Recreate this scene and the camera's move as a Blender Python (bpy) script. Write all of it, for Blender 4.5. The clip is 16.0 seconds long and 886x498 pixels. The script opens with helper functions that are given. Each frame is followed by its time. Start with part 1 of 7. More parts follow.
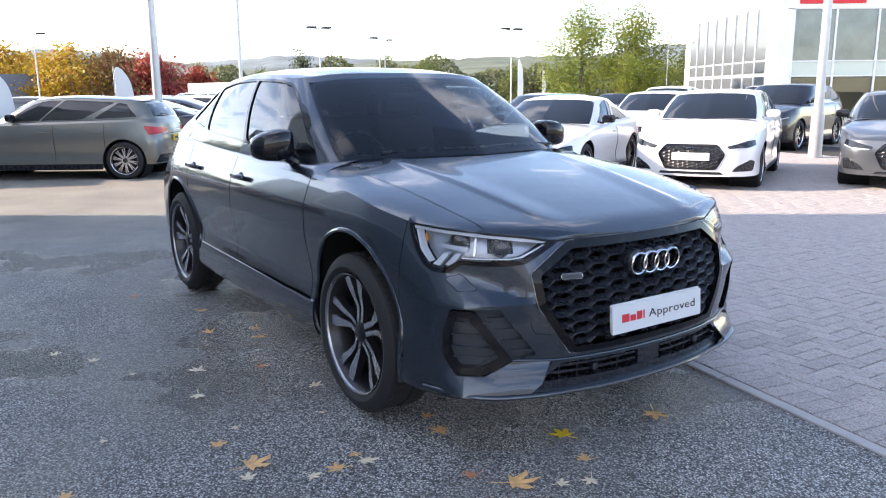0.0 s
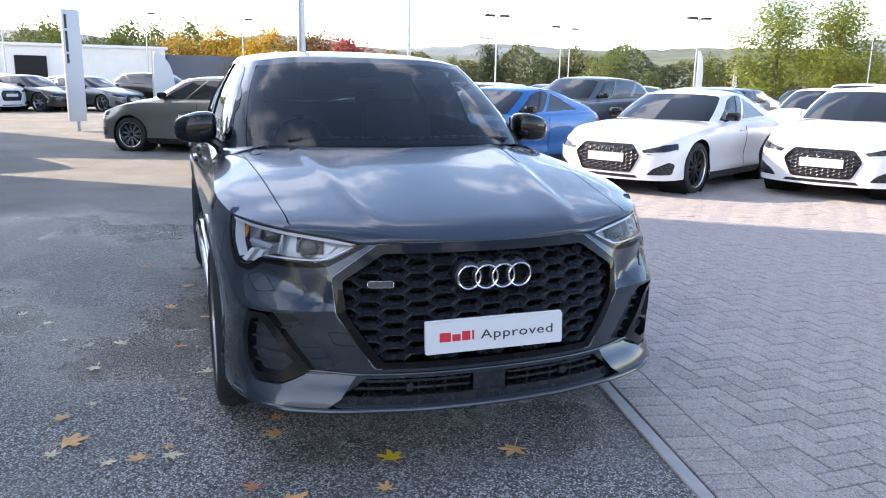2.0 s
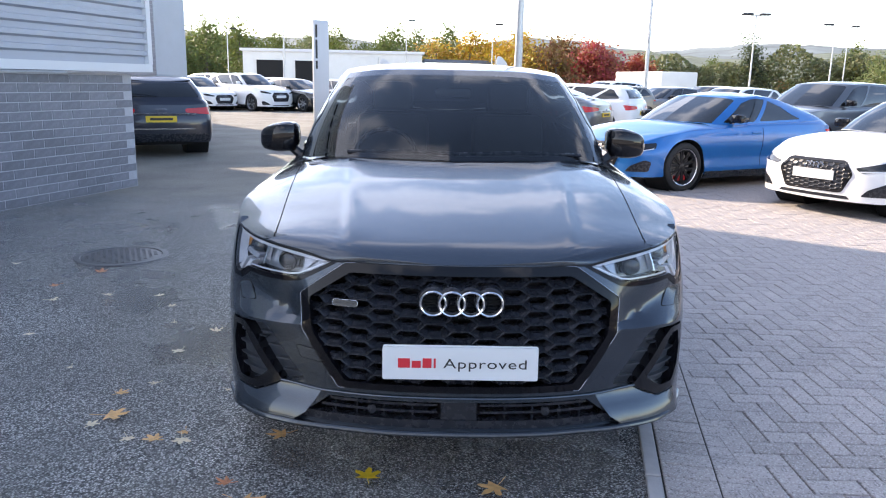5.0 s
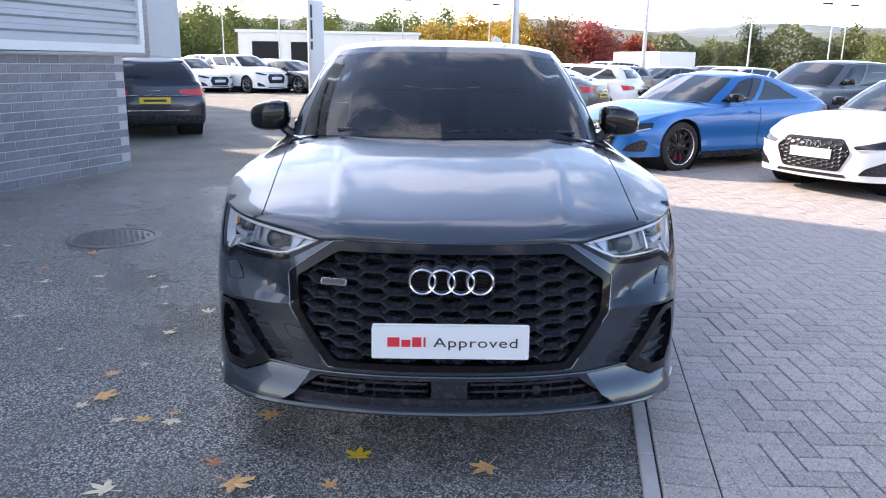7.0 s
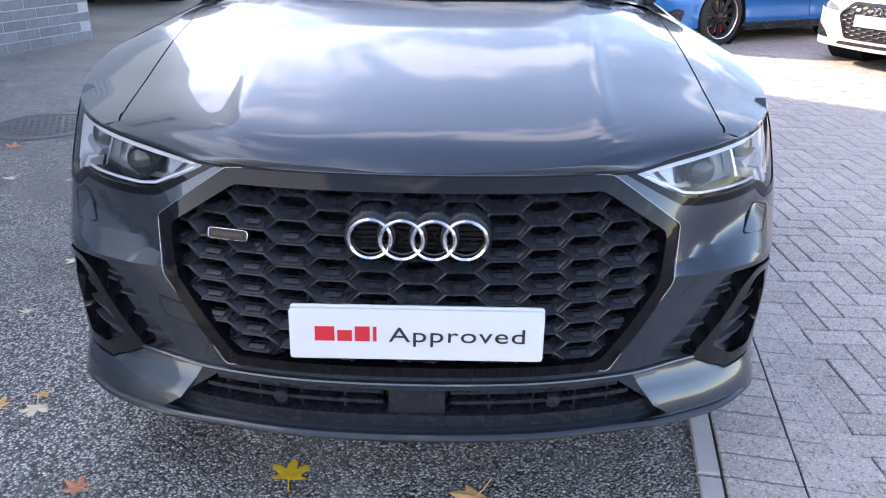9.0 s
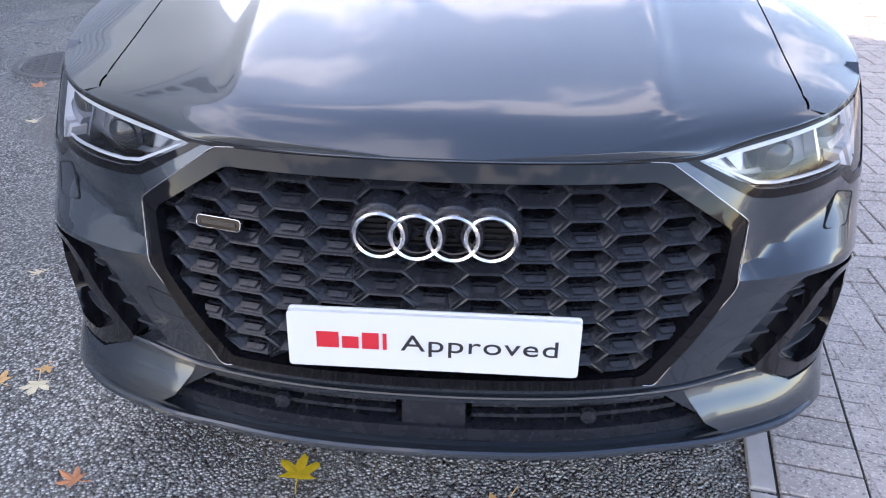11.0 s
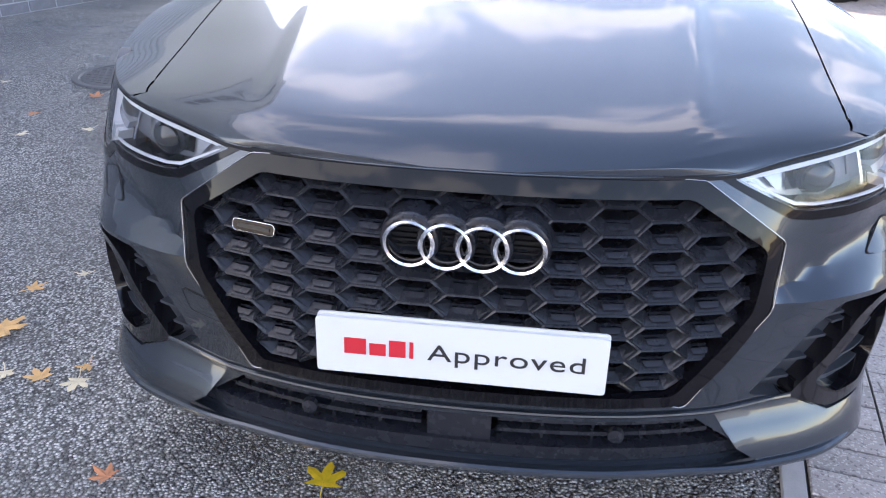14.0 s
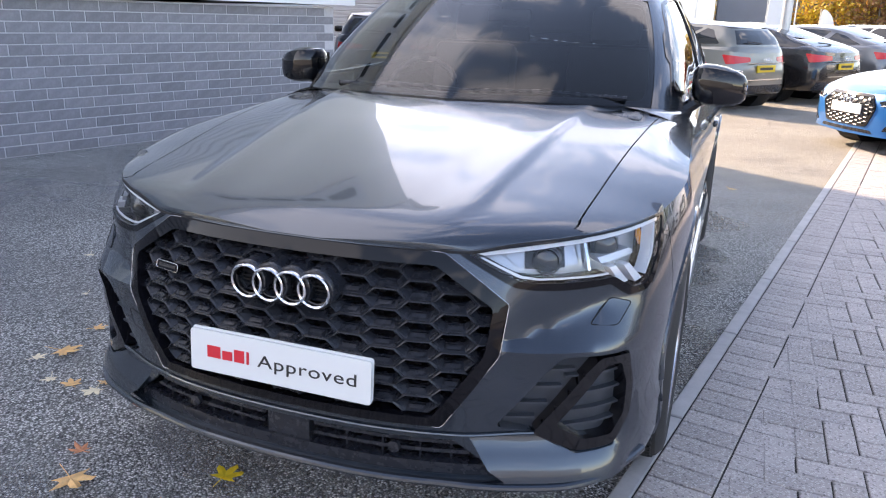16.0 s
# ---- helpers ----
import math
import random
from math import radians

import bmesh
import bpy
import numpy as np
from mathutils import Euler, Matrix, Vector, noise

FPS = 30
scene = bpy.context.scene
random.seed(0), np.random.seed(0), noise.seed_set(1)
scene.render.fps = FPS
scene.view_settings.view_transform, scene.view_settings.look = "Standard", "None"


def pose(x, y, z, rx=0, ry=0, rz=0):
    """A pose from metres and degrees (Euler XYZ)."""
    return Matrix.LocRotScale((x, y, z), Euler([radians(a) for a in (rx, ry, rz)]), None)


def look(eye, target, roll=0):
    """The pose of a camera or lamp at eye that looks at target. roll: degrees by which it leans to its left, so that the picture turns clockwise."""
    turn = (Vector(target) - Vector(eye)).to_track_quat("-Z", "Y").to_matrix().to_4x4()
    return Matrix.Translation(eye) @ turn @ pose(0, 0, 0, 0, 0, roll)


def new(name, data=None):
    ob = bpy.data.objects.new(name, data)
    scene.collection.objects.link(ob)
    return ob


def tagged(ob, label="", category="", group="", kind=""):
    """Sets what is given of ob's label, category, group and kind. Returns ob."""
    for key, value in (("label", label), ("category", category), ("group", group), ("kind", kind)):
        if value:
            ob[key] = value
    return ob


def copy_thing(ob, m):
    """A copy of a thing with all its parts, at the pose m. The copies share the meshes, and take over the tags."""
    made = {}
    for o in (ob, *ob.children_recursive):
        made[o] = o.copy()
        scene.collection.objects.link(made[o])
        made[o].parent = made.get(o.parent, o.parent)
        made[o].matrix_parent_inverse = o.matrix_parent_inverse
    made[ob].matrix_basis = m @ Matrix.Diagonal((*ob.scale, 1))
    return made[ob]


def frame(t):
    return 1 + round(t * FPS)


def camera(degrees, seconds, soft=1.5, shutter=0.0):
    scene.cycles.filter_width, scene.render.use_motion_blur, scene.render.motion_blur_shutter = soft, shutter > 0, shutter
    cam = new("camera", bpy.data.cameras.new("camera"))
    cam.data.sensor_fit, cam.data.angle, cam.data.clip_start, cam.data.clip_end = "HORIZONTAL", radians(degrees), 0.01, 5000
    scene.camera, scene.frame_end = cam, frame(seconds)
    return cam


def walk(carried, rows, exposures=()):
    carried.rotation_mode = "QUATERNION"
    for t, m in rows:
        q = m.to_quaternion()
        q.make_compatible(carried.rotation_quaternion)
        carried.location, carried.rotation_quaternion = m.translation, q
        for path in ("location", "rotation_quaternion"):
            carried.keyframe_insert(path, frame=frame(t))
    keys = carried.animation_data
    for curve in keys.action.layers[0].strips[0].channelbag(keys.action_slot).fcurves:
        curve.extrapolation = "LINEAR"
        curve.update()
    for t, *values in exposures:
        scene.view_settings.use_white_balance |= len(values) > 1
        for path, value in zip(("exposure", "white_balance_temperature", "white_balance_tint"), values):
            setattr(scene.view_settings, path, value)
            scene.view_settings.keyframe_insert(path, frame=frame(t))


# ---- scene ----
cam = camera(60.6, 16.0, soft=1.1)
PATH = [
    (0, (-2.342, -1.964, 1.374), (-1.252, -0.335, 0.976), -0.5),
    (0.5, (-2.091, -2.111, 1.384), (-1.091, -0.427, 0.978), -0.2),
    (1, (-1.793, -2.142, 1.355), (-0.896, -0.403, 0.94), 0.2),
    (1.5, (-1.431, -2.205, 1.355), (-0.649, -0.413, 0.932), 0.6),
    (2, (-1.03, -2.335, 1.372), (-0.374, -0.494, 0.945), 1.1),
    (2.5, (-0.664, -2.333, 1.363), (-0.156, -0.445, 0.938), 1.6),
    (3, (-0.349, -2.347, 1.381), (-0.019, -0.42, 0.96), 2.0),
    (3.5, (-0.159, -2.391, 1.446), (0.013, -0.444, 1.024), 2.4),
    (4, (-0.125, -2.401, 1.456), (-0.046, -0.45, 1.024), 2.2),
    (4.2, (-0.123, -2.389, 1.451), (-0.065, -0.437, 1.019), 2.1),
    (6.5, (-0.054, -2.412, 1.433), (-0.041, -0.463, 0.984), 0.8),
    (7, (-0.07, -2.365, 1.42), (-0.037, -0.423, 0.941), 1.0),
    (7.5, (-0.082, -2.172, 1.405), (-0.03, -0.245, 0.874), 1.2),
    (8, (-0.077, -1.933, 1.368), (-0.023, -0.032, 0.749), 1.5),
    (8.5, (0.009, -1.623, 1.325), (0.043, 0.246, 0.616), 1.4),
    (9, (0.045, -1.367, 1.294), (0.052, 0.472, 0.507), 1.2),
    (11.5, (0.083, -1.11, 1.312), (-0.031, 0.637, 0.346), 0.7),
    (12, (0.08, -1.112, 1.312), (-0.035, 0.631, 0.339), 0.6),
    (12.5, (0.078, -1.118, 1.312), (-0.037, 0.629, 0.345), 0.6),
    (13, (0.077, -1.123, 1.309), (-0.044, 0.631, 0.356), 0.6),
    (13.5, (0.082, -1.124, 1.301), (-0.072, 0.638, 0.368), 0.8),
    (14, (0.105, -1.121, 1.297), (-0.114, 0.649, 0.392), 1.1),
    (14.5, (0.289, -1.131, 1.29), (-0.079, 0.64, 0.436), 1.3),
    (15, (0.522, -1.238, 1.344), (0.016, 0.531, 0.562), 1.2),
    (15.5, (0.723, -1.444, 1.381), (0.143, 0.339, 0.684), 0.8),
    (16, (0.982, -1.482, 1.362), (0.314, 0.31, 0.776), 1.5),
]
EXPOSURES = [(0.0, 1.6, 6850, 16), (2.0, 1.56, 6850, 16), (4.2, 1.54, 6850, 16), (7.0, 1.66, 6950, 18), (8.0, 1.86, 7050, 19), (9.0, 2.14, 7300, 20), (11.5, 2.34, 7700, 21), (13.5, 2.34, 7700, 21), (14.5, 2.24, 7700, 21), (16.0, 1.98, 7700, 20)]
walk(cam, [(t, look(eye, target, roll)) for t, eye, target, roll in PATH], EXPOSURES)

# ---- place ----
# world, sun and exposure
SUN_EL, SUN_WAY = 27.0, Vector((0.80, -0.60, 0.0))   # the sun stands low over the far left
world = bpy.data.worlds.new("sky")
scene.world = world
world.use_nodes = True
wn = world.node_tree.nodes
wl = world.node_tree.links
wn.clear()
w_out = wn.new("ShaderNodeOutputWorld")
w_bg = wn.new("ShaderNodeBackground")
w_sky = wn.new("ShaderNodeTexSky")
w_sky.sky_type = "NISHITA"
w_sky.sun_disc = False
w_sky.sun_elevation = radians(SUN_EL)
w_sky.sun_rotation = math.atan2(-SUN_WAY.x, -SUN_WAY.y)
w_sky.air_density, w_sky.dust_density, w_sky.ozone_density = 0.9, 0.25, 1.2
w_co = wn.new("ShaderNodeTexCoord")
w_map = wn.new("ShaderNodeMapping")
w_map.inputs["Location"].default_value = (0.35, 0.1, 0.2)
w_sep = wn.new("ShaderNodeSeparateXYZ")      # the cloud layer lies flat, so clouds crowd towards the horizon
w_up = wn.new("ShaderNodeMath")
w_up.operation = "MAXIMUM"
w_up.inputs[1].default_value = 0.0
w_add = wn.new("ShaderNodeMath")
w_add.operation = "ADD"
w_add.inputs[1].default_value = 0.16
w_flat = wn.new("ShaderNodeVectorMath")
w_flat.operation = "DIVIDE"
w_col = wn.new("ShaderNodeCombineXYZ")
wl.new(w_co.outputs["Generated"], w_sep.inputs["Vector"])
wl.new(w_sep.outputs["Z"], w_up.inputs[0])
wl.new(w_up.outputs["Value"], w_add.inputs[0])
for k in "XYZ":
    wl.new(w_add.outputs["Value"], w_col.inputs[k])
wl.new(w_co.outputs["Generated"], w_flat.inputs[0])
wl.new(w_col.outputs["Vector"], w_flat.inputs[1])
w_noise = wn.new("ShaderNodeTexNoise")
w_noise.inputs["Scale"].default_value = 3.1
w_noise.inputs["Detail"].default_value = 7.0
w_noise.inputs["Roughness"].default_value = 0.58
w_noise.inputs["Distortion"].default_value = 0.4
w_ramp = wn.new("ShaderNodeMapRange")
w_ramp.inputs["From Min"].default_value = 0.485
w_ramp.inputs["From Max"].default_value = 0.565
w_ramp.inputs["To Max"].default_value = 0.92
w_scale = wn.new("ShaderNodeMix")     # clouds: the sky's own glow made stronger, and a white of their own
w_scale.data_type, w_scale.blend_type = "RGBA", "ADD"
w_scale.inputs["Factor"].default_value = 1.0
w_scale.inputs["B"].default_value = (3.5, 3.4, 3.25, 1.0)
w_mix = wn.new("ShaderNodeMix")
w_mix.data_type = "RGBA"
wl.new(w_sky.outputs["Color"], w_scale.inputs["A"])
wl.new(w_scale.outputs["Result"], w_mix.inputs["B"])
wl.new(w_flat.outputs["Vector"], w_map.inputs["Vector"])
wl.new(w_map.outputs["Vector"], w_noise.inputs["Vector"])
w_dot = wn.new("ShaderNodeVectorMath")       # cloudier towards the sun, clearer away from it
w_dot.operation = "DOT_PRODUCT"
w_dot.inputs[1].default_value = (-0.75, 0.10, -0.75)
w_more = wn.new("ShaderNodeMath")
w_more.operation = "MULTIPLY_ADD"
w_more.inputs[1].default_value = 0.20
w_bias = wn.new("ShaderNodeMath")
w_bias.operation = "SUBTRACT"
w_bias.inputs[1].default_value = -0.062
wl.new(w_co.outputs["Generated"], w_dot.inputs[0])
wl.new(w_noise.outputs["Fac"], w_bias.inputs[0])
wl.new(w_dot.outputs["Value"], w_more.inputs[0])
wl.new(w_bias.outputs["Value"], w_more.inputs[2])
wl.new(w_more.outputs["Value"], w_ramp.inputs["Value"])
w_side = wn.new("ShaderNodeMapRange")
w_side.inputs["From Min"].default_value, w_side.inputs["From Max"].default_value = -0.45, 0.45
w_side.inputs["To Min"].default_value = 0.05
wl.new(w_dot.outputs["Value"], w_side.inputs["Value"])
wl.new(w_ramp.outputs["Result"], w_mix.inputs["Factor"])
w_veil = wn.new("ShaderNodeMix")       # thin high haze over the blue
w_veil.data_type, w_veil.blend_type = "RGBA", "ADD"
w_veil.inputs["B"].default_value = (1.55, 1.62, 1.8, 1.0)
wl.new(w_sky.outputs["Color"], w_veil.inputs["A"])
wl.new(w_side.outputs["Result"], w_veil.inputs["Factor"])
wl.new(w_veil.outputs["Result"], w_mix.inputs["A"])
wl.new(w_mix.outputs["Result"], w_bg.inputs["Color"])
w_bg.inputs["Strength"].default_value = 0.15
wl.new(w_bg.outputs["Background"], w_out.inputs["Surface"])

sun = new("sun", bpy.data.lights.new("sun", "SUN"))
sun.data.energy, sun.data.angle, sun.data.color = 3.6, radians(0.6), (1.0, 0.87, 0.69)
sun_from = Vector((-SUN_WAY.x, -SUN_WAY.y, math.tan(radians(SUN_EL))))
sun.matrix_world = look(sun_from * 40, (0, 0, 0))


# ---- materials ----
def mat(name, color, rough=0.5, metal=0.0, coat=0.0, spec=0.5, vary=0.0, scale=8.0, bump=0.0, bump_scale=60.0, emit=0.0, per_object=0.0):
    """A principled material: colour with noise at two scales, fine relief, variation from piece to piece."""
    m = bpy.data.materials.new(name)
    m.use_nodes = True
    n, l = m.node_tree.nodes, m.node_tree.links
    p = n["Principled BSDF"]
    p.inputs["Base Color"].default_value = (*color, 1)
    p.inputs["Roughness"].default_value = rough
    p.inputs["Metallic"].default_value = metal
    p.inputs["Coat Weight"].default_value = coat
    p.inputs["Coat Roughness"].default_value = 0.015
    p.inputs["Coat IOR"].default_value = 1.42
    p.inputs["Specular IOR Level"].default_value = spec
    if emit:
        p.inputs["Emission Color"].default_value = (*color, 1)
        p.inputs["Emission Strength"].default_value = emit
    if vary or bump or per_object:
        co = n.new("ShaderNodeTexCoord")
    if vary or per_object:
        hsv = n.new("ShaderNodeHueSaturation")
        hsv.inputs["Color"].default_value = (*color, 1)
        total = None
        if vary:
            big = n.new("ShaderNodeTexNoise")
            big.inputs["Scale"].default_value = scale
            big.inputs["Detail"].default_value = 8
            big.inputs["Roughness"].default_value = 0.65
            l.new(co.outputs["Object"], big.inputs["Vector"])
            r = n.new("ShaderNodeMapRange")
            r.inputs["From Min"].default_value, r.inputs["From Max"].default_value = 0.3, 0.7
            r.inputs["To Min"].default_value, r.inputs["To Max"].default_value = 1 - vary, 1 + vary
            l.new(big.outputs["Fac"], r.inputs["Value"])
            total = r.outputs["Result"]
            rr = n.new("ShaderNodeMapRange")
            rr.inputs["From Min"].default_value, rr.inputs["From Max"].default_value = 0.3, 0.7
            rr.inputs["To Min"].default_value, rr.inputs["To Max"].default_value = max(0.0, rough - 0.3 * vary), min(1.0, rough + 0.3 * vary)
            l.new(big.outputs["Fac"], rr.inputs["Value"])
            l.new(rr.outputs["Result"], p.inputs["Roughness"])
        if per_object:
            inf = n.new("ShaderNodeObjectInfo")
            r2 = n.new("ShaderNodeMapRange")
            r2.inputs["To Min"].default_value, r2.inputs["To Max"].default_value = 1 - per_object, 1 + per_object
            l.new(inf.outputs["Random"], r2.inputs["Value"])
            if total:
                mul = n.new("ShaderNodeMath")
                mul.operation = "MULTIPLY"
                l.new(total, mul.inputs[0])
                l.new(r2.outputs["Result"], mul.inputs[1])
                total = mul.outputs["Value"]
            else:
                total = r2.outputs["Result"]
        l.new(total, hsv.inputs["Value"])
        l.new(hsv.outputs["Color"], p.inputs["Base Color"])
    if bump:
        fine = n.new("ShaderNodeTexNoise")
        fine.inputs["Scale"].default_value = bump_scale
        fine.inputs["Detail"].default_value = 5
        l.new(co.outputs["Object"], fine.inputs["Vector"])
        b = n.new("ShaderNodeBump")
        b.inputs["Strength"].default_value = bump
        b.inputs["Distance"].default_value = 0.01
        l.new(fine.outputs["Fac"], b.inputs["Height"])
        l.new(b.outputs["Normal"], p.inputs["Normal"])
    return m


def glass_mat(name, tint, rough=0.0, facing=0.05):
    """A pane: clear or tinted, with a mirror-like gloss that grows at grazing angles."""
    m = bpy.data.materials.new(name)
    m.use_nodes = True
    n, l = m.node_tree.nodes, m.node_tree.links
    n.remove(n["Principled BSDF"])
    lw = n.new("ShaderNodeLayerWeight")
    lw.inputs["Blend"].default_value = 0.5
    pw = n.new("ShaderNodeMath")
    pw.operation = "POWER"
    pw.inputs[1].default_value = 4.0
    fr = n.new("ShaderNodeMapRange")
    fr.inputs["To Min"].default_value, fr.inputs["To Max"].default_value = facing, 1.0
    l.new(lw.outputs["Facing"], pw.inputs[0])
    l.new(pw.outputs["Value"], fr.inputs["Value"])
    tr = n.new("ShaderNodeBsdfTransparent")
    tr.inputs["Color"].default_value = (*tint, 1)
    gl = n.new("ShaderNodeBsdfGlossy")
    gl.inputs["Roughness"].default_value = rough
    mx = n.new("ShaderNodeMixShader")
    l.new(fr.outputs["Result"], mx.inputs["Fac"])
    l.new(tr.outputs["BSDF"], mx.inputs[1])
    l.new(gl.outputs["BSDF"], mx.inputs[2])
    l.new(mx.outputs["Shader"], n["Material Output"].inputs["Surface"])
    return m


def paint(name, color, metal=0.0, rough=0.35):
    return mat(name, color, rough, metal, coat=1.0, vary=0.03, scale=3.0)


M_GREY = paint("grey_metallic_paint", (0.038, 0.051, 0.068), 0.70, 0.26)
M_GREY.node_tree.nodes["Principled BSDF"].inputs["Coat Roughness"].default_value = 0.04
M_BLACK = mat("gloss_black", (0.006, 0.006, 0.008), 0.06, spec=0.45)
M_DARK = mat("black_plastic", (0.016, 0.018, 0.024), 0.27, vary=0.15, scale=30, bump=0.05, bump_scale=400)
M_FRAME = mat("piano_black", (0.005, 0.005, 0.007), 0.05, spec=0.25)
M_VENT = mat("dark_grey_vent_plastic", (0.040, 0.046, 0.057), 0.32, vary=0.1, scale=30)
M_LAMPGREY = mat("grey_lamp_interior", (0.42, 0.44, 0.49), 0.25, 0.45)
# near-black standing in for shade in recesses and gaps; also undersides and dark doors
M_SHADE = mat("shade_black", (0.006, 0.006, 0.007), 0.8)
M_CHROME = mat("satin_chrome", (0.78, 0.78, 0.80), 0.16, 1.0)
M_ALU = mat("turned_alloy", (0.74, 0.74, 0.76), 0.24, 1.0, vary=0.05, scale=40)
M_RIMEDGE = mat("grey_rim_edge", (0.36, 0.36, 0.38), 0.25, 0.9)
M_ALUDARK = mat("dark_alloy", (0.018, 0.018, 0.02), 0.35, 0.3, coat=0.3)
M_TYRE = mat("tyre_rubber", (0.018, 0.018, 0.019), 0.75, vary=0.2, scale=25, bump=0.15, bump_scale=120)
M_GLASS = glass_mat("windscreen_glass", (0.36, 0.40, 0.41), facing=0.05)
M_TINT = glass_mat("tinted_side_glass", (0.06, 0.065, 0.07), facing=0.09)
M_SIDEGLASS = glass_mat("clear_side_glass", (0.60, 0.65, 0.64), facing=0.08)
M_FARGLASS = mat("dark_car_glass", (0.012, 0.014, 0.016), 0.03, coat=0.6)
M_LENS = glass_mat("clear_lamp_lens", (0.92, 0.94, 0.96), facing=0.04)
M_LAMP = mat("bright_reflector", (0.55, 0.57, 0.60), 0.18, 0.9)
M_DRL = mat("white_light_guide", (0.64, 0.66, 0.70), 0.22)
M_AMBER = mat("amber_lens", (0.75, 0.26, 0.02), 0.2, coat=1.0)
M_RED = mat("red_lamp_lens", (0.55, 0.008, 0.012), 0.2, coat=0.3)
M_CALIPER = mat("red_caliper", (0.45, 0.02, 0.02), 0.35)
M_DISC = mat("brake_disc_steel", (0.35, 0.34, 0.33), 0.4, 1.0, vary=0.1, scale=20)
M_PLATE = mat("white_plate", (0.66, 0.68, 0.69), 0.35, coat=0.3)
M_YPLATE = mat("yellow_plate", (0.75, 0.50, 0.03), 0.4)
M_INK = mat("black_ink", (0.02, 0.02, 0.022), 0.5)
M_REDINK = mat("red_ink", (0.62, 0.02, 0.035), 0.5)
M_SEAT = mat("grey_seat_cloth", (0.035, 0.035, 0.038), 0.8, vary=0.2, scale=15)
M_BLUE = paint("bright_blue_paint", (0.0, 0.135, 0.42), 0.25, 0.35)
M_WHITE = paint("white_car_paint", (0.80, 0.80, 0.80), 0.0, 0.3)
M_SILVER = paint("grey_beige_paint", (0.20, 0.20, 0.18), 0.55, 0.32)
M_NAVY = paint("dark_blue_paint", (0.012, 0.016, 0.03), 0.4, 0.3)
M_CARBLACK = paint("black_car_paint", (0.010, 0.010, 0.012), 0.2, 0.25)
M_STEEL = paint("steel_grey_paint", (0.13, 0.14, 0.155), 0.6, 0.3)


# ---- shapes of cars ----
def smooth(a, b, x):
    t = np.clip((np.asarray(x, float) - a) / (b - a), 0, 1)
    return t * t * (3 - 2 * t)


def pchip(pts):
    """A smooth curve through (x, y) pairs that does not overshoot."""
    xs, ys = np.array([p[0] for p in pts], float), np.array([p[1] for p in pts], float)
    h, d = np.diff(xs), np.diff(ys) / np.diff(xs)
    m = np.zeros(len(xs))
    m[0], m[-1] = d[0], d[-1]
    for i in range(1, len(xs) - 1):
        if d[i - 1] * d[i] > 0:
            w1, w2 = 2 * h[i] + h[i - 1], h[i] + 2 * h[i - 1]
            m[i] = (w1 + w2) / (w1 / d[i - 1] + w2 / d[i])

    def f(x):
        x = np.clip(np.asarray(x, float), xs[0], xs[-1])
        i = np.clip(np.searchsorted(xs, x) - 1, 0, len(xs) - 2)
        t = (x - xs[i]) / h[i]
        return ((1 + 2 * t) * (1 - t) ** 2 * ys[i] + t * (1 - t) ** 2 * h[i] * m[i] + t * t * (3 - 2 * t) * ys[i + 1] + t * t * (t - 1) * h[i] * m[i + 1])
    return f


def spline(pts, per=24):
    """Catmull-Rom through points, as a dense array; row i*per is point i."""
    p = np.array(pts, float)
    p = np.vstack([2 * p[0] - p[1], p, 2 * p[-1] - p[-2]])
    out = []
    for i in range(1, len(p) - 2):
        for t in np.linspace(0, 1, per, endpoint=False):
            a, b, c, d = p[i - 1:i + 3]
            out.append(0.5 * (2 * b + (c - a) * t + (2 * a - 5 * b + 4 * c - d) * t * t + (3 * b - a - 3 * c + d) * t ** 3))
    out.append(p[-2])
    return np.array(out)


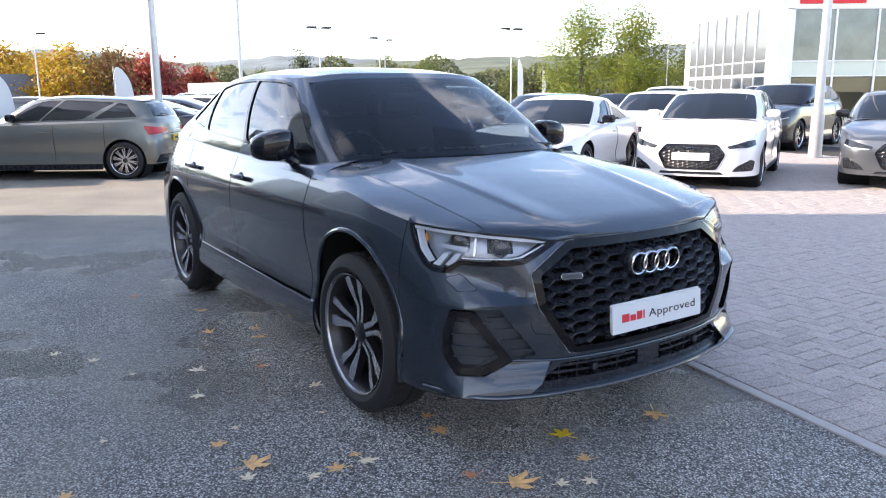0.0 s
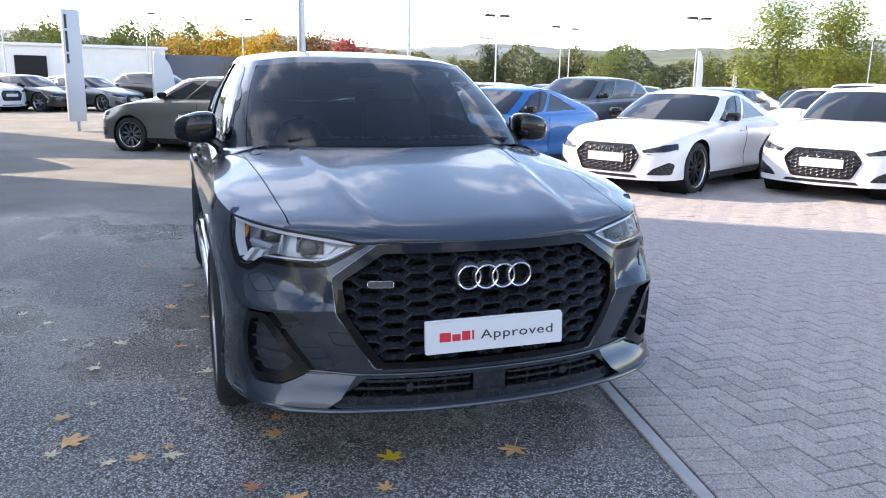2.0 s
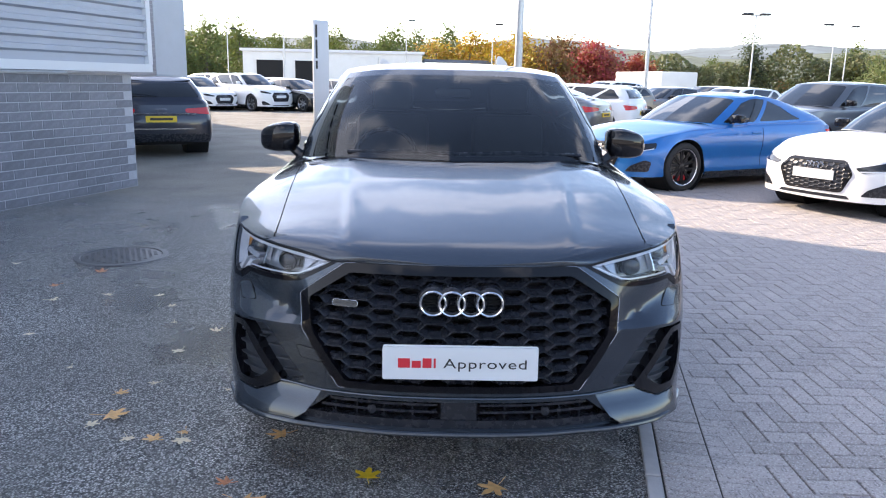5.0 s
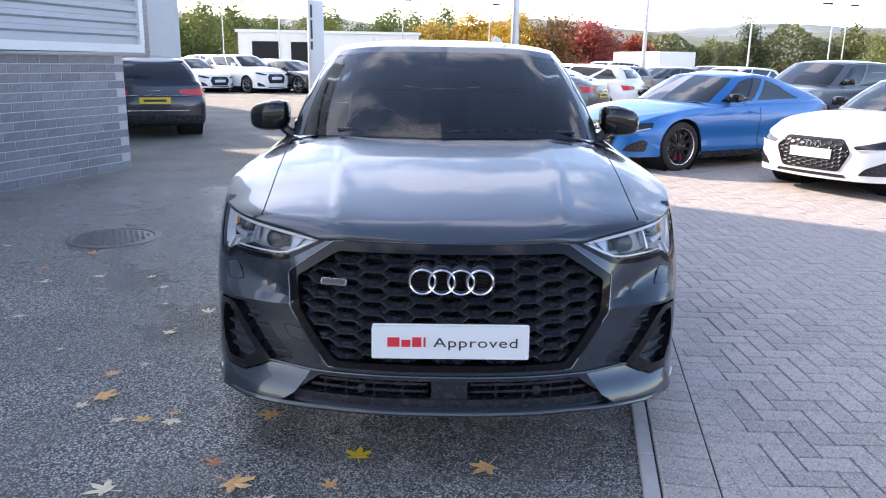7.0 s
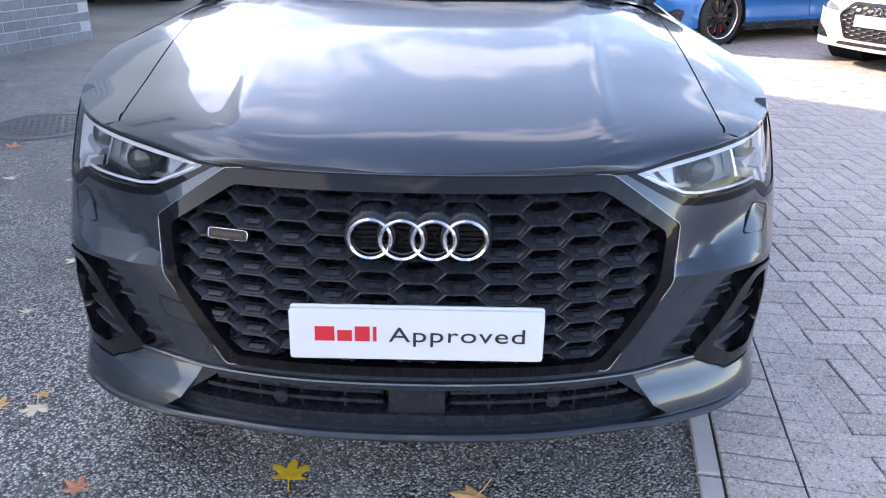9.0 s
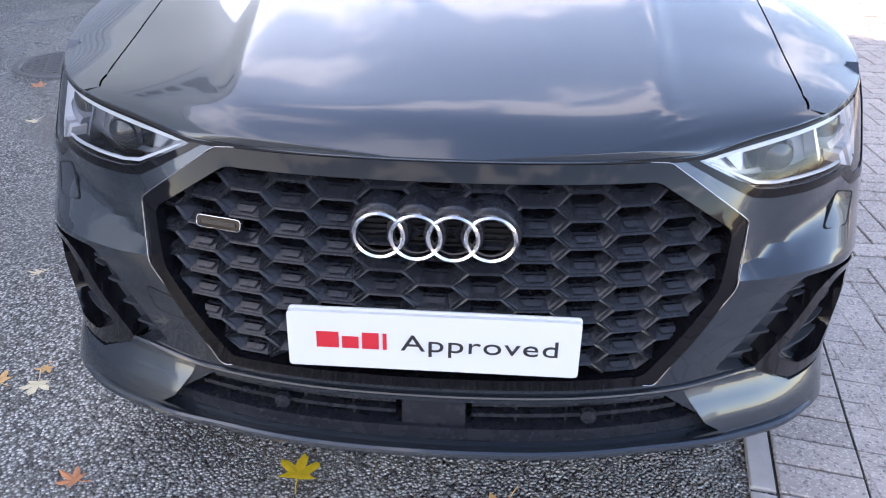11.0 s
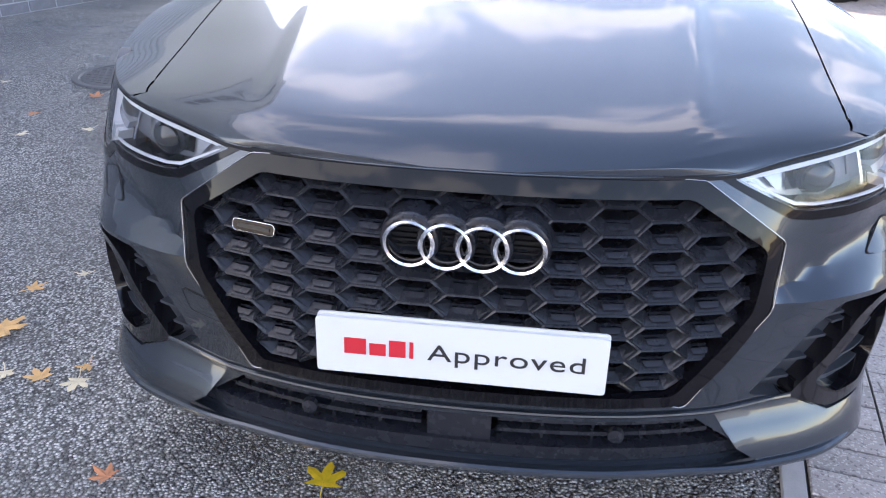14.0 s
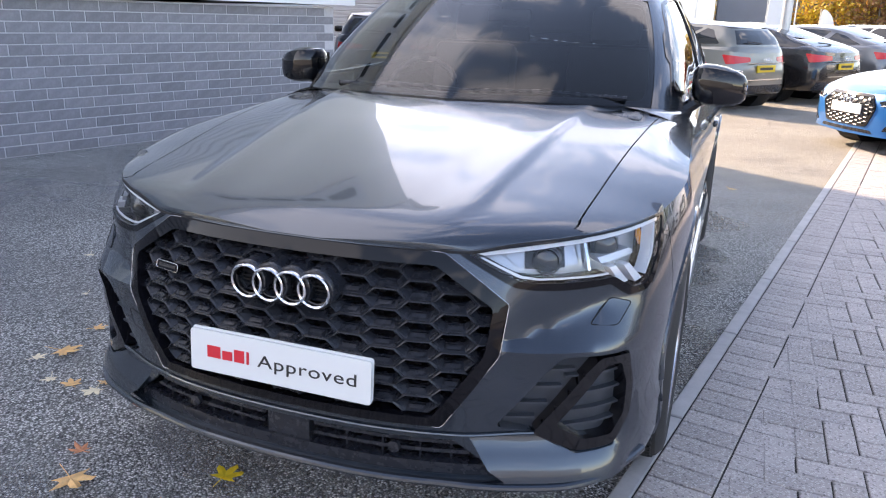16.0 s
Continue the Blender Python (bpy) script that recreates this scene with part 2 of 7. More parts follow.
class Form:
    """The skin of a car that points to -y, its nose at y = 0 and the road at z = 0: a wall round the plan, a bonnet, a glasshouse, a roof."""

    def __init__(self, plan, front, side, rear, top, bonnet, belt, roof_ring, roof, **more):
        self.more = more
        p = spline([(-plan[1][0], plan[1][1])] + list(plan) + [(-plan[-2][0], plan[-2][1])])[24:-24]
        self.s = np.r_[0, np.cumsum(np.hypot(*np.diff(p, axis=0).T))]
        self.p = p
        t = np.gradient(p, axis=0)
        t /= np.linalg.norm(t, axis=1)[:, None]
        self.n = np.c_[t[:, 1], -t[:, 0]]
        self.length = plan[-1][1]
        k = int(np.argmax(p[:, 0]))
        self.k = k
        self.pf, self.ps, self.pr, self.T = pchip(front), pchip(side), pchip(rear), pchip(top)
        self.zc, self.zr = pchip(bonnet), pchip(roof)
        self.belt, self.ring = spline(belt), spline(roof_ring)
        self.kmax = len(belt) - 1
        s = self.s
        e = self.wall(s, self.T(self.p[:, 1]))
        e = e[e[:, 1] < self.more.get("cowl", 1.6)]
        self.edge = e

    def s_of_x(self, x):
        return np.interp(np.abs(x), np.maximum.accumulate(self.p[:self.k + 1, 0]), self.s[:self.k + 1])

    def s_of_y(self, y):
        return np.interp(y, self.p[:, 1], self.s)

    def wall(self, s, z, o=0.0):
        s, z = np.asarray(s, float), np.asarray(z, float)
        a = np.abs(s)
        x, y = np.interp(a, self.s, self.p[:, 0]), np.interp(a, self.s, self.p[:, 1])
        nx, ny = np.interp(a, self.s, self.n[:, 0]), np.interp(a, self.s, self.n[:, 1])
        nl = np.hypot(nx, ny)
        wf = 1 - smooth(0.22, 0.80, y)
        wr = smooth(self.length - 0.8, self.length - 0.2, y)
        d = wf * self.pf(z) + wr * self.pr(z) + (1 - wf - wr) * self.ps(z) + o
        ridge = self.more.get("ridge", 0.0)
        if ridge:
            # a shelf above the side vent: proud below, scooped in above, growing outwards from a point
            w = smooth(0.53, 0.63, a) * (1 - smooth(0.80, 1.0, a))
            h = 0.016 + 0.078 * smooth(0.57, 0.86, a)
            up = np.clip((z - 0.612) / h, 0, 1)
            sc = 2.0 * ridge
            d = d + w * np.where(z < 0.612, ridge * smooth(0.54, 0.612, z), (ridge - (ridge + sc) * up) * np.where(up < 1, 1.0, 1 - smooth(0.612 + h, 0.80, z)))
        return np.stack([np.where(s < 0, -1, 1) * (x + nx / nl * d), y + ny / nl * d, z + 0 * x], -1)

    def front(self, x, z, o=0.0):
        x = np.asarray(x, float)
        return self.wall(np.where(x < 0, -1, 1) * self.s_of_x(x), z, o)

    def flank(self, y, z, o=0.0, sign=1):
        return self.wall(sign * self.s_of_y(y), z, o)

    def edge_x(self, y):
        return np.maximum(np.interp(y, self.edge[:, 1], self.edge[:, 0]), 1e-3)

    def deck(self, a, y, o=0.0):
        """Bonnet and wing tops; a runs from -1 to 1 across."""
        a, y = np.asarray(a, float), np.asarray(y, float)
        r = np.sin(np.clip(np.abs(a), 0, 1) * np.pi / 2)
        xe, ze = self.edge_x(y), np.interp(y, self.edge[:, 1], self.edge[:, 2])
        zc = np.maximum(self.zc(y), ze)
        x = r * xe
        z = ze + (zc - ze) * np.clip(1 - r ** 2.8, 0, 1) ** 0.6
        cr = self.more.get("crease", 0.0)
        if cr:
            # a nearly flat middle, a fold on each side, then a fall to the wing that rounds off at its edge
            w = 0.392 + 0.095 * (y - 0.1)
            rc = np.clip(w / xe, 0.05, 0.985)
            u = np.clip((r - rc) / (1 - rc), 0, 1)
            z = zc - (zc - ze) * np.where(r < rc, 0.10 * (r / rc) ** 2, 0.10 + 0.90 * (0.52 * u + 0.48 * u ** 4))
            fold = cr * smooth(0.10, 0.30, y) * (1 - 0.4 * smooth(0.7, 1.3, y))
            z = z + fold * (1 - smooth(w - 0.006, w + 0.026, x)) - fold * (1 - smooth(w - 0.16, w - 0.004, x))
        return np.stack([np.sign(a) * x, y + 0 * x, z + o], -1)

    def a_of(self, x, y):
        return np.sign(x) * np.arcsin(np.clip(np.abs(x) / self.edge_x(y), 0, 1)) * 2 / np.pi

    def house(self, k, v, o=0.0):
        """The glasshouse: k runs along the belt from the middle of the windscreen to the back, v from belt to roof."""
        k, v = np.asarray(k, float), np.asarray(v, float)
        i = np.abs(k) * 24
        idx = np.arange(len(self.belt))
        b = np.stack([np.interp(i, idx, self.belt[:, j]) for j in range(3)], -1)
        r = np.stack([np.interp(i, idx, self.ring[:, j]) for j in range(3)], -1)
        q = b + (r - b) * v[..., None]
        c = np.array([0, 0.5 * (self.belt[0, 1] + self.belt[-1, 1]), 0])
        out = np.stack([b[..., 0] * 1.0, np.where(np.abs(k) < 2.5, -0.75, np.where(np.abs(k) > self.kmax - 2.5, 0.75, 0.0)) + 0 * b[..., 0], 0 * b[..., 0]], -1)
        out = out / np.linalg.norm(out, axis=-1)[..., None]
        q = q + out * (0.035 * 4 * v * (1 - v) + o)[..., None] + np.array([0, 0, 0.4]) * np.asarray(o)[..., None]
        q[..., 0] = q[..., 0] * np.where(k < 0, -1, 1)
        return q

    def cap(self, a, y, o=0.0):
        """The roof; a runs from -1 to 1 across."""
        a, y = np.asarray(a, float), np.asarray(y, float)
        rx = np.interp(y, np.maximum.accumulate(self.ring[:, 1]), self.ring[:, 0])
        i = int(np.argmax(self.ring[:, 0]))
        rx = np.where(y <= self.ring[i, 1], np.interp(y, np.maximum.accumulate(self.ring[:i + 1, 1]), self.ring[:i + 1, 0]), np.interp(y, np.maximum.accumulate(self.ring[i:, 1]), self.ring[i:, 0]))
        rz = np.interp(y, np.maximum.accumulate(self.ring[:, 1]), self.ring[:, 2])
        r = np.sin(np.clip(np.abs(a), 0, 1) * np.pi / 2)
        z = rz + np.maximum(self.zr(y) - rz, 0) * np.clip(1 - r ** 2.4, 0, 1) ** 0.8
        return np.stack([np.sign(a) * r * rx, y + 0 * r, z + o], -1)


HERO = dict(
    plan=[(0, 0.015), (0.25, 0.028), (0.45, 0.07), (0.60, 0.128), (0.70, 0.175), (0.785, 0.24), (0.852, 0.34), (0.897, 0.48), (0.913, 0.66), (0.915, 0.95), (0.91, 2.0), (0.91, 3.0), (0.915, 3.6), (0.89, 4.0), (0.83, 4.26), (0.68, 4.41), (0.4, 4.475), (0, 4.49)],
    front=[(0.12, -0.10), (0.2, -0.03), (0.27, 0.0), (0.4, 0.0), (0.5, 0.005), (0.6, 0.0), (0.68, -0.012), (0.76, -0.035), (0.83, -0.06), (0.90, -0.09), (1.1, -0.16)],
    side=[(0.18, -0.07), (0.3, -0.015), (0.36, -0.01), (0.5, -0.035), (0.62, -0.02), (0.75, 0.0), (0.84, 0.0), (0.92, -0.018), (1.0, -0.05), (1.1, -0.09)],
    rear=[(0.2, -0.05), (0.4, 0.0), (0.6, 0.01), (0.8, -0.02), (1.0, -0.1), (1.1, -0.16)],
    top=[(0, 0.836), (0.056, 0.836), (0.071, 0.838), (0.11, 0.855), (0.153, 0.868), (0.204, 0.877), (0.336, 0.888), (0.468, 0.897), (0.6, 0.918), (0.9, 0.965), (1.4, 1.0), (2.0, 1.02), (3.0, 1.05), (3.7, 1.09), (4.2, 1.08), (4.5, 1.04)],
    bonnet=[(0.075, 0.836), (0.11, 0.855), (0.165, 0.881), (0.185, 0.888), (0.24, 0.902), (0.5, 0.959), (0.9, 1.030), (1.3, 1.080), (1.6, 1.085)],
    belt=[(0, 1.17, 1.075), (0.42, 1.24, 1.075), (0.68, 1.37, 1.065), (0.79, 1.56, 1.045), (0.82, 2.0, 1.03), (0.83, 2.6, 1.045), (0.82, 3.2, 1.065), (0.79, 3.75, 1.095), (0.70, 4.15, 1.11), (0.4, 4.30, 1.11), (0, 4.33, 1.11)],
    roof_ring=[(0, 1.88, 1.50), (0.36, 1.92, 1.495), (0.56, 1.99, 1.475), (0.62, 2.12, 1.475), (0.635, 2.35, 1.495), (0.63, 2.75, 1.50), (0.61, 3.2, 1.47), (0.57, 3.65, 1.38), (0.5, 3.98, 1.27), (0.3, 4.1, 1.22), (0, 4.13, 1.2)],
    roof=[(1.88, 1.50), (2.2, 1.54), (2.7, 1.555), (3.2, 1.53), (3.7, 1.42), (4.13, 1.2)],
    cowl=1.62, crease=0.0055, ridge=0.014)
# ---- end of shapes ----


# ---- building tools ----
def part(name, bm, material, parent=None, label="", flat=False):
    """Links a bmesh as one mesh object under its thing or part."""
    me = bpy.data.meshes.new(name)
    bm.normal_update()
    bm.to_mesh(me)
    bm.free()
    if not flat:
        for f in me.polygons:
            f.use_smooth = True
        me.set_sharp_from_angle(angle=radians(32))
    if material:
        me.materials.append(material)
    ob = new(name, me)
    if parent:
        ob.parent = parent
    if label:
        ob["label"] = label
    return ob


def thing(name, label, category, group="", kind="", at=(0, 0, 0)):
    ob = tagged(new(name), label, category, group, kind)
    ob.location = at
    ob.empty_display_size = 0.1
    return ob


def inside(p, poly):
    c, j = False, len(poly) - 1
    for i in range(len(poly)):
        (xi, yi), (xj, yj) = poly[i], poly[j]
        if (yi > p[1]) != (yj > p[1]) and p[0] < (xj - xi) * (p[1] - yi) / (yj - yi) + xi:
            c = not c
        j = i
    return c


def soft(poly, r, n=4):
    """Rounds the corners of an outline."""
    out = []
    for i in range(len(poly)):
        a, b, c = (Vector(poly[i - 1]), Vector(poly[i]), Vector(poly[(i + 1) % len(poly)]))
        u, w = a - b, c - b
        p, q = b + u * min(0.45, r / max(u.length, 1e-6)), b + w * min(0.45, r / max(w.length, 1e-6))
        for k in range(n + 1):
            t = k / n
            out.append(tuple(p * (1 - t) ** 2 + b * 2 * t * (1 - t) + q * t * t))
    return out


def patch(fn, outline, du, dv, holes=(), depth=0.0, o=0.0, bm=None):
    """A piece of a curved skin inside an outline of its two parameters, with an edge turned in by depth."""
    outline = [tuple(map(float, p)) for p in outline]
    us, vs = [p[0] for p in outline], [p[1] for p in outline]
    nu, nv = max(1, math.ceil((max(us) - min(us)) / du)), max(1, math.ceil((max(vs) - min(vs)) / dv))
    g = bmesh.new()
    u0, v0, su, sv = min(us), min(vs), (max(us) - min(us)) / nu, (max(vs) - min(vs)) / nv
    grid = [[g.verts.new((u0 + i * su, v0 + j * sv, 0)) for i in range(nu + 1)] for j in range(nv + 1)]
    for j in range(nv):
        for i in range(nu):
            g.faces.new((grid[j][i], grid[j][i + 1], grid[j + 1][i + 1], grid[j + 1][i]))
    for poly in (outline, *holes):
        for i in range(len(poly)):
            a, b = poly[i - 1], poly[i]
            no = Vector((a[1] - b[1], b[0] - a[0], 0))
            if no.length < 1e-7:
                continue
            lo, hi = (min(a[0], b[0]) - 1e-6, min(a[1], b[1]) - 1e-6), (max(a[0], b[0]) + 1e-6, max(a[1], b[1]) + 1e-6)
            near = []
            for f in g.faces:
                xs, ys = [v.co.x for v in f.verts], [v.co.y for v in f.verts]
                if max(xs) >= lo[0] and min(xs) <= hi[0] and max(ys) >= lo[1] and min(ys) <= hi[1]:
                    near.append(f)
            geom = list({e for f in near for e in f.verts} | {e for f in near for e in f.edges}) + near
            bmesh.ops.bisect_plane(g, geom=geom, dist=1e-6, plane_co=(a[0], a[1], 0), plane_no=no.normalized())
    bad = []
    for f in g.faces:
        c = f.calc_center_median()
        if not inside(c, outline) or any(inside(c, h) for h in holes):
            bad.append(f)
    bmesh.ops.delete(g, geom=bad, context="FACES")
    bmesh.ops.remove_doubles(g, verts=g.verts[:], dist=1e-5)
    g.verts.ensure_lookup_table()
    g.verts.index_update()
    uv = np.array([v.co[:2] for v in g.verts])
    if not len(uv):
        return bm or g
    faces = [[v.index for v in f.verts] for f in g.faces]
    rims = [[v.index for v in e.verts] for e in g.edges if len(e.link_faces) == 1]
    g.free()
    top = fn(uv[:, 0], uv[:, 1], o + np.zeros(len(uv)))
    up = fn(uv[:, 0], uv[:, 1], o + 0.01 + np.zeros(len(uv))) - top
    t = 0
    for f in faces[::max(1, len(faces) // 40)]:
        a, b, c = top[f[0]], top[f[1]], top[f[2]]
        t += np.sign(np.dot(np.cross(b - a, c - a), up[f[0]]))
    bm = bm or bmesh.new()
    vt = [bm.verts.new(p) for p in top]
    for f in faces:
        vv = [vt[i] for i in (f if t >= 0 else f[::-1])]
        if len(set(vv)) > 2:
            bm.faces.new(vv)
    if depth:
        low = fn(uv[:, 0], uv[:, 1], o - depth + np.zeros(len(uv)))
        lv = {}
        for i, j in rims:
            for k in (i, j):
                if k not in lv:
                    lv[k] = (bm.verts.new(top[k]), bm.verts.new(low[k]))
            bm.faces.new((lv[i][0], lv[j][0], lv[j][1], lv[i][1]))
    return bm


def box(bm, c, size, m=None, bevel=0.0):
    """Adds a box with its middle at c."""
    g = bmesh.ops.create_cube(bm, size=1.0, matrix=(m or Matrix()) @ Matrix.Translation(c) @ Matrix.Diagonal((*size, 1)))
    if bevel:
        es = list({e for v in g["verts"] for e in v.link_edges})
        bmesh.ops.bevel(bm, geom=es, offset=bevel, segments=2, profile=0.5, affect="EDGES")
    return bm


def boxes(*items, bevel=0.0):
    bm = bmesh.new()
    for it in items:
        box(bm, it[0], it[1], it[2] if len(it) > 2 else None, bevel)
    return bm


def tube(bm, a, b, r0, r1=None, seg=12, caps=True):
    a, b = Vector(a), Vector(b)
    d = b - a
    m = Matrix.Translation((a + b) / 2) @ d.to_track_quat("Z", "Y").to_matrix().to_4x4()
    bmesh.ops.create_cone(bm, cap_ends=caps, segments=seg, radius1=r0, radius2=r0 if r1 is None else r1, depth=d.length, matrix=m)
    return bm


def pipe(bm, pts, r, seg=8, closed=False):
    """A round bar along points."""
    pts = [Vector(p) for p in pts]
    n = len(pts)
    rings = []
    for i, p in enumerate(pts):
        t = (pts[(i + 1) % n] - pts[i - 1]) if closed else (pts[min(i + 1, n - 1)] - pts[max(i - 1, 0)])
        q = t.to_track_quat("Z", "Y").to_matrix()
        rings.append([bm.verts.new(p + q @ Vector((math.cos(k * 2 * math.pi / seg) * r, math.sin(k * 2 * math.pi / seg) * r, 0))) for k in range(seg)])
    for i in range(n if closed else n - 1):
        a, b = rings[i], rings[(i + 1) % n]
        for k in range(seg):
            bm.faces.new((a[k], a[(k + 1) % seg], b[(k + 1) % seg], b[k]))
    if not closed:
        bm.faces.new(rings[0][::-1])
        bm.faces.new(rings[-1])
    return bm


def lathe(bm, prof, seg, m=None):
    """Turns a profile of (radius, height) round z."""
    m = m or Matrix()
    rings = [[bm.verts.new(m @ Vector((r * math.cos(2 * math.pi * k / seg), r * math.sin(2 * math.pi * k / seg), h))) for k in range(seg)] for r, h in prof]
    for a, b in zip(rings, rings[1:]):
        for k in range(seg):
            bm.faces.new((a[k], a[(k + 1) % seg], b[(k + 1) % seg], b[k]))
    return bm


def slab(bm, poly, z0, z1, m=None):
    """A prism over an outline."""
    m = m or Matrix()
    lo, hi = [bm.verts.new(m @ Vector((x, y, z0))) for x, y in poly], [bm.verts.new(m @ Vector((x, y, z1))) for x, y in poly]
    bm.faces.new(lo[::-1])
    bm.faces.new(hi)
    for i in range(len(poly)):
        j = (i + 1) % len(poly)
        bm.faces.new((lo[i], lo[j], hi[j], hi[i]))
    return bm


def text_mesh(body, size, m, material, name, parent, spacing=1.0):
    """Writing with the built-in font, turned into a thin mesh."""
    cu = bpy.data.curves.new(name, "FONT")
    cu.body, cu.size, cu.extrude, cu.align_x, cu.align_y, cu.space_character = body, size, 0.0008, "LEFT", "BOTTOM_BASELINE", spacing
    tmp = bpy.data.objects.new(name, cu)
    scene.collection.objects.link(tmp)
    me = bpy.data.meshes.new_from_object(tmp.evaluated_get(bpy.context.evaluated_depsgraph_get()))
    bpy.data.objects.remove(tmp)
    me.transform(m)
    me.materials.append(material)
    ob = new(name, me)
    ob.parent = parent
    return ob


# ---- the parked grey car ----
def wheel(parent, x, y, r, width, spokes, big=True, face=M_ALU, dark=M_ALUDARK, rim_ratio=0.765, caliper=None):
    """A wheel on the x side of a car: tyre, rim, hub cap, brake disc."""
    sgn = 1 if x > 0 else -1
    base = Matrix.Translation((x, y, r)) @ Matrix.Rotation(sgn * math.pi / 2, 4, "Y")
    w, seg, rr = width / 2, 64 if big else 40, r * rim_ratio
    hub = new("wheel")
    hub.parent = parent
    bm = bmesh.new()
    lathe(bm, [(rr, -w * 0.85), (rr + 0.02, -w), (r - 0.03, -w * 0.98), (r - 0.006, -w * 0.82), (r, -w * 0.6), (r, -0.012), (r - 0.006, -0.010), (r - 0.006, 0.010), (r, 0.012), (r, w * 0.6), (r - 0.006, w * 0.82), (r - 0.03, w * 0.98), (r - 0.055, w * 1.02), (rr + 0.012, w * 0.97), (rr, w * 0.85)], seg, base)
    if big:
        for k in range(72):
            a = 2 * math.pi * k / 72
            for zz in (-0.62, 0.62):
                box(bm, (0, 0, 0), (0.012, 0.012, w * 0.36), base @ Matrix.Rotation(a + zz * 0.1, 4, "Z") @ Matrix.Translation((r - 0.003, 0, w * zz * 0.9)) @ Matrix.Rotation(zz * 0.7, 4, "X"))
    part("tyre", bm, M_TYRE, hub)
    bm = bmesh.new()
    lathe(bm, [(rr - 0.004, -w * 0.8), (rr - 0.03, -w * 0.6), (rr - 0.035, w * 0.5), (rr - 0.010, w * 0.86)], seg, base)
    part("rim_barrel", bm, dark, hub)
    bm = bmesh.new()
    lathe(bm, [(rr - 0.010, w * 0.86), (rr - 0.006, w * 0.93), (rr + 0.001, w * 0.96), (rr + 0.002, w * 0.90)], seg, base)
    part("rim_edge", bm, M_RIMEDGE if big else M_ALU, hub)
    zf = w * 0.62
    for k in range(spokes):
        a = 2 * math.pi * k / spokes + 0.087 * (-sgn if big else 1)
        m = base @ Matrix.Rotation(a, 4, "Z")
        if big:
            bf, bd = bmesh.new(), bmesh.new()
            for q in (-1, 1):
                e = 0.022 if q > 0 else 0.012
                line = [(0.045, q * 0.017, zf - 0.002), (0.11, q * 0.020, zf - 0.010), (0.165, q * (0.029 + 0.006 * (q > 0)), zf + 0.002), (0.205, q * 0.045, zf + 0.010), (rr - 0.012, q * (0.036 + e), zf + 0.018)]
                hw = [0.011, 0.012, 0.019, 0.027, 0.021] if q > 0 else [0.010, 0.010, 0.014, 0.019, 0.016]
                prev = None
                for (px, py, pz), h in zip(line, hw):
                    lo, hi = py - h, py + h
                    cur = [m @ Vector((px, lo, pz)), m @ Vector((px, hi, pz)), m @ Vector((px, hi + 0.004, pz - 0.035)), m @ Vector((px, lo - 0.004, pz - 0.035))]
                    cf, cd = [bf.verts.new(p) for p in cur[:2]], [bd.verts.new(p) for p in cur]
                    if prev:
                        bf.faces.new((prev[0][0], cf[0], cf[1], prev[0][1]))
                        for i, j in ((1, 2), (2, 3), (3, 0)):
                            bd.faces.new((prev[1][i], cd[i], cd[j], prev[1][j]))
                    prev = (cf, cd)
            part("spoke", bf, face, hub)
            part("spoke_side", bd, dark, hub)
        else:
            bf = bmesh.new()
            slab(bf, [(0.04, -0.014), (0.04, 0.014), (rr - 0.012, 0.03), (rr - 0.012, 0.012), (0.12, 0.0), (rr - 0.012, -0.012), (rr - 0.012, -0.03)], zf - 0.02, zf, m)
            part("spoke", bf, face, hub)
    bm = bmesh.new()
    lathe(bm, [(0.052, zf - 0.05), (0.05, zf - 0.006), (0.034, zf + 0.004), (0.001, zf + 0.005)], 24, base)
    part("hub_cap", bm, dark, hub)
    bm = bmesh.new()
    lathe(bm, [(0.001, -0.012), (rr * 0.72, -0.012), (rr * 0.72, 0.012), (0.07, 0.014), (0.07, 0.05), (0.001, 0.05)], 40, base)
    part("brake_disc", bm, M_DISC if caliper else M_ALUDARK, hub)
    bm = bmesh.new()
    lathe(bm, [(0.001, -w * 0.5), (rr - 0.03, -w * 0.5)], 32, base)
    part("wheel_back", bm, M_SHADE, hub)
    if caliper:
        part("caliper", boxes(((0, 0, 0), (0.07, 0.2, 0.06), base @ Matrix.Translation((rr * 0.62, 0, 0.02))), bevel=0.012), caliper, hub)
    return hub


def arch(yc, zc, r, a0, a1, n=26):
    return [(yc + r * math.cos(radians(a0 + (a1 - a0) * i / n)), zc + r * math.sin(radians(a0 + (a1 - a0) * i / n))) for i in range(n + 1)]


F = Form(**HERO)
hero = thing("car", "dark grey metallic compact coupe suv parked on damp asphalt", "car")
FY, RY, WR = 0.905, 3.585, 0.352      # axles and wheel radius
SU = F.s_of_y                          # arc length of a place along the flank

GRILLE_O = [(-0.412, 0.8335), (0.412, 0.8335), (0.572, 0.722), (0.55, 0.60), (0.418, 0.406), (-0.418, 0.406), (-0.55, 0.60), (-0.572, 0.722)]
GRILLE_I = [(-0.390, 0.803), (0.390, 0.803), (0.534, 0.712), (0.515, 0.60), (0.392, 0.430), (-0.392, 0.430), (-0.515, 0.60), (-0.534, 0.712)]
LAMP = [(0.440, 0.8325), (0.57, 0.8495), (0.68, 0.8635), (0.78, 0.874), (0.95, 0.884), (1.115, 0.897), (1.09, 0.85), (1.055, 0.795), (1.005, 0.745), (0.965, 0.727), (0.905, 0.722), (0.845, 0.756), (0.72, 0.750), (0.63, 0.750), (0.585, 0.757)]
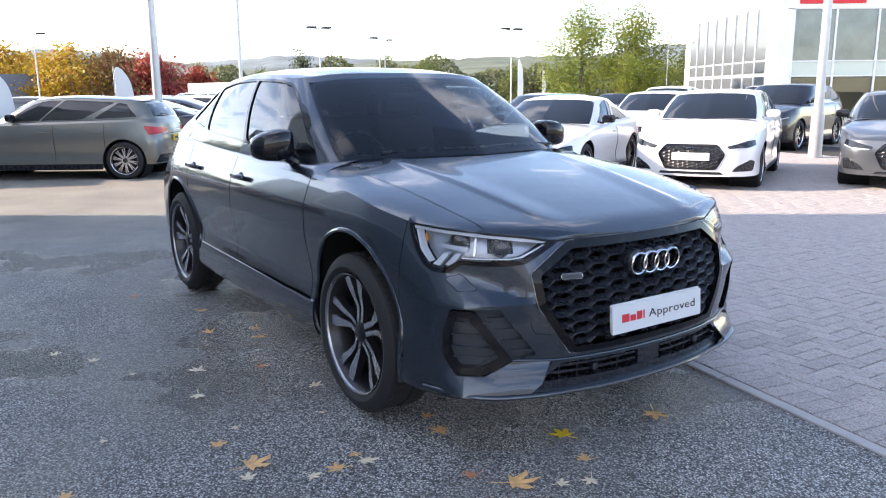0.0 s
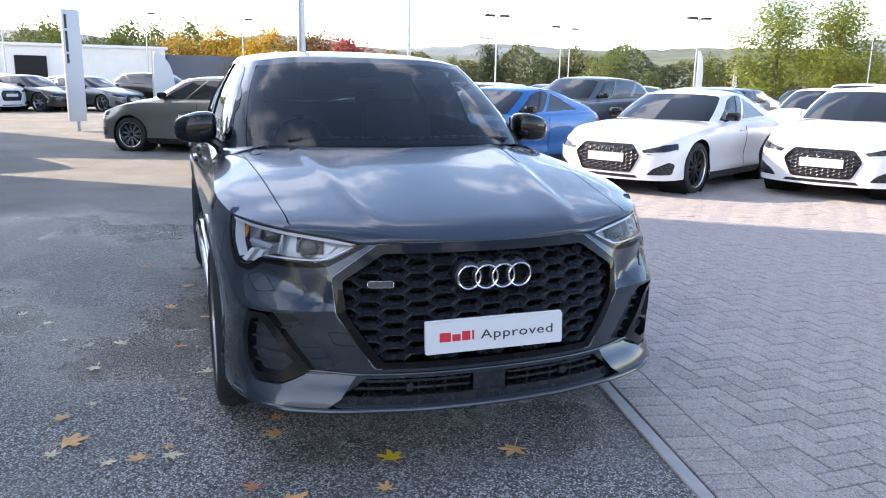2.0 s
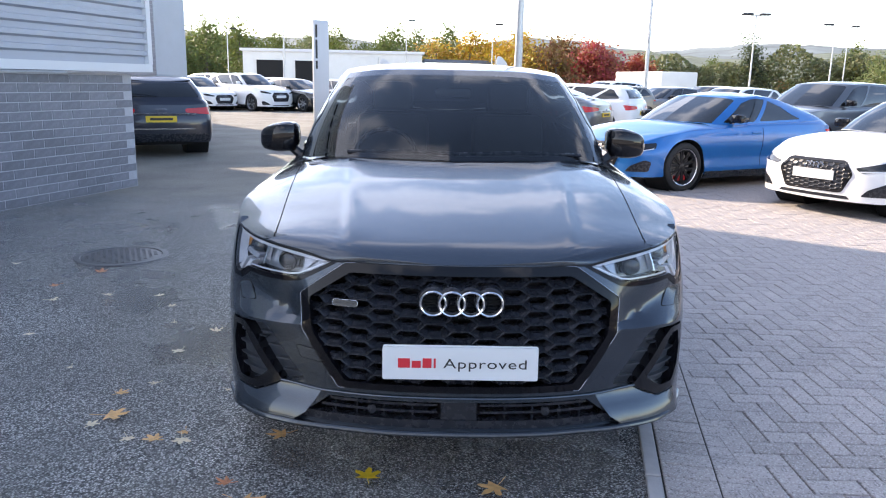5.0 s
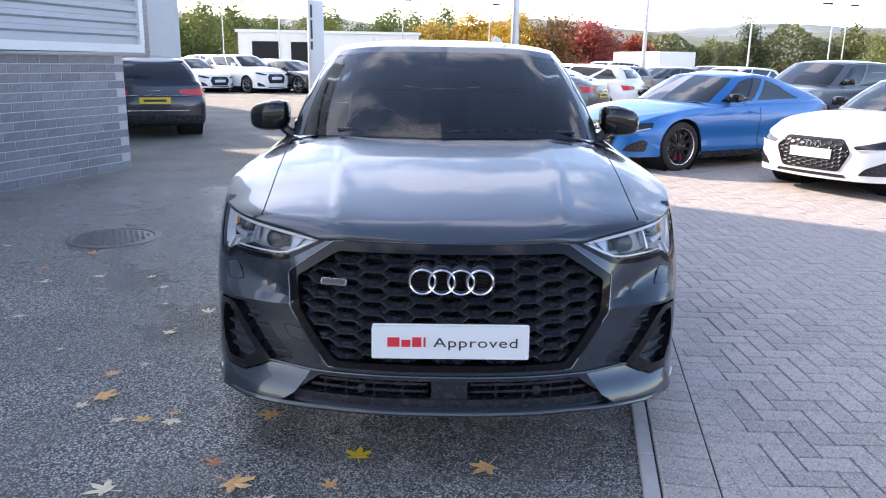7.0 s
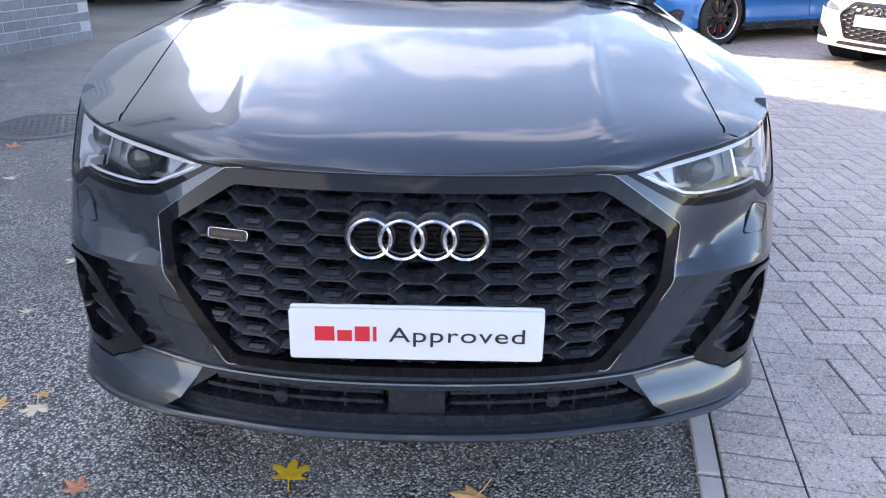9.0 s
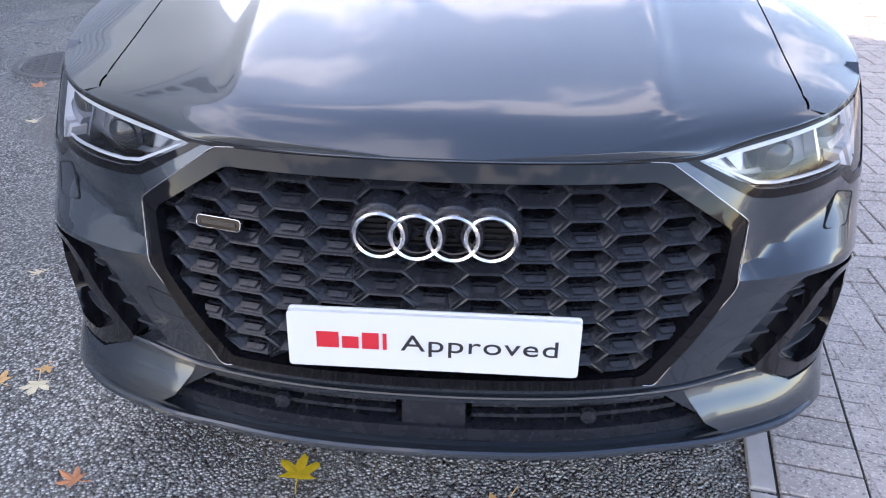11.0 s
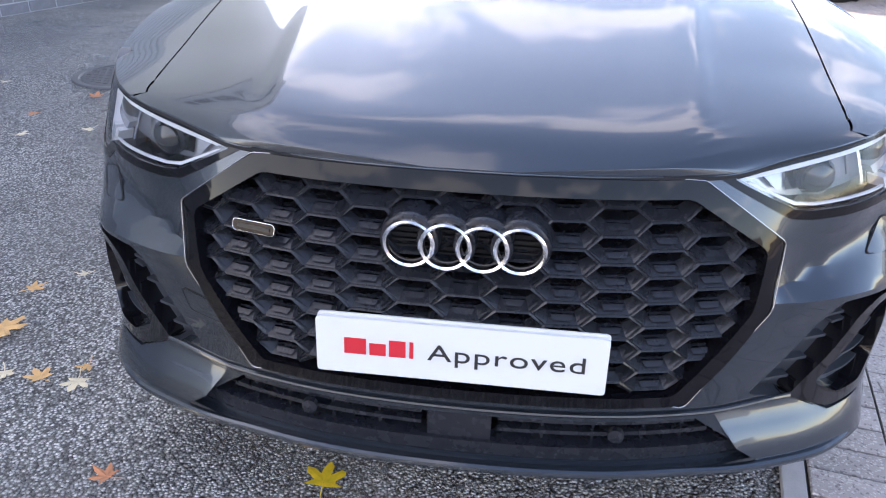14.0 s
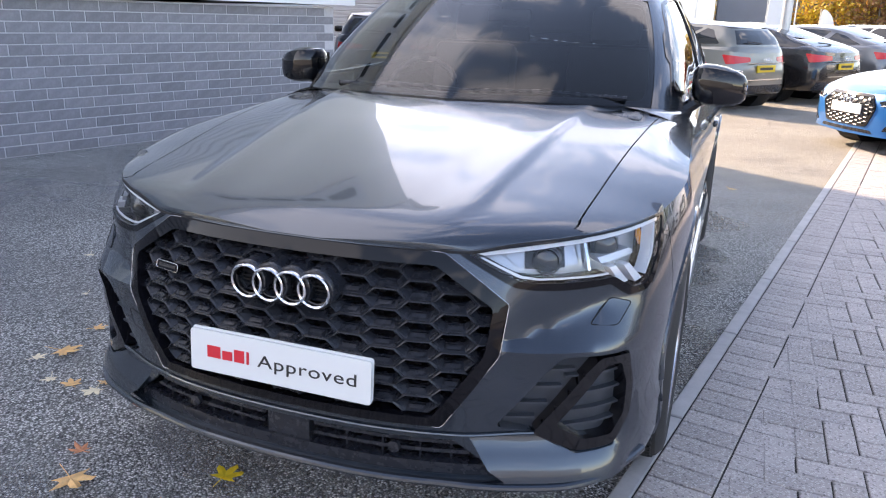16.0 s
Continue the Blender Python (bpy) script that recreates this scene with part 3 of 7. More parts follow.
VENT = [(0.88, 0.600), (0.70, 0.600), (0.548, 0.412), (0.64, 0.394), (0.745, 0.338), (0.865, 0.340), (0.912, 0.42), (0.905, 0.52)]
LOOP = [(0.88, 0.592), (0.795, 0.594), (0.640, 0.395), (0.665, 0.383), (0.752, 0.343), (0.862, 0.345), (0.912, 0.42), (0.905, 0.52)]
INTAKE = [(-0.45, 0.370), (0.45, 0.370), (0.53, 0.310), (0.60, 0.274), (-0.60, 0.274), (-0.53, 0.310)]
BOTTOM = 0.243
BLADE = [(0.485, 0.380), (0.64, 0.394), (0.752, 0.336), (0.862, 0.339), (0.914, 0.415), (0.928, 0.475), (0.945, 0.46), (0.965, 0.38), (0.99, 0.305), (0.94, 0.276), (0.80, 0.262), (0.60, 0.257), (0.535, 0.302)]
LAMP_IN = [(0.466, 0.8315), (0.57, 0.8445), (0.68, 0.8585), (0.78, 0.869), (0.95, 0.879), (1.102, 0.891), (1.078, 0.85), (1.044, 0.80), (0.995, 0.757), (0.962, 0.743), (0.918, 0.741), (0.858, 0.774), (0.72, 0.768), (0.635, 0.767), (0.594, 0.772)]


def leaning(u, v, o=0.0):
    """Recessed under the vent, then leaning out towards the road."""
    v = np.asarray(v, float)
    return F.wall(u, v, np.asarray(o) + (-0.016 * smooth(0.30, 0.37, v) + np.clip(0.385 - v, 0, 0.2) * 0.28) * (1 - smooth(0.84, 0.96, np.abs(np.asarray(u)))) + 0.001)


def inset(poly, d):
    """A polygon moved inwards by d, its corners mitred."""
    area = sum(a[0] * b[1] - b[0] * a[1] for a, b in zip(poly, poly[1:] + poly[:1]))
    out = []
    for a, b, c in zip(poly[-1:] + poly[:-1], poly, poly[1:] + poly[:1]):
        u, v = (Vector(b) - Vector(a)).normalized(), (Vector(c) - Vector(b)).normalized()
        n1, n2 = Vector((-u.y, u.x)), Vector((-v.y, v.x))
        m = (n1 + n2) / max(0.4, 1 + n1.dot(n2))
        out.append(tuple(Vector(b) + m * d * (1 if area > 0 else -1)))
    return out


def seam(parent, poly):
    """A dark shut line round a cover in the bumper."""
    return part("shut_line", pipe(bmesh.new(), [F.wall(u, v, 0.0012) for u, v in soft(poly, 0.012)], 0.0013, 5, True), M_SHADE, parent)


def flip(poly):
    return [(-u, v) for u, v in poly]


def top_line(s0, s1, n):
    return [(s, float(F.T(np.interp(abs(s), F.s, F.p[:, 1])))) for s in np.linspace(s0, s1, n)]


# bumper skin, from wheel arch to wheel arch, with openings for lamps, grille, vents and intake
S_ARCH = float(SU(FY - 0.40))
s_b = float(SU(0.50))
bump = [(-s_b, BOTTOM + 0.012)] + [(-0.9, BOTTOM), (0.9, BOTTOM), (s_b, BOTTOM + 0.012), (s_b + 0.02, 0.5), (1.13, 0.72), (1.12, 0.915)] + top_line(1.12, -1.12, 61)[1:-1] + [(-1.12, 0.915), (-1.13, 0.72), (-s_b - 0.02, 0.5)]
bm = patch(F.wall, bump, 0.028, 0.022, holes=[soft(GRILLE_O, 0.010), soft(LAMP, 0.008), soft(flip(LAMP), 0.008), soft(VENT, 0.015), soft(flip(VENT), 0.015), BLADE, flip(BLADE), INTAKE], depth=0.025)
part("front_bumper", bm, M_GREY, hero)

for sg, side in ((1, 1), (-1, -1)):
    def flank(y, z, o=0.0, sg=sg):
        return F.flank(y, z, o, sg)
    # wing: flank between lamp and door, with the wheel arch, and its rolled top
    ar = arch(FY, 0.405, 0.405, 203, -23)
    tl = [(y, float(F.T(y))) for y in np.linspace(1.36, 0.55, 14)]
    yof = lambda q: float(np.interp(q, F.s, F.p[:, 1])) + 0.004
    tl[-1] = (yof(1.12), float(F.T(yof(1.12))))
    wing = [(1.36, 0.30)] + tl + [(yof(1.13), 0.72), (yof(s_b + 0.02), 0.5)] + ar
    bm = patch(flank, wing, 0.035, 0.03, depth=0.02)
    ys = np.linspace(0.27, 1.58, 28)
    deck_poly = [(F.a_of(sg * (0.666 + 0.075 * (y - 0.27)), y), y) for y in ys] + [(sg * 1.0, y) for y in ys[::-1]]
    patch(F.deck, deck_poly, 0.02, 0.04, bm=bm)
    part("wing", bm, M_GREY, hero)
    # arch flanges and liners
    for yc in (FY, RY):
        pts = [F.flank(a, b, -0.004, sg) for a, b in arch(yc, 0.405, 0.408, 203, -23)]
        part("arch_trim", pipe(bmesh.new(), pts, 0.012, 8), M_GREY, hero)
        bm = bmesh.new()
        ring_o = [bm.verts.new((sg * 0.885, a, b)) for a, b in arch(yc, 0.405, 0.42, 200, -20)]
        ring_i = [bm.verts.new((sg * 0.45, a, b)) for a, b in arch(yc, 0.405, 0.42, 200, -20)]
        for i in range(len(ring_o) - 1):
            bm.faces.new((ring_o[i], ring_o[i + 1], ring_i[i + 1], ring_i[i]))
        bm.faces.new(ring_i)
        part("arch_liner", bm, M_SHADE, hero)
    # doors, quarter panel, sill
    ztop = lambda y: float(F.T(y))
    door1 = [(1.368, 0.42), (1.368, ztop(1.37)), (1.9, ztop(1.9)), (2.43, ztop(2.43)), (2.45, 0.42)]
    door2 = [(2.458, 0.42), (2.438, ztop(2.44)), (2.9, ztop(2.9)), (3.33, ztop(3.33)), (3.30, 0.78), (3.15, 0.55), (3.08, 0.42)]
    quarter = [(3.088, 0.42), (3.158, 0.548), (3.31, 0.78), (3.34, ztop(3.34)), (3.7, ztop(3.7)), (4.1, ztop(4.1)), (4.3, ztop(4.3)), (4.3, 0.30)] + arch(RY, 0.405, 0.405, -15, 178) + [(3.088, 0.42)]
    for nm, po in (("front_door", door1), ("rear_door", door2), ("rear_quarter", quarter)):
        ob = part(nm, patch(flank, po, 0.05, 0.03, depth=0.02), M_GREY, hero)
        if "door" in nm:
            yy = 2.27 if nm == "front_door" else 3.19
            q = F.flank(yy, 0.93, 0.028, sg)
            hb = bmesh.new()
            box(hb, (0, 0, 0), (0.022, 0.20, 0.032), Matrix.Translation(q), 0.009)
            part("door_handle", hb, M_GREY, ob)
            # near-black ellipsoid in place of the handle cup's shade
            rc = bmesh.new()
            bmesh.ops.create_uvsphere(rc, u_segments=16, v_segments=10, radius=1, matrix=Matrix.Translation(F.flank(yy + 0.02, 0.925, -0.006, sg)) @ Matrix.Diagonal((0.008, 0.045, 0.026, 1)))
            part("handle_recess", rc, M_SHADE, ob)
    sill = [(1.30, 0.24), (1.30, 0.41), (3.10, 0.41), (3.20, 0.24)]
    part("sill", patch(flank, sill, 0.08, 0.03, depth=0.03, o=0.012), M_GREY, hero)
    part("sill_blade", patch(flank, [(1.32, 0.385), (1.32, 0.405), (3.1, 0.425), (3.1, 0.400)], 0.1, 0.02, depth=0.008, o=0.014), M_GREY, hero)
    # shoulder between flank and glasshouse
    def shoulder(k, v, o=0.0, sg=sg):
        h = F.house(np.asarray(k) * sg, np.zeros_like(np.asarray(k, float)))
        w = F.flank(h[..., 1], F.T(h[..., 1]), 0, sg)
        q = w + (h - w) * np.asarray(v)[..., None]
        q[..., 2] += 0.012 * np.sin(np.pi * np.asarray(v)) + o
        return q
    bm = patch(shoulder, [(1.7, 0), (8.2, 0), (8.2, 1), (1.7, 1)], 0.12, 0.2)

    def hs(k, v, o=0.0, sg=sg):
        return F.house(np.asarray(k) * sg, np.asarray(v, float), o)
    # frames of the glasshouse: body-coloured pillars and rails round the side glass
    W1 = [(2.70, 0.14), (4.555, 0.19), (4.495, 0.925), (3.4, 0.925), (2.95, 0.90), (2.72, 0.80), (2.58, 0.55)]
    W2 = [(4.625, 0.19), (5.90, 0.24), (6.07, 0.90), (5.4, 0.925), (4.555, 0.925)]
    W3 = [(6.04, 0.26), (6.78, 0.42), (6.40, 0.86), (6.18, 0.895)]
    GLASSLINE = [(2.60, 0.10), (4.5, 0.155), (5.9, 0.205), (6.95, 0.40), (6.48, 0.92), (5.5, 0.955), (3.3, 0.955), (2.85, 0.93), (2.60, 0.83), (2.46, 0.55)]
    patch(hs, [(2.14, 0.0), (8.2, 0), (8.2, 1), (2.14, 1)], 0.12, 0.07, holes=[soft(GLASSLINE, 0.06)], bm=bm)
    part("body_side_frame", bm, M_GREY, hero)
    part("window_trim", patch(hs, soft(GLASSLINE, 0.06), 0.12, 0.07, holes=[soft(w, 0.05) for w in (W1, W2, W3)], depth=0.01, o=0.003), M_BLACK, hero)
    for w, gm in ((W1, M_SIDEGLASS), (W2, M_TINT), (W3, M_TINT)):
        part("side_window", patch(hs, soft(w, 0.05), 0.12, 0.08, o=-0.004), gm, hero)
    # mirror
    mi = new("door_mirror")
    mi.parent = hero
    sh = bmesh.new()
    bmesh.ops.create_cube(sh, size=1.0)
    bmesh.ops.subdivide_edges(sh, edges=sh.edges[:], cuts=4, use_grid_fill=True)
    for v in sh.verts:
        d = v.co * 2
        w = Vector((abs(d.x) ** 4 + abs(d.y) ** 4 + abs(d.z) ** 4, 0, 0)).x ** 0.25
        c = d / max(w, 1e-6) * max(abs(d.x), abs(d.y), abs(d.z))
        taper = 1 - 0.26 * max(0, c.x)
        v.co = Vector((c.x * 0.102, (c.y * 0.085 - (0.015 * (1 - c.x ** 2))) * taper, c.z * 0.078 * taper - 0.010 * c.x))
    for v in sh.verts:
        v.co = Vector((sg * (v.co.x + 0.922), v.co.y + 1.70 + 0.05 * (v.co.x), v.co.z + 1.133))
    part("mirror_shell", sh, M_BLACK, mi)
    ft = bmesh.new()
    pipe(ft, [(sg * 0.80, 1.66, 1.035), (sg * 0.835, 1.67, 1.062), (sg * 0.875, 1.69, 1.095)], 0.026, 8)
    part("mirror_foot", ft, M_BLACK, mi)
    mg = bmesh.new()
    box(mg, (sg * 0.918, 1.788, 1.136), (0.165, 0.004, 0.105))
    part("mirror_glass", mg, M_CHROME, mi)

    # headlamp
    lp = new("headlight")
    lp.parent = hero
    lamp = LAMP if sg > 0 else flip(LAMP)

    def sc(poly, sg=sg):
        return [(sg * u, v) for u, v in poly]
    part("lamp_housing", patch(F.wall, soft(lamp, 0.008), 0.03, 0.03, o=-0.075), M_LAMPGREY, lp)
    bz = patch(F.wall, soft(lamp, 0.008), 0.03, 0.02, holes=[soft(sc(LAMP_IN), 0.008)], depth=0.07, o=0.0015)
    part("lamp_surround", bz, M_FRAME, lp, "gloss black lamp surround")
    part("light_guide", patch(F.wall, sc([(0.475, 0.8325), (0.58, 0.845), (0.69, 0.8585), (0.79, 0.868), (0.95, 0.878), (1.096, 0.889), (1.088, 0.876), (0.95, 0.866), (0.79, 0.856), (0.69, 0.847), (0.60, 0.835), (0.51, 0.8255)]), 0.03, 0.02, depth=0.03, o=-0.010), M_DRL, lp, "white upper light guide")
    part("light_guide", patch(F.wall, sc([(0.500, 0.820), (0.597, 0.776), (0.64, 0.771), (0.846, 0.777), (0.848, 0.781), (0.64, 0.775), (0.603, 0.780), (0.508, 0.820)]), 0.03, 0.02, depth=0.005, o=-0.010), M_DRL, lp)
    part("lamp_teeth", patch(F.wall, sc([(0.605, 0.763), (0.83, 0.767), (0.83, 0.760), (0.61, 0.757)]), 0.012, 0.02, depth=0.02, o=-0.010), M_DARK, lp)
    part("light_guide", patch(F.wall, sc([(0.82, 0.815), (0.955, 0.826), (0.972, 0.812), (0.835, 0.800)]), 0.03, 0.02, depth=0.04, o=-0.024), M_LAMPGREY, lp)
    part("reflector_bowl", patch(F.wall, sc([(0.56, 0.822), (0.76, 0.842), (0.775, 0.790), (0.60, 0.784)]), 0.03, 0.02, depth=0.02, o=-0.064), M_LAMPGREY, lp)
    part("reflector_wall", patch(F.wall, sc([(0.779, 0.850), (0.789, 0.852), (0.797, 0.785), (0.787, 0.785)]), 0.03, 0.02, depth=0.03, o=-0.030), M_LAMP, lp)
    for c0 in (0.905, 0.96):
        part("light_guide", patch(F.wall, sc([(c0 - 0.052, 0.792), (c0 - 0.028, 0.794), (c0 + 0.016, 0.752), (c0 - 0.012, 0.746)]), 0.03, 0.02, depth=0.03, o=-0.014), M_DRL, lp)
    part("light_guide", patch(F.wall, sc([(1.074, 0.872), (1.083, 0.872), (1.048, 0.805), (1.000, 0.757), (0.988, 0.759), (1.036, 0.805)]), 0.03, 0.02, depth=0.03, o=-0.014), M_DRL, lp)
    for c0, zz in ((0.67, 0.808), (0.88, 0.836)):
        pj = bmesh.new()
        q = Vector(F.wall(sg * c0, zz, -0.05))
        nrm = Vector(F.wall(sg * c0, zz, 0.0)) - q
        nrm = Vector((nrm.x * 0.4, nrm.y, 0)).normalized()
        mm = Matrix.Translation(q) @ nrm.to_track_quat("Z", "Y").to_matrix().to_4x4()
        lathe(pj, [(0.036, -0.02), (0.036, 0.012), (0.030, 0.018)], 24, mm)
        part("projector_ring", pj, M_DARK, lp)
        pl = bmesh.new()
        lathe(pl, [(0.030, 0.012), (0.026, 0.022), (0.014, 0.029), (0.001, 0.031)], 24, mm)
        part("projector_lens", pl, M_FARGLASS, lp)
        part("projector_bezel", patch(F.wall, sc([(c0 - 0.055, zz + 0.028), (c0 + 0.06, zz + 0.03), (c0 + 0.06, zz - 0.022), (c0 - 0.055, zz - 0.026)]), 0.03, 0.02, o=-0.06), M_FRAME, lp)
    part("side_marker", patch(F.wall, sc([(1.045, 0.835), (1.058, 0.856), (1.062, 0.835), (1.054, 0.81)]), 0.03, 0.02, depth=0.01, o=-0.045), M_AMBER, lp, "amber side marker")
    ln = part("lamp_lens", patch(F.wall, soft(lamp, 0.008), 0.03, 0.02, o=-0.001), M_LENS, lp)
    ln.visible_shadow = False

    # side vent with its loop and slats
    vt = new("air_vent")
    vt.parent = hero
    part("vent_recess", patch(F.wall, soft(sc(VENT), 0.015), 0.03, 0.03, o=-0.036, depth=-0.036), M_VENT, vt)
    part("vent_loop", patch(F.wall, soft(sc(LOOP), 0.015), 0.02, 0.02, holes=[soft(sc([(0.858, 0.570), (0.815, 0.570), (0.695, 0.415), (0.768, 0.373), (0.850, 0.373), (0.886, 0.425), (0.880, 0.515)]), 0.012)], depth=0.05, o=0.004), M_BLACK, vt, "gloss black vent loop")
    part("vent_foot", patch(F.wall, soft(sc([(0.66, 0.402), (0.755, 0.350), (0.78, 0.352), (0.80, 0.372), (0.765, 0.376), (0.705, 0.422)]), 0.01), 0.02, 0.02, depth=0.03, o=-0.016), M_GREY, vt)
    for zz in (0.535, 0.488, 0.44, 0.40):
        part("vent_slat", patch(F.wall, sc([(0.72, zz), (0.885, zz + 0.004), (0.885, zz + 0.010), (0.72, zz + 0.005)]), 0.03, 0.02, depth=0.02, o=-0.018), M_VENT, vt)
    for zz in (0.555, 0.51, 0.465, 0.425):
        u1 = 0.69 - (0.602 - zz) * 0.72
        part("vent_slat", patch(F.wall, sc([(u1, zz), (u1 + 0.085, zz), (u1 + 0.085, zz + 0.006), (u1, zz + 0.006)]), 0.03, 0.02, depth=0.02, o=-0.016), M_VENT, vt)
    wash = sc([(0.85, 0.722), (0.915, 0.706), (0.855, 0.660), (0.775, 0.667)])
    seam(part("washer_cover", patch(F.wall, soft(wash, 0.02), 0.02, 0.02, depth=0.004, o=0.0015), M_GREY, hero), wash)
    # blade under the vent, leaning out below
    part("bumper_blade", patch(leaning, sc(BLADE), 0.03, 0.02, depth=0.03), M_GREY, hero)
    # fog sensor buttons in the lower intake
    se = bmesh.new()
    q = Vector(F.front(sg * 0.30, 0.335, -0.01))
    lathe(se, [(0.016, 0), (0.015, 0.012), (0.001, 0.014)], 20, Matrix.Translation(q) @ Matrix.Rotation(math.pi / 2, 4, "X"))
    part("parking_sensor", se, M_DARK, hero)
part("bumper_ledge", pipe(bmesh.new(), [F.wall(u, 0.386 + 0.010 * smooth(0.45, 0.64, abs(u)), 0.003) for u in np.linspace(-0.645, 0.645, 60)], 0.005, 8), M_GREY, hero)
tow = [(-0.58, 0.541), (-0.49, 0.531), (-0.472, 0.488), (-0.56, 0.496)]
seam(part("tow_cover", patch(F.wall, soft(tow, 0.012), 0.02, 0.02, depth=0.003, o=0.0012), M_GREY, hero), tow)

# bonnet
ys = np.linspace(0.27, 1.44, 34)
right = [(0.666 + 0.075 * (y - 0.27) - 0.004, y) for y in ys]
frontline = [(float(F.edge_x(y)) * 0.999, y) for y in np.linspace(0.0785, 0.262, 26)]
rear_b = [(x, float(np.interp(x, [0, 0.20, 0.42, 0.60, 0.70, 0.75], [1.155, 1.175, 1.225, 1.31, 1.385, 1.44]))) for x in np.linspace(0.735, 0, 16)]
half = frontline + right + rear_b
xy = half + [(-x, y) for x, y in half[::-1][1:]]
bm = patch(F.deck, [(float(F.a_of(x, y)), y) for x, y in xy], 0.014, 0.03, depth=0.012)
part("bonnet", bm, M_GREY, hero)
# near-black bar stands in for the shaded gap under the bonnet edge
part("bonnet_shut_line", pipe(bmesh.new(), [F.deck(float(F.a_of(x * 1.0, y)), y, -0.006) for x, y in frontline[::-1]] + [F.deck(-float(F.a_of(x, y)), y, -0.006) for x, y in frontline], 0.0045, 6), M_SHADE, hero)
# cowl under the windscreen
part("cowl", patch(F.deck, [(-0.9, 1.15), (0.9, 1.15), (0.93, 1.5), (-0.93, 1.5)], 0.05, 0.05, o=-0.02), M_DARK, hero)

# grille: gloss black frame, honeycomb, rings, badge, plate
gr = new("grille")
gr.parent = hero
part("grille_frame", patch(F.wall, soft(GRILLE_O, 0.010), 0.025, 0.02, holes=[soft(GRILLE_I, 0.014)], depth=0.05, o=0.006), M_FRAME, gr, "gloss black grille frame")
part("grille_edge", pipe(bmesh.new(), [F.wall(u, v, 0.008) for u, v in soft(GRILLE_O, 0.010)], 0.0011, 6, True), M_RIMEDGE, gr)
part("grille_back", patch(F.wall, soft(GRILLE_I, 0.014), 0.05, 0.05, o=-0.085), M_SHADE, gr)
cell_w, cell_h, pitch = 0.114, 0.047, 0.0885
bm = bmesh.new()
tabs = bmesh.new()
big = [(u * 1.07, 0.612 + (v - 0.612) * 1.07) for u, v in GRILLE_I]


def hexa(u, v0, v1, w, slant):
    vm = (v0 + v1) / 2
    return [(u + w / 2, vm), (u + w / 2 - slant, v1), (u - w / 2 + slant, v1), (u - w / 2, vm), (u - w / 2 + slant, v0), (u + w / 2 - slant, v0)]


for c in range(-6, 7):
    for r in range(-1, 10):
        u, v = c * pitch, 0.4085 + (r + 0.5 * (c % 2)) * cell_h
        if not inside((u, v), big):
            continue
        h2 = cell_h / 2
        rings = []
        for ww, lo_, up_, sl, oo in ((cell_w, -h2, h2, 0.0255, -0.014), (cell_w - 0.007, -h2 + 0.003, h2 - 0.003, 0.0245, -0.011), (cell_w - 0.012, -h2 + 0.006, h2 - 0.005, 0.024, -0.016), (cell_w - 0.028, -h2 + 0.018, h2 - 0.007, 0.020, -0.034), (cell_w - 0.032, -h2 + 0.018, h2 - 0.008, 0.020, -0.075)):
            rings.append([bm.verts.new(F.wall(a, b, oo)) for a, b in hexa(u, v + lo_, v + up_, ww, sl)])
        for a, b in zip(rings, rings[1:]):
            for k in range(6):
                bm.faces.new((a[k], a[(k + 1) % 6], b[(k + 1) % 6], b[k]))
        tb = [(u - 0.016, v - h2 + 0.0095, -0.0165), (u + 0.016, v - h2 + 0.0095, -0.0165), (u + 0.0205, v - h2 + 0.0165, -0.0255), (u - 0.0205, v - h2 + 0.0165, -0.0255)]
        q = [tabs.verts.new(F.wall(a, b, oo + 0.002)) for a, b, oo in tb]
        q2 = [tabs.verts.new(F.wall(a, b - 0.001, oo - 0.006)) for a, b, oo in tb]
        tabs.faces.new(q)
        for i in range(4):
            tabs.faces.new((q[i], q2[i], q2[(i + 1) % 4], q[(i + 1) % 4]))
tagged(part("honeycomb_tab", tabs, M_DARK, gr, flat=True), kind="stuff")
bmesh.ops.remove_doubles(bm, verts=bm.verts[:], dist=1e-4)
part("honeycomb", bm, M_DARK, gr, "black plastic honeycomb", flat=True)
em = new("emblem")
em.parent = gr
for i in range(4):
    bm = bmesh.new()
    cx = (i - 1.5) * 0.0632
    lathe(bm, [(0.0460, 0.0), (0.0455, 0.006), (0.0425, 0.009), (0.0385, 0.006), (0.0375, 0.0), (0.0375, -0.012), (0.046, -0.012), (0.0460, 0.0)], 48, Matrix.Translation((cx, 0.014 + 0.4 * cx * cx, 0.722)) @ Matrix.Rotation(radians(4), 4, "X") @ Matrix.Rotation(math.pi / 2, 4, "X"))
    part("ring", bm, M_CHROME, em, "satin chrome ring")
    bm = bmesh.new()
    lathe(bm, [(0.052, 0.0), (0.050, 0.006), (0.037, 0.002)], 40, Matrix.Translation((cx, 0.026, 0.724)) @ Matrix.Rotation(math.pi / 2, 4, "X"))
    lathe(bm, [(0.052, 0.0), (0.054, -0.055)], 40, Matrix.Translation((cx, 0.026, 0.724)) @ Matrix.Rotation(math.pi / 2, 4, "X"))
    part("ring_carrier", bm, M_DARK, em)
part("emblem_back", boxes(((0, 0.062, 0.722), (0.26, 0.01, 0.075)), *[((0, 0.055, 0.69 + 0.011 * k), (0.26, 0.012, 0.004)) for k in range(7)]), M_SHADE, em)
bd = patch(F.wall, soft([(-0.446, 0.690), (-0.356, 0.690), (-0.356, 0.711), (-0.446, 0.711)], 0.008), 0.02, 0.02, depth=0.01, o=-0.004)
badge = part("badge", bd, M_BLACK, gr)
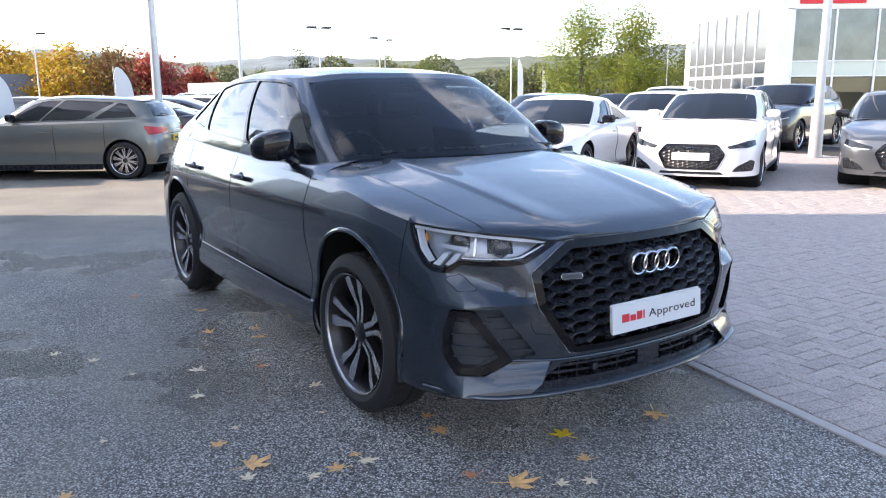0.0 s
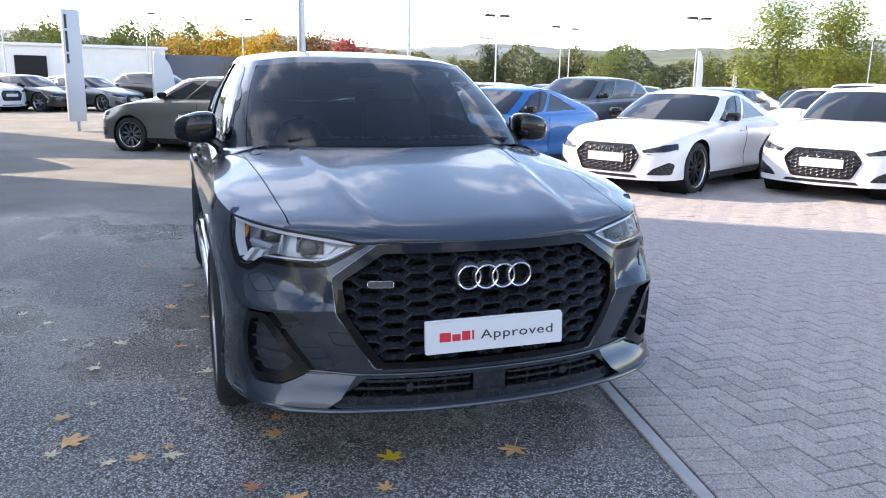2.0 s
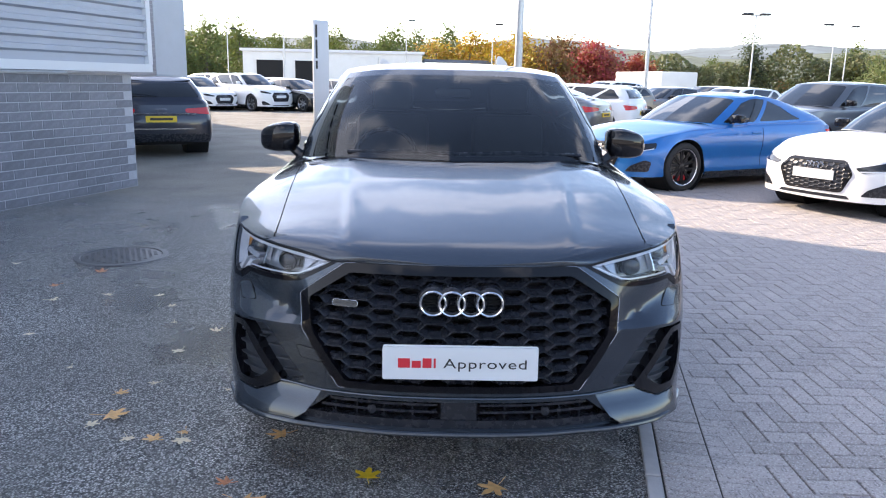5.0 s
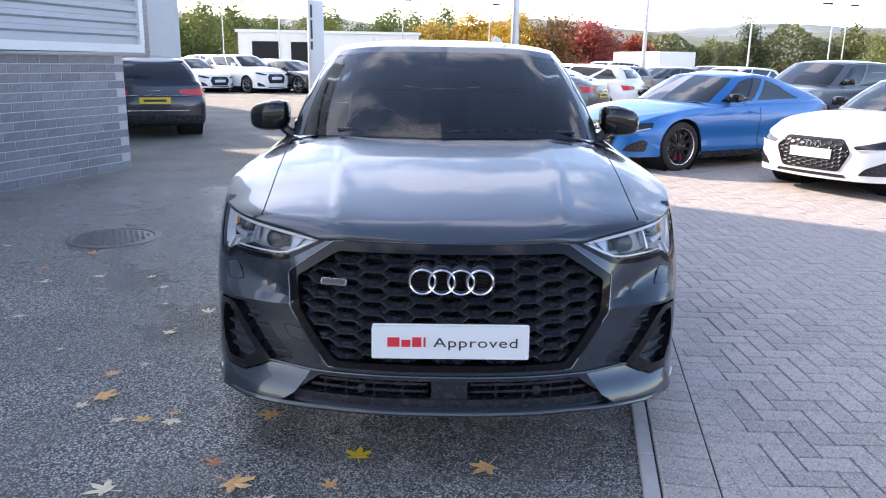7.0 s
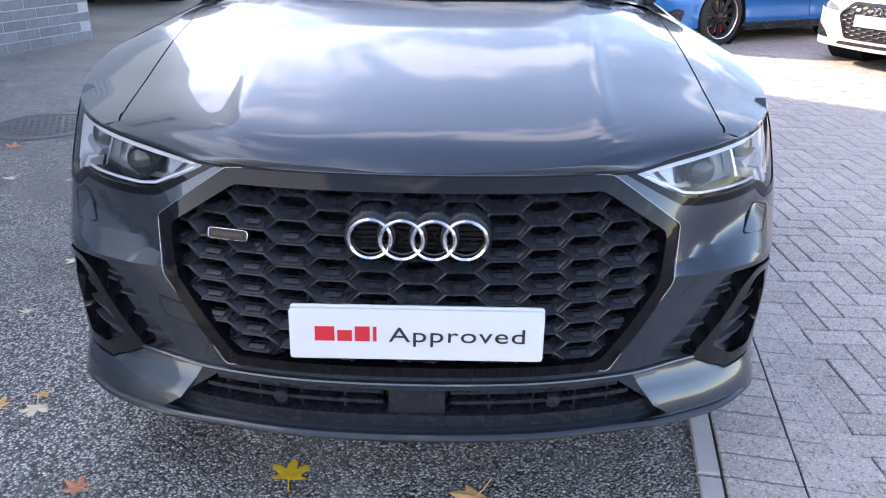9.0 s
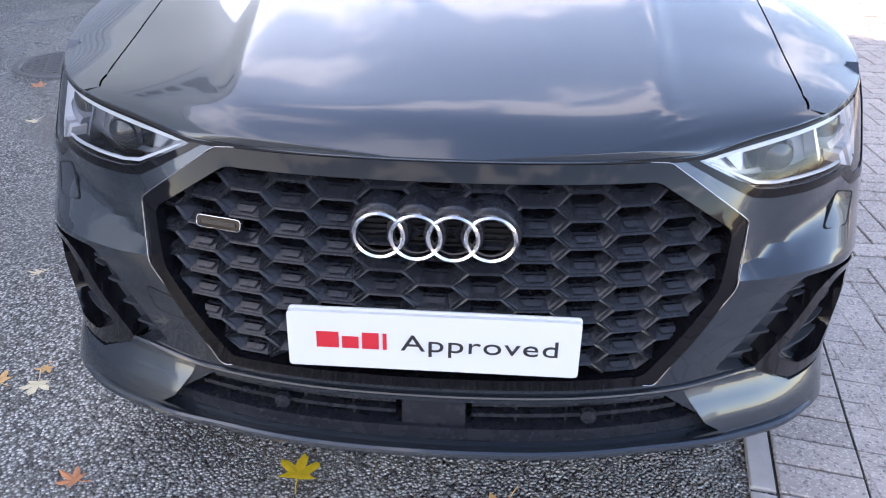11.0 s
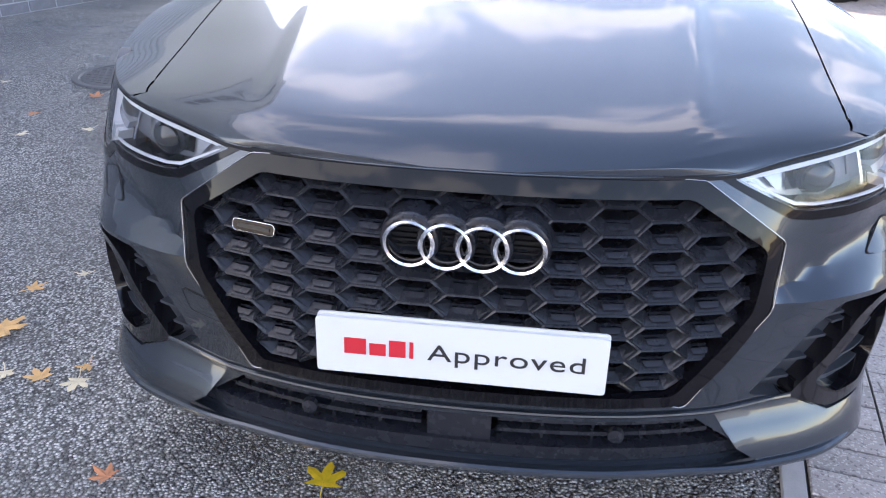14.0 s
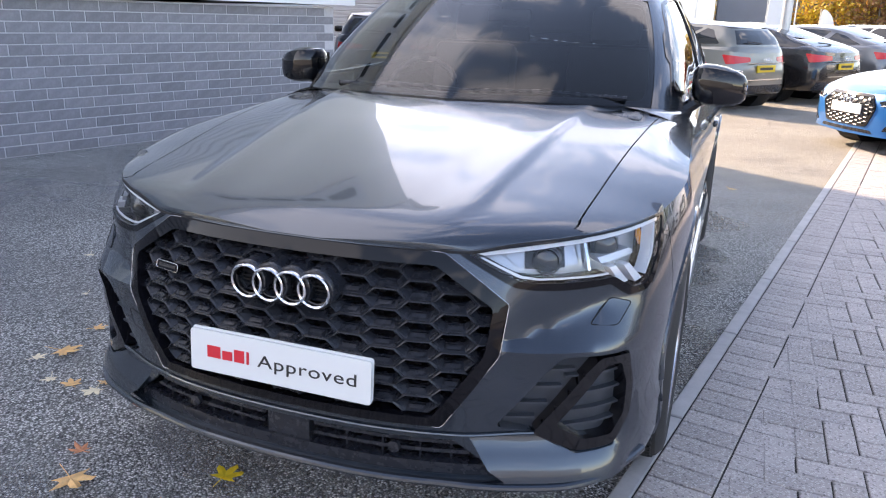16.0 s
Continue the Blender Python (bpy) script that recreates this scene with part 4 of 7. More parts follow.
part("badge_border", pipe(bmesh.new(), [F.wall(u, v, -0.003) for u, v in soft([(-0.446, 0.690), (-0.356, 0.690), (-0.356, 0.711), (-0.446, 0.711)], 0.008)], 0.0009, 5, True), M_ALU, badge)
part("badge_bar", patch(F.wall, [(-0.436, 0.697), (-0.366, 0.697), (-0.366, 0.704), (-0.436, 0.704)], 0.02, 0.02, depth=0.002, o=-0.0025), M_ALUDARK, badge)
# plate
pm = Matrix.Translation((0.0, -0.004, 0.5205)) @ Matrix.Rotation(radians(-4), 4, "X")
plate = part("number_plate", slab(bmesh.new(), soft([(-0.26, -0.0555), (0.26, -0.0555), (0.26, 0.0555), (-0.26, 0.0555)], 0.008), 0, 0.008, pm @ Matrix.Rotation(math.pi / 2, 4, "X")), M_PLATE, gr, "white show plate with red and black print")
pm2 = pm @ Matrix.Translation((0.001, 0.006, 0.005))
part("rear_plate", slab(bmesh.new(), soft([(-0.26, -0.0555), (0.26, -0.0555), (0.26, 0.0555), (-0.26, 0.0555)], 0.008), 0, 0.004, pm2 @ Matrix.Rotation(math.pi / 2, 4, "X")), M_PLATE, gr)
part("plate_holder", boxes(((0, 0.012, 0.0), (0.46, 0.02, 0.085), pm)), M_DARK, gr)
pt = pm @ Matrix.Translation((0, -0.0085, 0)) @ Matrix.Rotation(math.pi / 2, 4, "X")
text_mesh("Approved", 0.046, pt @ Matrix.Translation((-0.057, -0.015, 0)) @ Matrix.Diagonal((1.42, 1.0, 1.0, 1.0)), M_INK, "plate_word", plate, 1.08)
for u0, u1, v1 in ((-0.208, -0.168, 0.032), (-0.162, -0.132, 0.024), (-0.126, -0.096, 0.033), (-0.089, -0.082, 0.033)):
    bm = bmesh.new()
    slab(bm, [(u0, -0.015), (u1, -0.015), (u1, v1 - 0.015), (u0, v1 - 0.015)], 0, 0.001, pt)
    part("plate_red_bar", bm, M_REDINK, plate)

# lower intake: slats, middle box, lip
lo = new("lower_intake")
lo.parent = hero
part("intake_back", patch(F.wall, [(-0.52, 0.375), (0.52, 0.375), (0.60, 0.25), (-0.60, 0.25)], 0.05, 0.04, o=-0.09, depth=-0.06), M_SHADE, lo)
for zz, hw in ((0.352, 0.46), (0.326, 0.49)):
    for sg in (-1, 1):
        part("intake_slat", patch(F.wall, [(sg * 0.075, zz - 0.004), (sg * 0.075, zz + 0.004), (sg * hw, zz + 0.006), (sg * hw, zz - 0.004)], 0.04, 0.02, depth=0.05, o=-0.018), M_DARK, lo)
for sg in (-1, 1):
    for u in (0.16, 0.26, 0.36, 0.44):
        part("intake_rib", patch(F.wall, [(sg * u, 0.30), (sg * (u + 0.005), 0.30), (sg * (u + 0.005), 0.365), (sg * u, 0.365)], 0.01, 0.03, depth=0.03, o=-0.03), M_DARK, lo)
part("radar_box", patch(F.wall, [(-0.062, 0.298), (0.062, 0.298), (0.062, 0.368), (-0.062, 0.368)], 0.03, 0.03, depth=0.05, o=-0.014), M_DARK, lo)
part("intake_floor", patch(F.wall, [(-0.57, 0.272), (0.57, 0.272), (0.54, 0.302), (-0.54, 0.302)], 0.04, 0.02, depth=0.06, o=-0.004), M_DARK, lo)
part("front_lip", patch(F.wall, [(-0.64, 0.248), (0.64, 0.248), (0.60, 0.268), (-0.60, 0.268)], 0.03, 0.008, depth=0.07, o=0.020), M_GREY, hero)
part("lip_edge", pipe(bmesh.new(), [F.wall(u, 0.262 + 0.012 * smooth(0.62, 1.0, abs(u)), 0.023 + 0.014 * smooth(0.4, 0.6, abs(u)) - 0.034 * smooth(0.70, 0.96, abs(u))) for u in np.linspace(-1.0, 1.0, 80)], 0.010, 10), M_GREY, hero)

# roof and glass
bm = patch(F.cap, [(-1, 1.885), (1, 1.885), (1, 4.12), (-1, 4.12)], 0.05, 0.06)
patch(F.house, [(-2.2, 0.93), (2.2, 0.93), (2.2, 1.0), (-2.2, 1.0)], 0.1, 0.04, bm=bm)
part("roof", bm, M_GREY, hero)
SCREEN = [(-2.12, 0.0), (2.12, 0.0), (2.12, 0.90), (1.9, 0.935), (-1.9, 0.935), (-2.12, 0.90)]
ws = part("windscreen", patch(F.house, soft(SCREEN, 0.1), 0.12, 0.06, o=0.001), M_GLASS, hero)
part("screen_border", patch(F.house, [(-2.16, -0.03), (2.16, -0.03), (2.16, 0.95), (-2.16, 0.95)], 0.12, 0.06, holes=[soft([(-2.02, 0.05), (2.02, 0.05), (2.02, 0.89), (-2.02, 0.89)], 0.15)], o=-0.004), M_BLACK, hero)
part("rear_screen", patch(F.house, [(8.2, 0.0), (10, 0.0), (10, 1.0), (8.2, 1.0)], 0.2, 0.2), M_TINT, hero)
part("rear_screen", patch(F.house, [(-8.2, 0.0), (-10, 0.0), (-10, 1.0), (-8.2, 1.0)], 0.2, 0.2), M_TINT, hero)
for sg in (-1, 1):
    part("tailgate", patch(F.wall, [(sg * float(SU(4.28)), 0.3), (sg * float(SU(4.28)), 1.08), (sg * F.s[-1], 1.08), (sg * F.s[-1], 0.3)], 0.08, 0.06), M_GREY, hero)
part("tail_deck", boxes(((0, 4.22, 1.09), (1.3, 0.35, 0.03))), M_GREY, hero)
for a, b in (((-0.52, 1.30, 1.098), (0.05, 1.235, 1.100)), ((0.02, 1.22, 1.102), (0.62, 1.34, 1.096))):
    part("wiper", pipe(bmesh.new(), [a, tuple((Vector(a) + Vector(b)) / 2 + Vector((0, 0, 0.01))), b], 0.009, 6), M_DARK, hero)
mb = bmesh.new()
box(mb, (0, 1.92, 1.375), (0.20, 0.03, 0.055), None, 0.014)
part("inside_mirror", mb, M_BLACK, hero)
part("sensor_box", boxes(((0, 1.88, 1.45), (0.08, 0.09, 0.035)), bevel=0.015), M_BLACK, hero)

# cabin
cab = new("cabin")
cab.parent = hero
part("dashboard", boxes(((0, 1.42, 1.01), (1.40, 0.50, 0.09)), ((0, 1.62, 0.90), (1.36, 0.20, 0.25)), bevel=0.03), M_DARK, cab)
part("cabin_floor", boxes(((0, 2.6, 0.42), (1.5, 2.9, 0.05)), ((0, 4.0, 0.8), (1.4, 0.05, 0.5))), M_SHADE, cab)
for sx in (-0.37, 0.37):
    se = new("seat")
    se.parent = cab
    sb = bmesh.new()
    box(sb, (0, 0, 0.32), (0.46, 0.13, 0.62), Matrix.Translation((sx, 2.45, 0.62)) @ Matrix.Rotation(radians(-14), 4, "X"), 0.05)
    part("backrest", sb, M_SEAT, se)
    part("cushion", boxes(((sx, 2.2, 0.60), (0.5, 0.5, 0.14)), bevel=0.04), M_SEAT, se)
    hb = bmesh.new()
    box(hb, (0, 0, 0.74), (0.26, 0.10, 0.19), Matrix.Translation((sx, 2.45, 0.62)) @ Matrix.Rotation(radians(-14), 4, "X"), 0.04)
    part("headrest", hb, M_SEAT, se)
part("rear_bench", boxes(((0, 3.35, 0.95), (1.25, 0.16, 0.55)), ((-0.4, 3.38, 1.25), (0.24, 0.08, 0.14)), ((0.4, 3.38, 1.25), (0.24, 0.08, 0.14)), bevel=0.03), M_SEAT, cab)
sw = bmesh.new()
ring = [(0.17 * math.cos(a), 0.17 * math.sin(a), 0) for a in np.linspace(0, 2 * math.pi, 33)[:-1]]
mw = Matrix.Translation((-0.37, 1.80, 1.02)) @ Matrix.Rotation(radians(66), 4, "X")
pipe(sw, [mw @ Vector(p) for p in ring], 0.014, 8, True)
box(sw, (0, 0, -0.02), (0.13, 0.10, 0.04), mw, 0.015)
box(sw, (0, 0, -0.01), (0.32, 0.03, 0.015), mw)
part("steering_wheel", sw, M_DARK, cab)
part("headliner", patch(F.cap, [(-0.9, 2.0), (0.9, 2.0), (0.9, 3.9), (-0.9, 3.9)], 0.2, 0.3, o=-0.05), M_SEAT, cab)

# wheels and underside
for x, y in ((-0.79, FY), (0.79, FY), (-0.79, RY), (0.79, RY)):
    wheel(hero, x, y, WR, 0.245, 5)
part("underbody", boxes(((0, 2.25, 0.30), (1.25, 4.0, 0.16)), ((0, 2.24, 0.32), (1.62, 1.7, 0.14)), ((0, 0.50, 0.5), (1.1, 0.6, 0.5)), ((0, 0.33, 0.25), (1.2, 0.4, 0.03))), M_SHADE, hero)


# ---- other parked cars ----
def spec(L, W, H, nose=0.68, cowl=(1.05, 0.95), roof0=1.75, roof1=3.2, tail=(4.0, 1.05), belt=0.98, rear_z=0.95, roofw=0.70, tail_roof=None):
    """Numbers for Form from the main sizes of a car."""
    hw = W / 2
    plan = [(0, 0), (hw * 0.5, 0.035), (hw * 0.75, 0.10), (hw * 0.9, 0.23), (hw * 0.97, 0.44), (hw, 0.75), (hw * 0.995, L * 0.35), (hw * 0.995, L * 0.6), (hw, L - 0.75), (hw * 0.96, L - 0.32), (hw * 0.86, L - 0.1), (hw * 0.5, L - 0.02), (0, L)]
    cy, cz = cowl
    ty, tz = tail
    tr = tail_roof or (ty - 0.35, tz + 0.12)
    return dict(
        plan=plan,
        front=[(0.1, -0.08), (0.2, -0.01), (0.4, 0.0), (0.55, 0.0), (nose, -0.05), (nose + 0.15, -0.14), (1.3, -0.3)],
        side=[(0.15, -0.06), (0.28, -0.01), (0.45, -0.03), (0.62, -0.005), (0.74, 0.0), (belt - 0.1, -0.02), (belt + 0.05, -0.07), (1.3, -0.12)],
        rear=[(0.2, -0.05), (0.4, 0.0), (0.62, 0.0), (0.8, -0.04), (1.1, -0.1)],
        top=[(0, nose), (0.15, nose + 0.015), (0.5, nose + 0.11), (0.9, nose + 0.17), (cy + 0.25, belt - 0.07), (L * 0.55, belt - 0.05), (L - 0.8, rear_z - 0.03), (L - 0.2, rear_z - 0.05), (L, rear_z - 0.08)],
        bonnet=[(0.05, nose), (0.2, nose + 0.07), (0.6, nose + 0.17), (cy, cz), (cy + 0.6, cz)],
        belt=[(0, cy, cz), (hw * 0.48, cy + 0.07, cz), (hw * 0.76, cy + 0.2, cz - 0.01), (hw * 0.87, cy + 0.42, belt - 0.02), (hw * 0.9, cy + 0.85, belt - 0.02), (hw * 0.91, L * 0.5, belt - 0.01), (hw * 0.9, L * 0.62, belt), (hw * 0.86, ty - 0.45, belt + 0.02), (hw * 0.76, ty - 0.08, tz), (hw * 0.45, ty, tz), (0, ty + 0.02, tz)],
        roof_ring=[(0, roof0, H - 0.05), (hw * 0.4, roof0 + 0.04, H - 0.06), (hw * 0.62, roof0 + 0.12, H - 0.08), (hw * roofw, roof0 + 0.28, H - 0.075), (hw * roofw, roof0 + 0.5, H - 0.055), (hw * roofw, roof0 * 0.5 + roof1 * 0.5 + 0.1, H - 0.05), (hw * roofw * 0.97, roof1, H - 0.08), (hw * roofw * 0.92, roof1 * 0.5 + tr[0] * 0.5, H * 0.45 + tr[1] * 0.55 - 0.02), (hw * roofw * 0.85, tr[0] - 0.05, tr[1]), (hw * roofw * 0.5, tr[0], tr[1]), (0, tr[0] + 0.01, tr[1])],
        roof=[(roof0, H - 0.05), (roof0 + 0.4, H - 0.01), ((roof0 + roof1) / 2, H), (roof1, H - 0.03), (roof1 * 0.5 + tr[0] * 0.5, H * 0.45 + tr[1] * 0.55 + 0.02), (tr[0], tr[1])],
        cowl=cy + 0.45)


def other_car(label, sp, material, axle=(0.85, 3.4), wr=0.33, glass=M_FARGLASS, face=M_ALU, spokes=7, plate=M_PLATE, coupe=False, caliper=None, grille=((0.34, 0.62), (0.46, 0.47), (0.36, 0.27)), group="cars for sale", roof_mat=None):
    """A parked car: painted shell with wheel arches, glass, lamps, grille, plates, mirrors and wheels."""
    f = Form(**sp)
    L, hw = f.length, f.p[:, 0].max()
    car = thing("car", label, "car", group)
    sof = f.s_of_y
    for sg in (1, -1):
        def flank(y, z, o=0.0, sg=sg):
            return f.flank(y, z, o, sg)
        ar0, ar1 = arch(axle[0], wr, wr + 0.045, 196, -16, 16), arch(axle[1], wr, wr + 0.045, 196, -16, 16)
        topl = [(y, float(f.T(y))) for y in np.linspace(L - 0.02, 0.02, 26)]
        bm = bmesh.new()

        def wall(s, z, o=0.0, sg=sg):
            return f.wall(np.asarray(s) * sg, z, o)
        outline = [(0.0, 0.20), (float(sof(axle[0] - wr - 0.05)), 0.22)] + [(float(sof(y)), z) for y, z in ar0] + [(float(sof(y)), z) for y, z in ar1] + [(float(sof(axle[1] + wr + 0.05)), 0.25), (f.s[-1], 0.28)] + [(float(sof(y)), z) for y, z in [(L, float(f.T(L)))] + topl + [(0, float(f.T(0)))]]
        outline[-1] = (0.0, float(f.T(0)))
        outline[-len(topl) - 2] = (f.s[-1], float(f.T(L)))
        patch(wall, outline, 0.09, 0.07, bm=bm)
        patch(f.deck, [(0, f.edge[0, 1] + 0.002), (sg * 1.0, f.edge[0, 1] + 0.002), (sg * 1.0, f.more["cowl"] - 0.02), (0, f.more["cowl"] - 0.02)], 0.07, 0.08, bm=bm)

        def shoulder(k, v, o=0.0, sg=sg):
            h = f.house(np.asarray(k) * sg, np.zeros_like(np.asarray(k, float)))
            s8 = float(sof(f.house(np.array(8.0), np.array(0.0))[1]))
            sr = np.where(np.asarray(k) < 8, sof(h[..., 1]), s8 + (f.s[-1] - s8) * np.clip((np.asarray(k) - 8) / 2, 0, 1))
            w = f.wall(sg * sr, f.T(np.interp(sr, f.s, f.p[:, 1])))
            q = w + (h - w) * np.asarray(v)[..., None]
            q[..., 2] += 0.012 * np.sin(np.pi * np.asarray(v)) + o
            return q
        patch(shoulder, [(1.6, 0), (10, 0), (10, 1), (1.6, 1)], 0.25, 0.34, bm=bm)

        def hs(k, v, o=0.0, sg=sg):
            return f.house(np.asarray(k) * sg, np.asarray(v, float), o)
        if coupe:
            wins = [soft([(2.75, 0.07), (5.35, 0.07), (5.5, 0.90), (3.5, 0.92), (2.9, 0.80)], 0.08), soft([(5.55, 0.07), (6.75, 0.12), (6.3, 0.70), (5.68, 0.88)], 0.1)]
        else:
            wins = [soft([(2.75, 0.07), (4.6, 0.07), (4.55, 0.92), (3.5, 0.92), (2.9, 0.82)], 0.08), soft([(4.75, 0.07), (6.15, 0.07), (6.2, 0.9), (4.7, 0.92)], 0.08), soft([(6.35, 0.08), (7.3, 0.14), (6.9, 0.78), (6.4, 0.88)], 0.1)]
        rear_glass = [(8.15, 0.12), (10, 0.12), (10, 0.9), (8.2, 0.9)]
        screen = [(0, 0.0), (2.1, 0.02), (2.15, 0.90), (1.9, 0.95), (0, 0.95)]
        patch(hs, [(0, 0), (10, 0), (10, 1), (0, 1)], 0.25, 0.14, holes=[*wins, rear_glass, screen], bm=bm)
        top_skin = patch(f.cap, [(0, f.ring[0, 1] + 0.003), (sg, f.ring[0, 1] + 0.003), (sg, f.ring[-1, 1] - 0.003), (0, f.ring[-1, 1] - 0.003)], 0.12, 0.15, o=0.004 if roof_mat else 0.0, bm=None if roof_mat else bm)
        part("shell", bm, material, car)
        if roof_mat:
            part("roof", top_skin, roof_mat, car, "gloss black roof")
        for w in wins:
            part("side_window", patch(hs, w, 0.3, 0.2, o=-0.003), glass, car)
        part("windscreen", patch(hs, screen, 0.25, 0.2, o=-0.002), glass, car)
        part("rear_window", patch(hs, rear_glass, 0.3, 0.25, o=-0.002), glass, car)
        nz = float(f.T(0))
        hl = soft([(hw * 0.52, nz - 0.07), (hw * 0.88, nz + 0.005), (hw * 1.12, nz + 0.02), (hw * 1.08, nz - 0.06), (hw * 0.8, nz - 0.10), (hw * 0.6, nz - 0.12)], 0.03)
        hl = [(sg * a, b) for a, b in hl]
        part("headlight", patch(f.wall, hl, 0.05, 0.04, o=0.004, depth=0.012), M_FARGLASS, car, "dark glazed headlight")
        part("light_guide", patch(f.wall, [(sg * hw * 0.56, nz - 0.115), (sg * hw * 0.60, nz - 0.10), (sg * hw * 0.85, nz - 0.085), (sg * hw * 1.05, nz - 0.05), (sg * hw * 1.05, nz - 0.062), (sg * hw * 0.8, nz - 0.103)], 0.05, 0.04, o=0.008), M_DRL, car)
        vt = soft([(hw * 0.62, 0.28), (hw * 0.98, 0.29), (hw * 1.02, 0.42), (hw * 0.92, 0.45), (hw * 0.7, 0.36)], 0.03)
        part("side_vent", patch(f.wall, [(sg * a, b) for a, b in vt], 0.06, 0.05, o=0.004, depth=0.01), M_DARK, car)
        rz = float(f.T(L))
        s1 = f.s[-1]
        tl = soft([(s1 - hw * 1.15, rz - 0.02), (s1 - hw * 0.45, rz - 0.06), (s1 - hw * 0.45, rz - 0.13), (s1 - hw * 1.05, rz - 0.17)], 0.03)
        part("tail_light", patch(f.wall, [(sg * a, b) for a, b in tl], 0.06, 0.05, o=0.005, depth=0.012), M_RED, car, "red tail light")
        part("rear_diffuser", patch(f.wall, [(sg * (s1 - hw * 0.95), 0.28), (sg * s1, 0.28), (sg * s1, 0.42), (sg * (s1 - hw * 0.85), 0.42)], 0.1, 0.07, o=0.006, depth=0.01), M_DARK, car)
        part("sill", patch(flank, [(axle[0] + wr + 0.07, 0.17), (axle[0] + wr + 0.04, 0.27), (axle[1] - wr - 0.04, 0.27), (axle[1] - wr - 0.07, 0.17)], 0.15, 0.06, o=0.01, depth=0.03), M_DARK, car)
        b3 = f.house(np.array(3.0 * sg), np.array(0.1))
        mr = bmesh.new()
        box(mr, (b3[0] + sg * 0.13, b3[1] + 0.06, b3[2] + 0.05), (0.20, 0.11, 0.125), None, 0.04)
        box(mr, (b3[0] + sg * 0.02, b3[1] + 0.05, b3[2] - 0.01), (0.08, 0.05, 0.03))
        part("door_mirror", mr, M_BLACK if material is not M_WHITE or coupe else material, car)
        for y in ((axle[0] + axle[1]) / 2 + 0.12,) if coupe else ((axle[0] + axle[1]) / 2 - 0.02, axle[1] - 0.45):
            q = f.flank(y, 0.80, 0.012, sg)
            hb = bmesh.new()
            box(hb, q, (0.02, 0.19, 0.028), None, 0.008)
            part("door_handle", hb, material, car)
            gp = [f.flank(y + 0.15, z, 0.0015, sg) for z in np.linspace(0.32, float(f.T(y)) - 0.02, 9)]
            part("door_gap", pipe(bmesh.new(), gp, 0.004, 4), M_SHADE, car)
        for y in axle:
            m = Matrix.Translation((sg * (hw - 0.24), y, wr)) @ Matrix.Rotation(sg * math.pi / 2, 4, "Y")
            part("arch_liner", lathe(bmesh.new(), [(wr + 0.05, 0.20), (wr + 0.05, -0.2), (0.03, -0.2)], 28, m), M_SHADE, car)
            wheel(car, sg * (hw - 0.135), y, wr, 0.225, spokes, False, face, M_ALUDARK, 0.74, caliper)
    (a, za), (b, zb), (c, zc) = grille
    gp = soft([(-a, za), (a, za), (b, zb), (c, zc), (-c, zc), (-b, zb)], 0.04)
    gi = soft([(-a * 0.93, za - 0.03), (a * 0.93, za - 0.03), (b * 0.92, zb), (c * 0.92, zc + 0.03), (-c * 0.92, zc + 0.03), (-b * 0.92, zb)], 0.04)
    gr2 = part("grille", patch(f.wall, gp, 0.07, 0.06, holes=[gi], o=0.01, depth=0.03), M_BLACK, car)
    part("grille_back", patch(f.wall, gi, 0.08, 0.06, o=0.0022), M_SHADE, gr2)
    bm = bmesh.new()
    for r in range(-6, 7):
        for q in range(-7, 8):
            u, v = q * 0.066, 0.45 + (r + 0.5 * (q % 2)) * 0.046
            if inside((u, v), gi):
                prev = None
                for w2, h2, oo in ((0.090, 0.046, 0.012), (0.066, 0.030, 0.007), (0.062, 0.028, 0.004)):
                    hx = [(u + w2 / 2, v), (u + w2 * 0.27, v + h2 / 2), (u - w2 * 0.27, v + h2 / 2), (u - w2 / 2, v), (u - w2 * 0.27, v - h2 / 2), (u + w2 * 0.27, v - h2 / 2)]
                    cur = [bm.verts.new(f.wall(x, z, oo)) for x, z in hx]
                    if prev:
                        for k in range(6):
                            bm.faces.new((prev[k], prev[(k + 1) % 6], cur[(k + 1) % 6], cur[k]))
                    prev = cur
                bm.faces.new([bm.verts.new(f.wall(x, z, 0.0035)) for x, z in hx])
    part("grille_mesh", bm, M_DARK, gr2, flat=True)
    em = new("emblem")
    em.parent = gr2
    for i in range(4):
        q = f.wall((i - 1.5) * 0.055, za - 0.075, 0.014)
        part("ring", lathe(bmesh.new(), [(0.039, 0.0), (0.036, 0.006), (0.033, 0.0)], 20, Matrix.Translation(q) @ Matrix.Rotation(math.pi / 2, 4, "X")), M_CHROME, em)
    zp = zb - 0.035
    part("front_plate", patch(f.wall, [(-0.26, zp - 0.055), (0.26, zp - 0.055), (0.26, zp + 0.055), (-0.26, zp + 0.055)], 0.1, 0.06, o=0.022, depth=0.012), M_PLATE, car, "white plate")
    rz = float(f.T(L)) - 0.24

    def back(x, z, o=0.0):
        return np.stack([x, L + 0.012 + o + 0 * np.asarray(x), z], -1)
    rp = part("rear_plate", patch(back, [(-0.26, rz - 0.055), (0.26, rz - 0.055), (0.26, rz + 0.055), (-0.26, rz + 0.055)], 0.2, 0.1, o=0.004, depth=0.02), M_YPLATE, car, "yellow plate")
    part("plate_bar", patch(back, [(-0.19, rz - 0.02), (0.19, rz - 0.02), (0.19, rz + 0.02), (-0.19, rz + 0.02)], 0.2, 0.1, o=0.008, depth=0.003), M_INK, rp)
    zt = float(f.T(L)) - 0.10
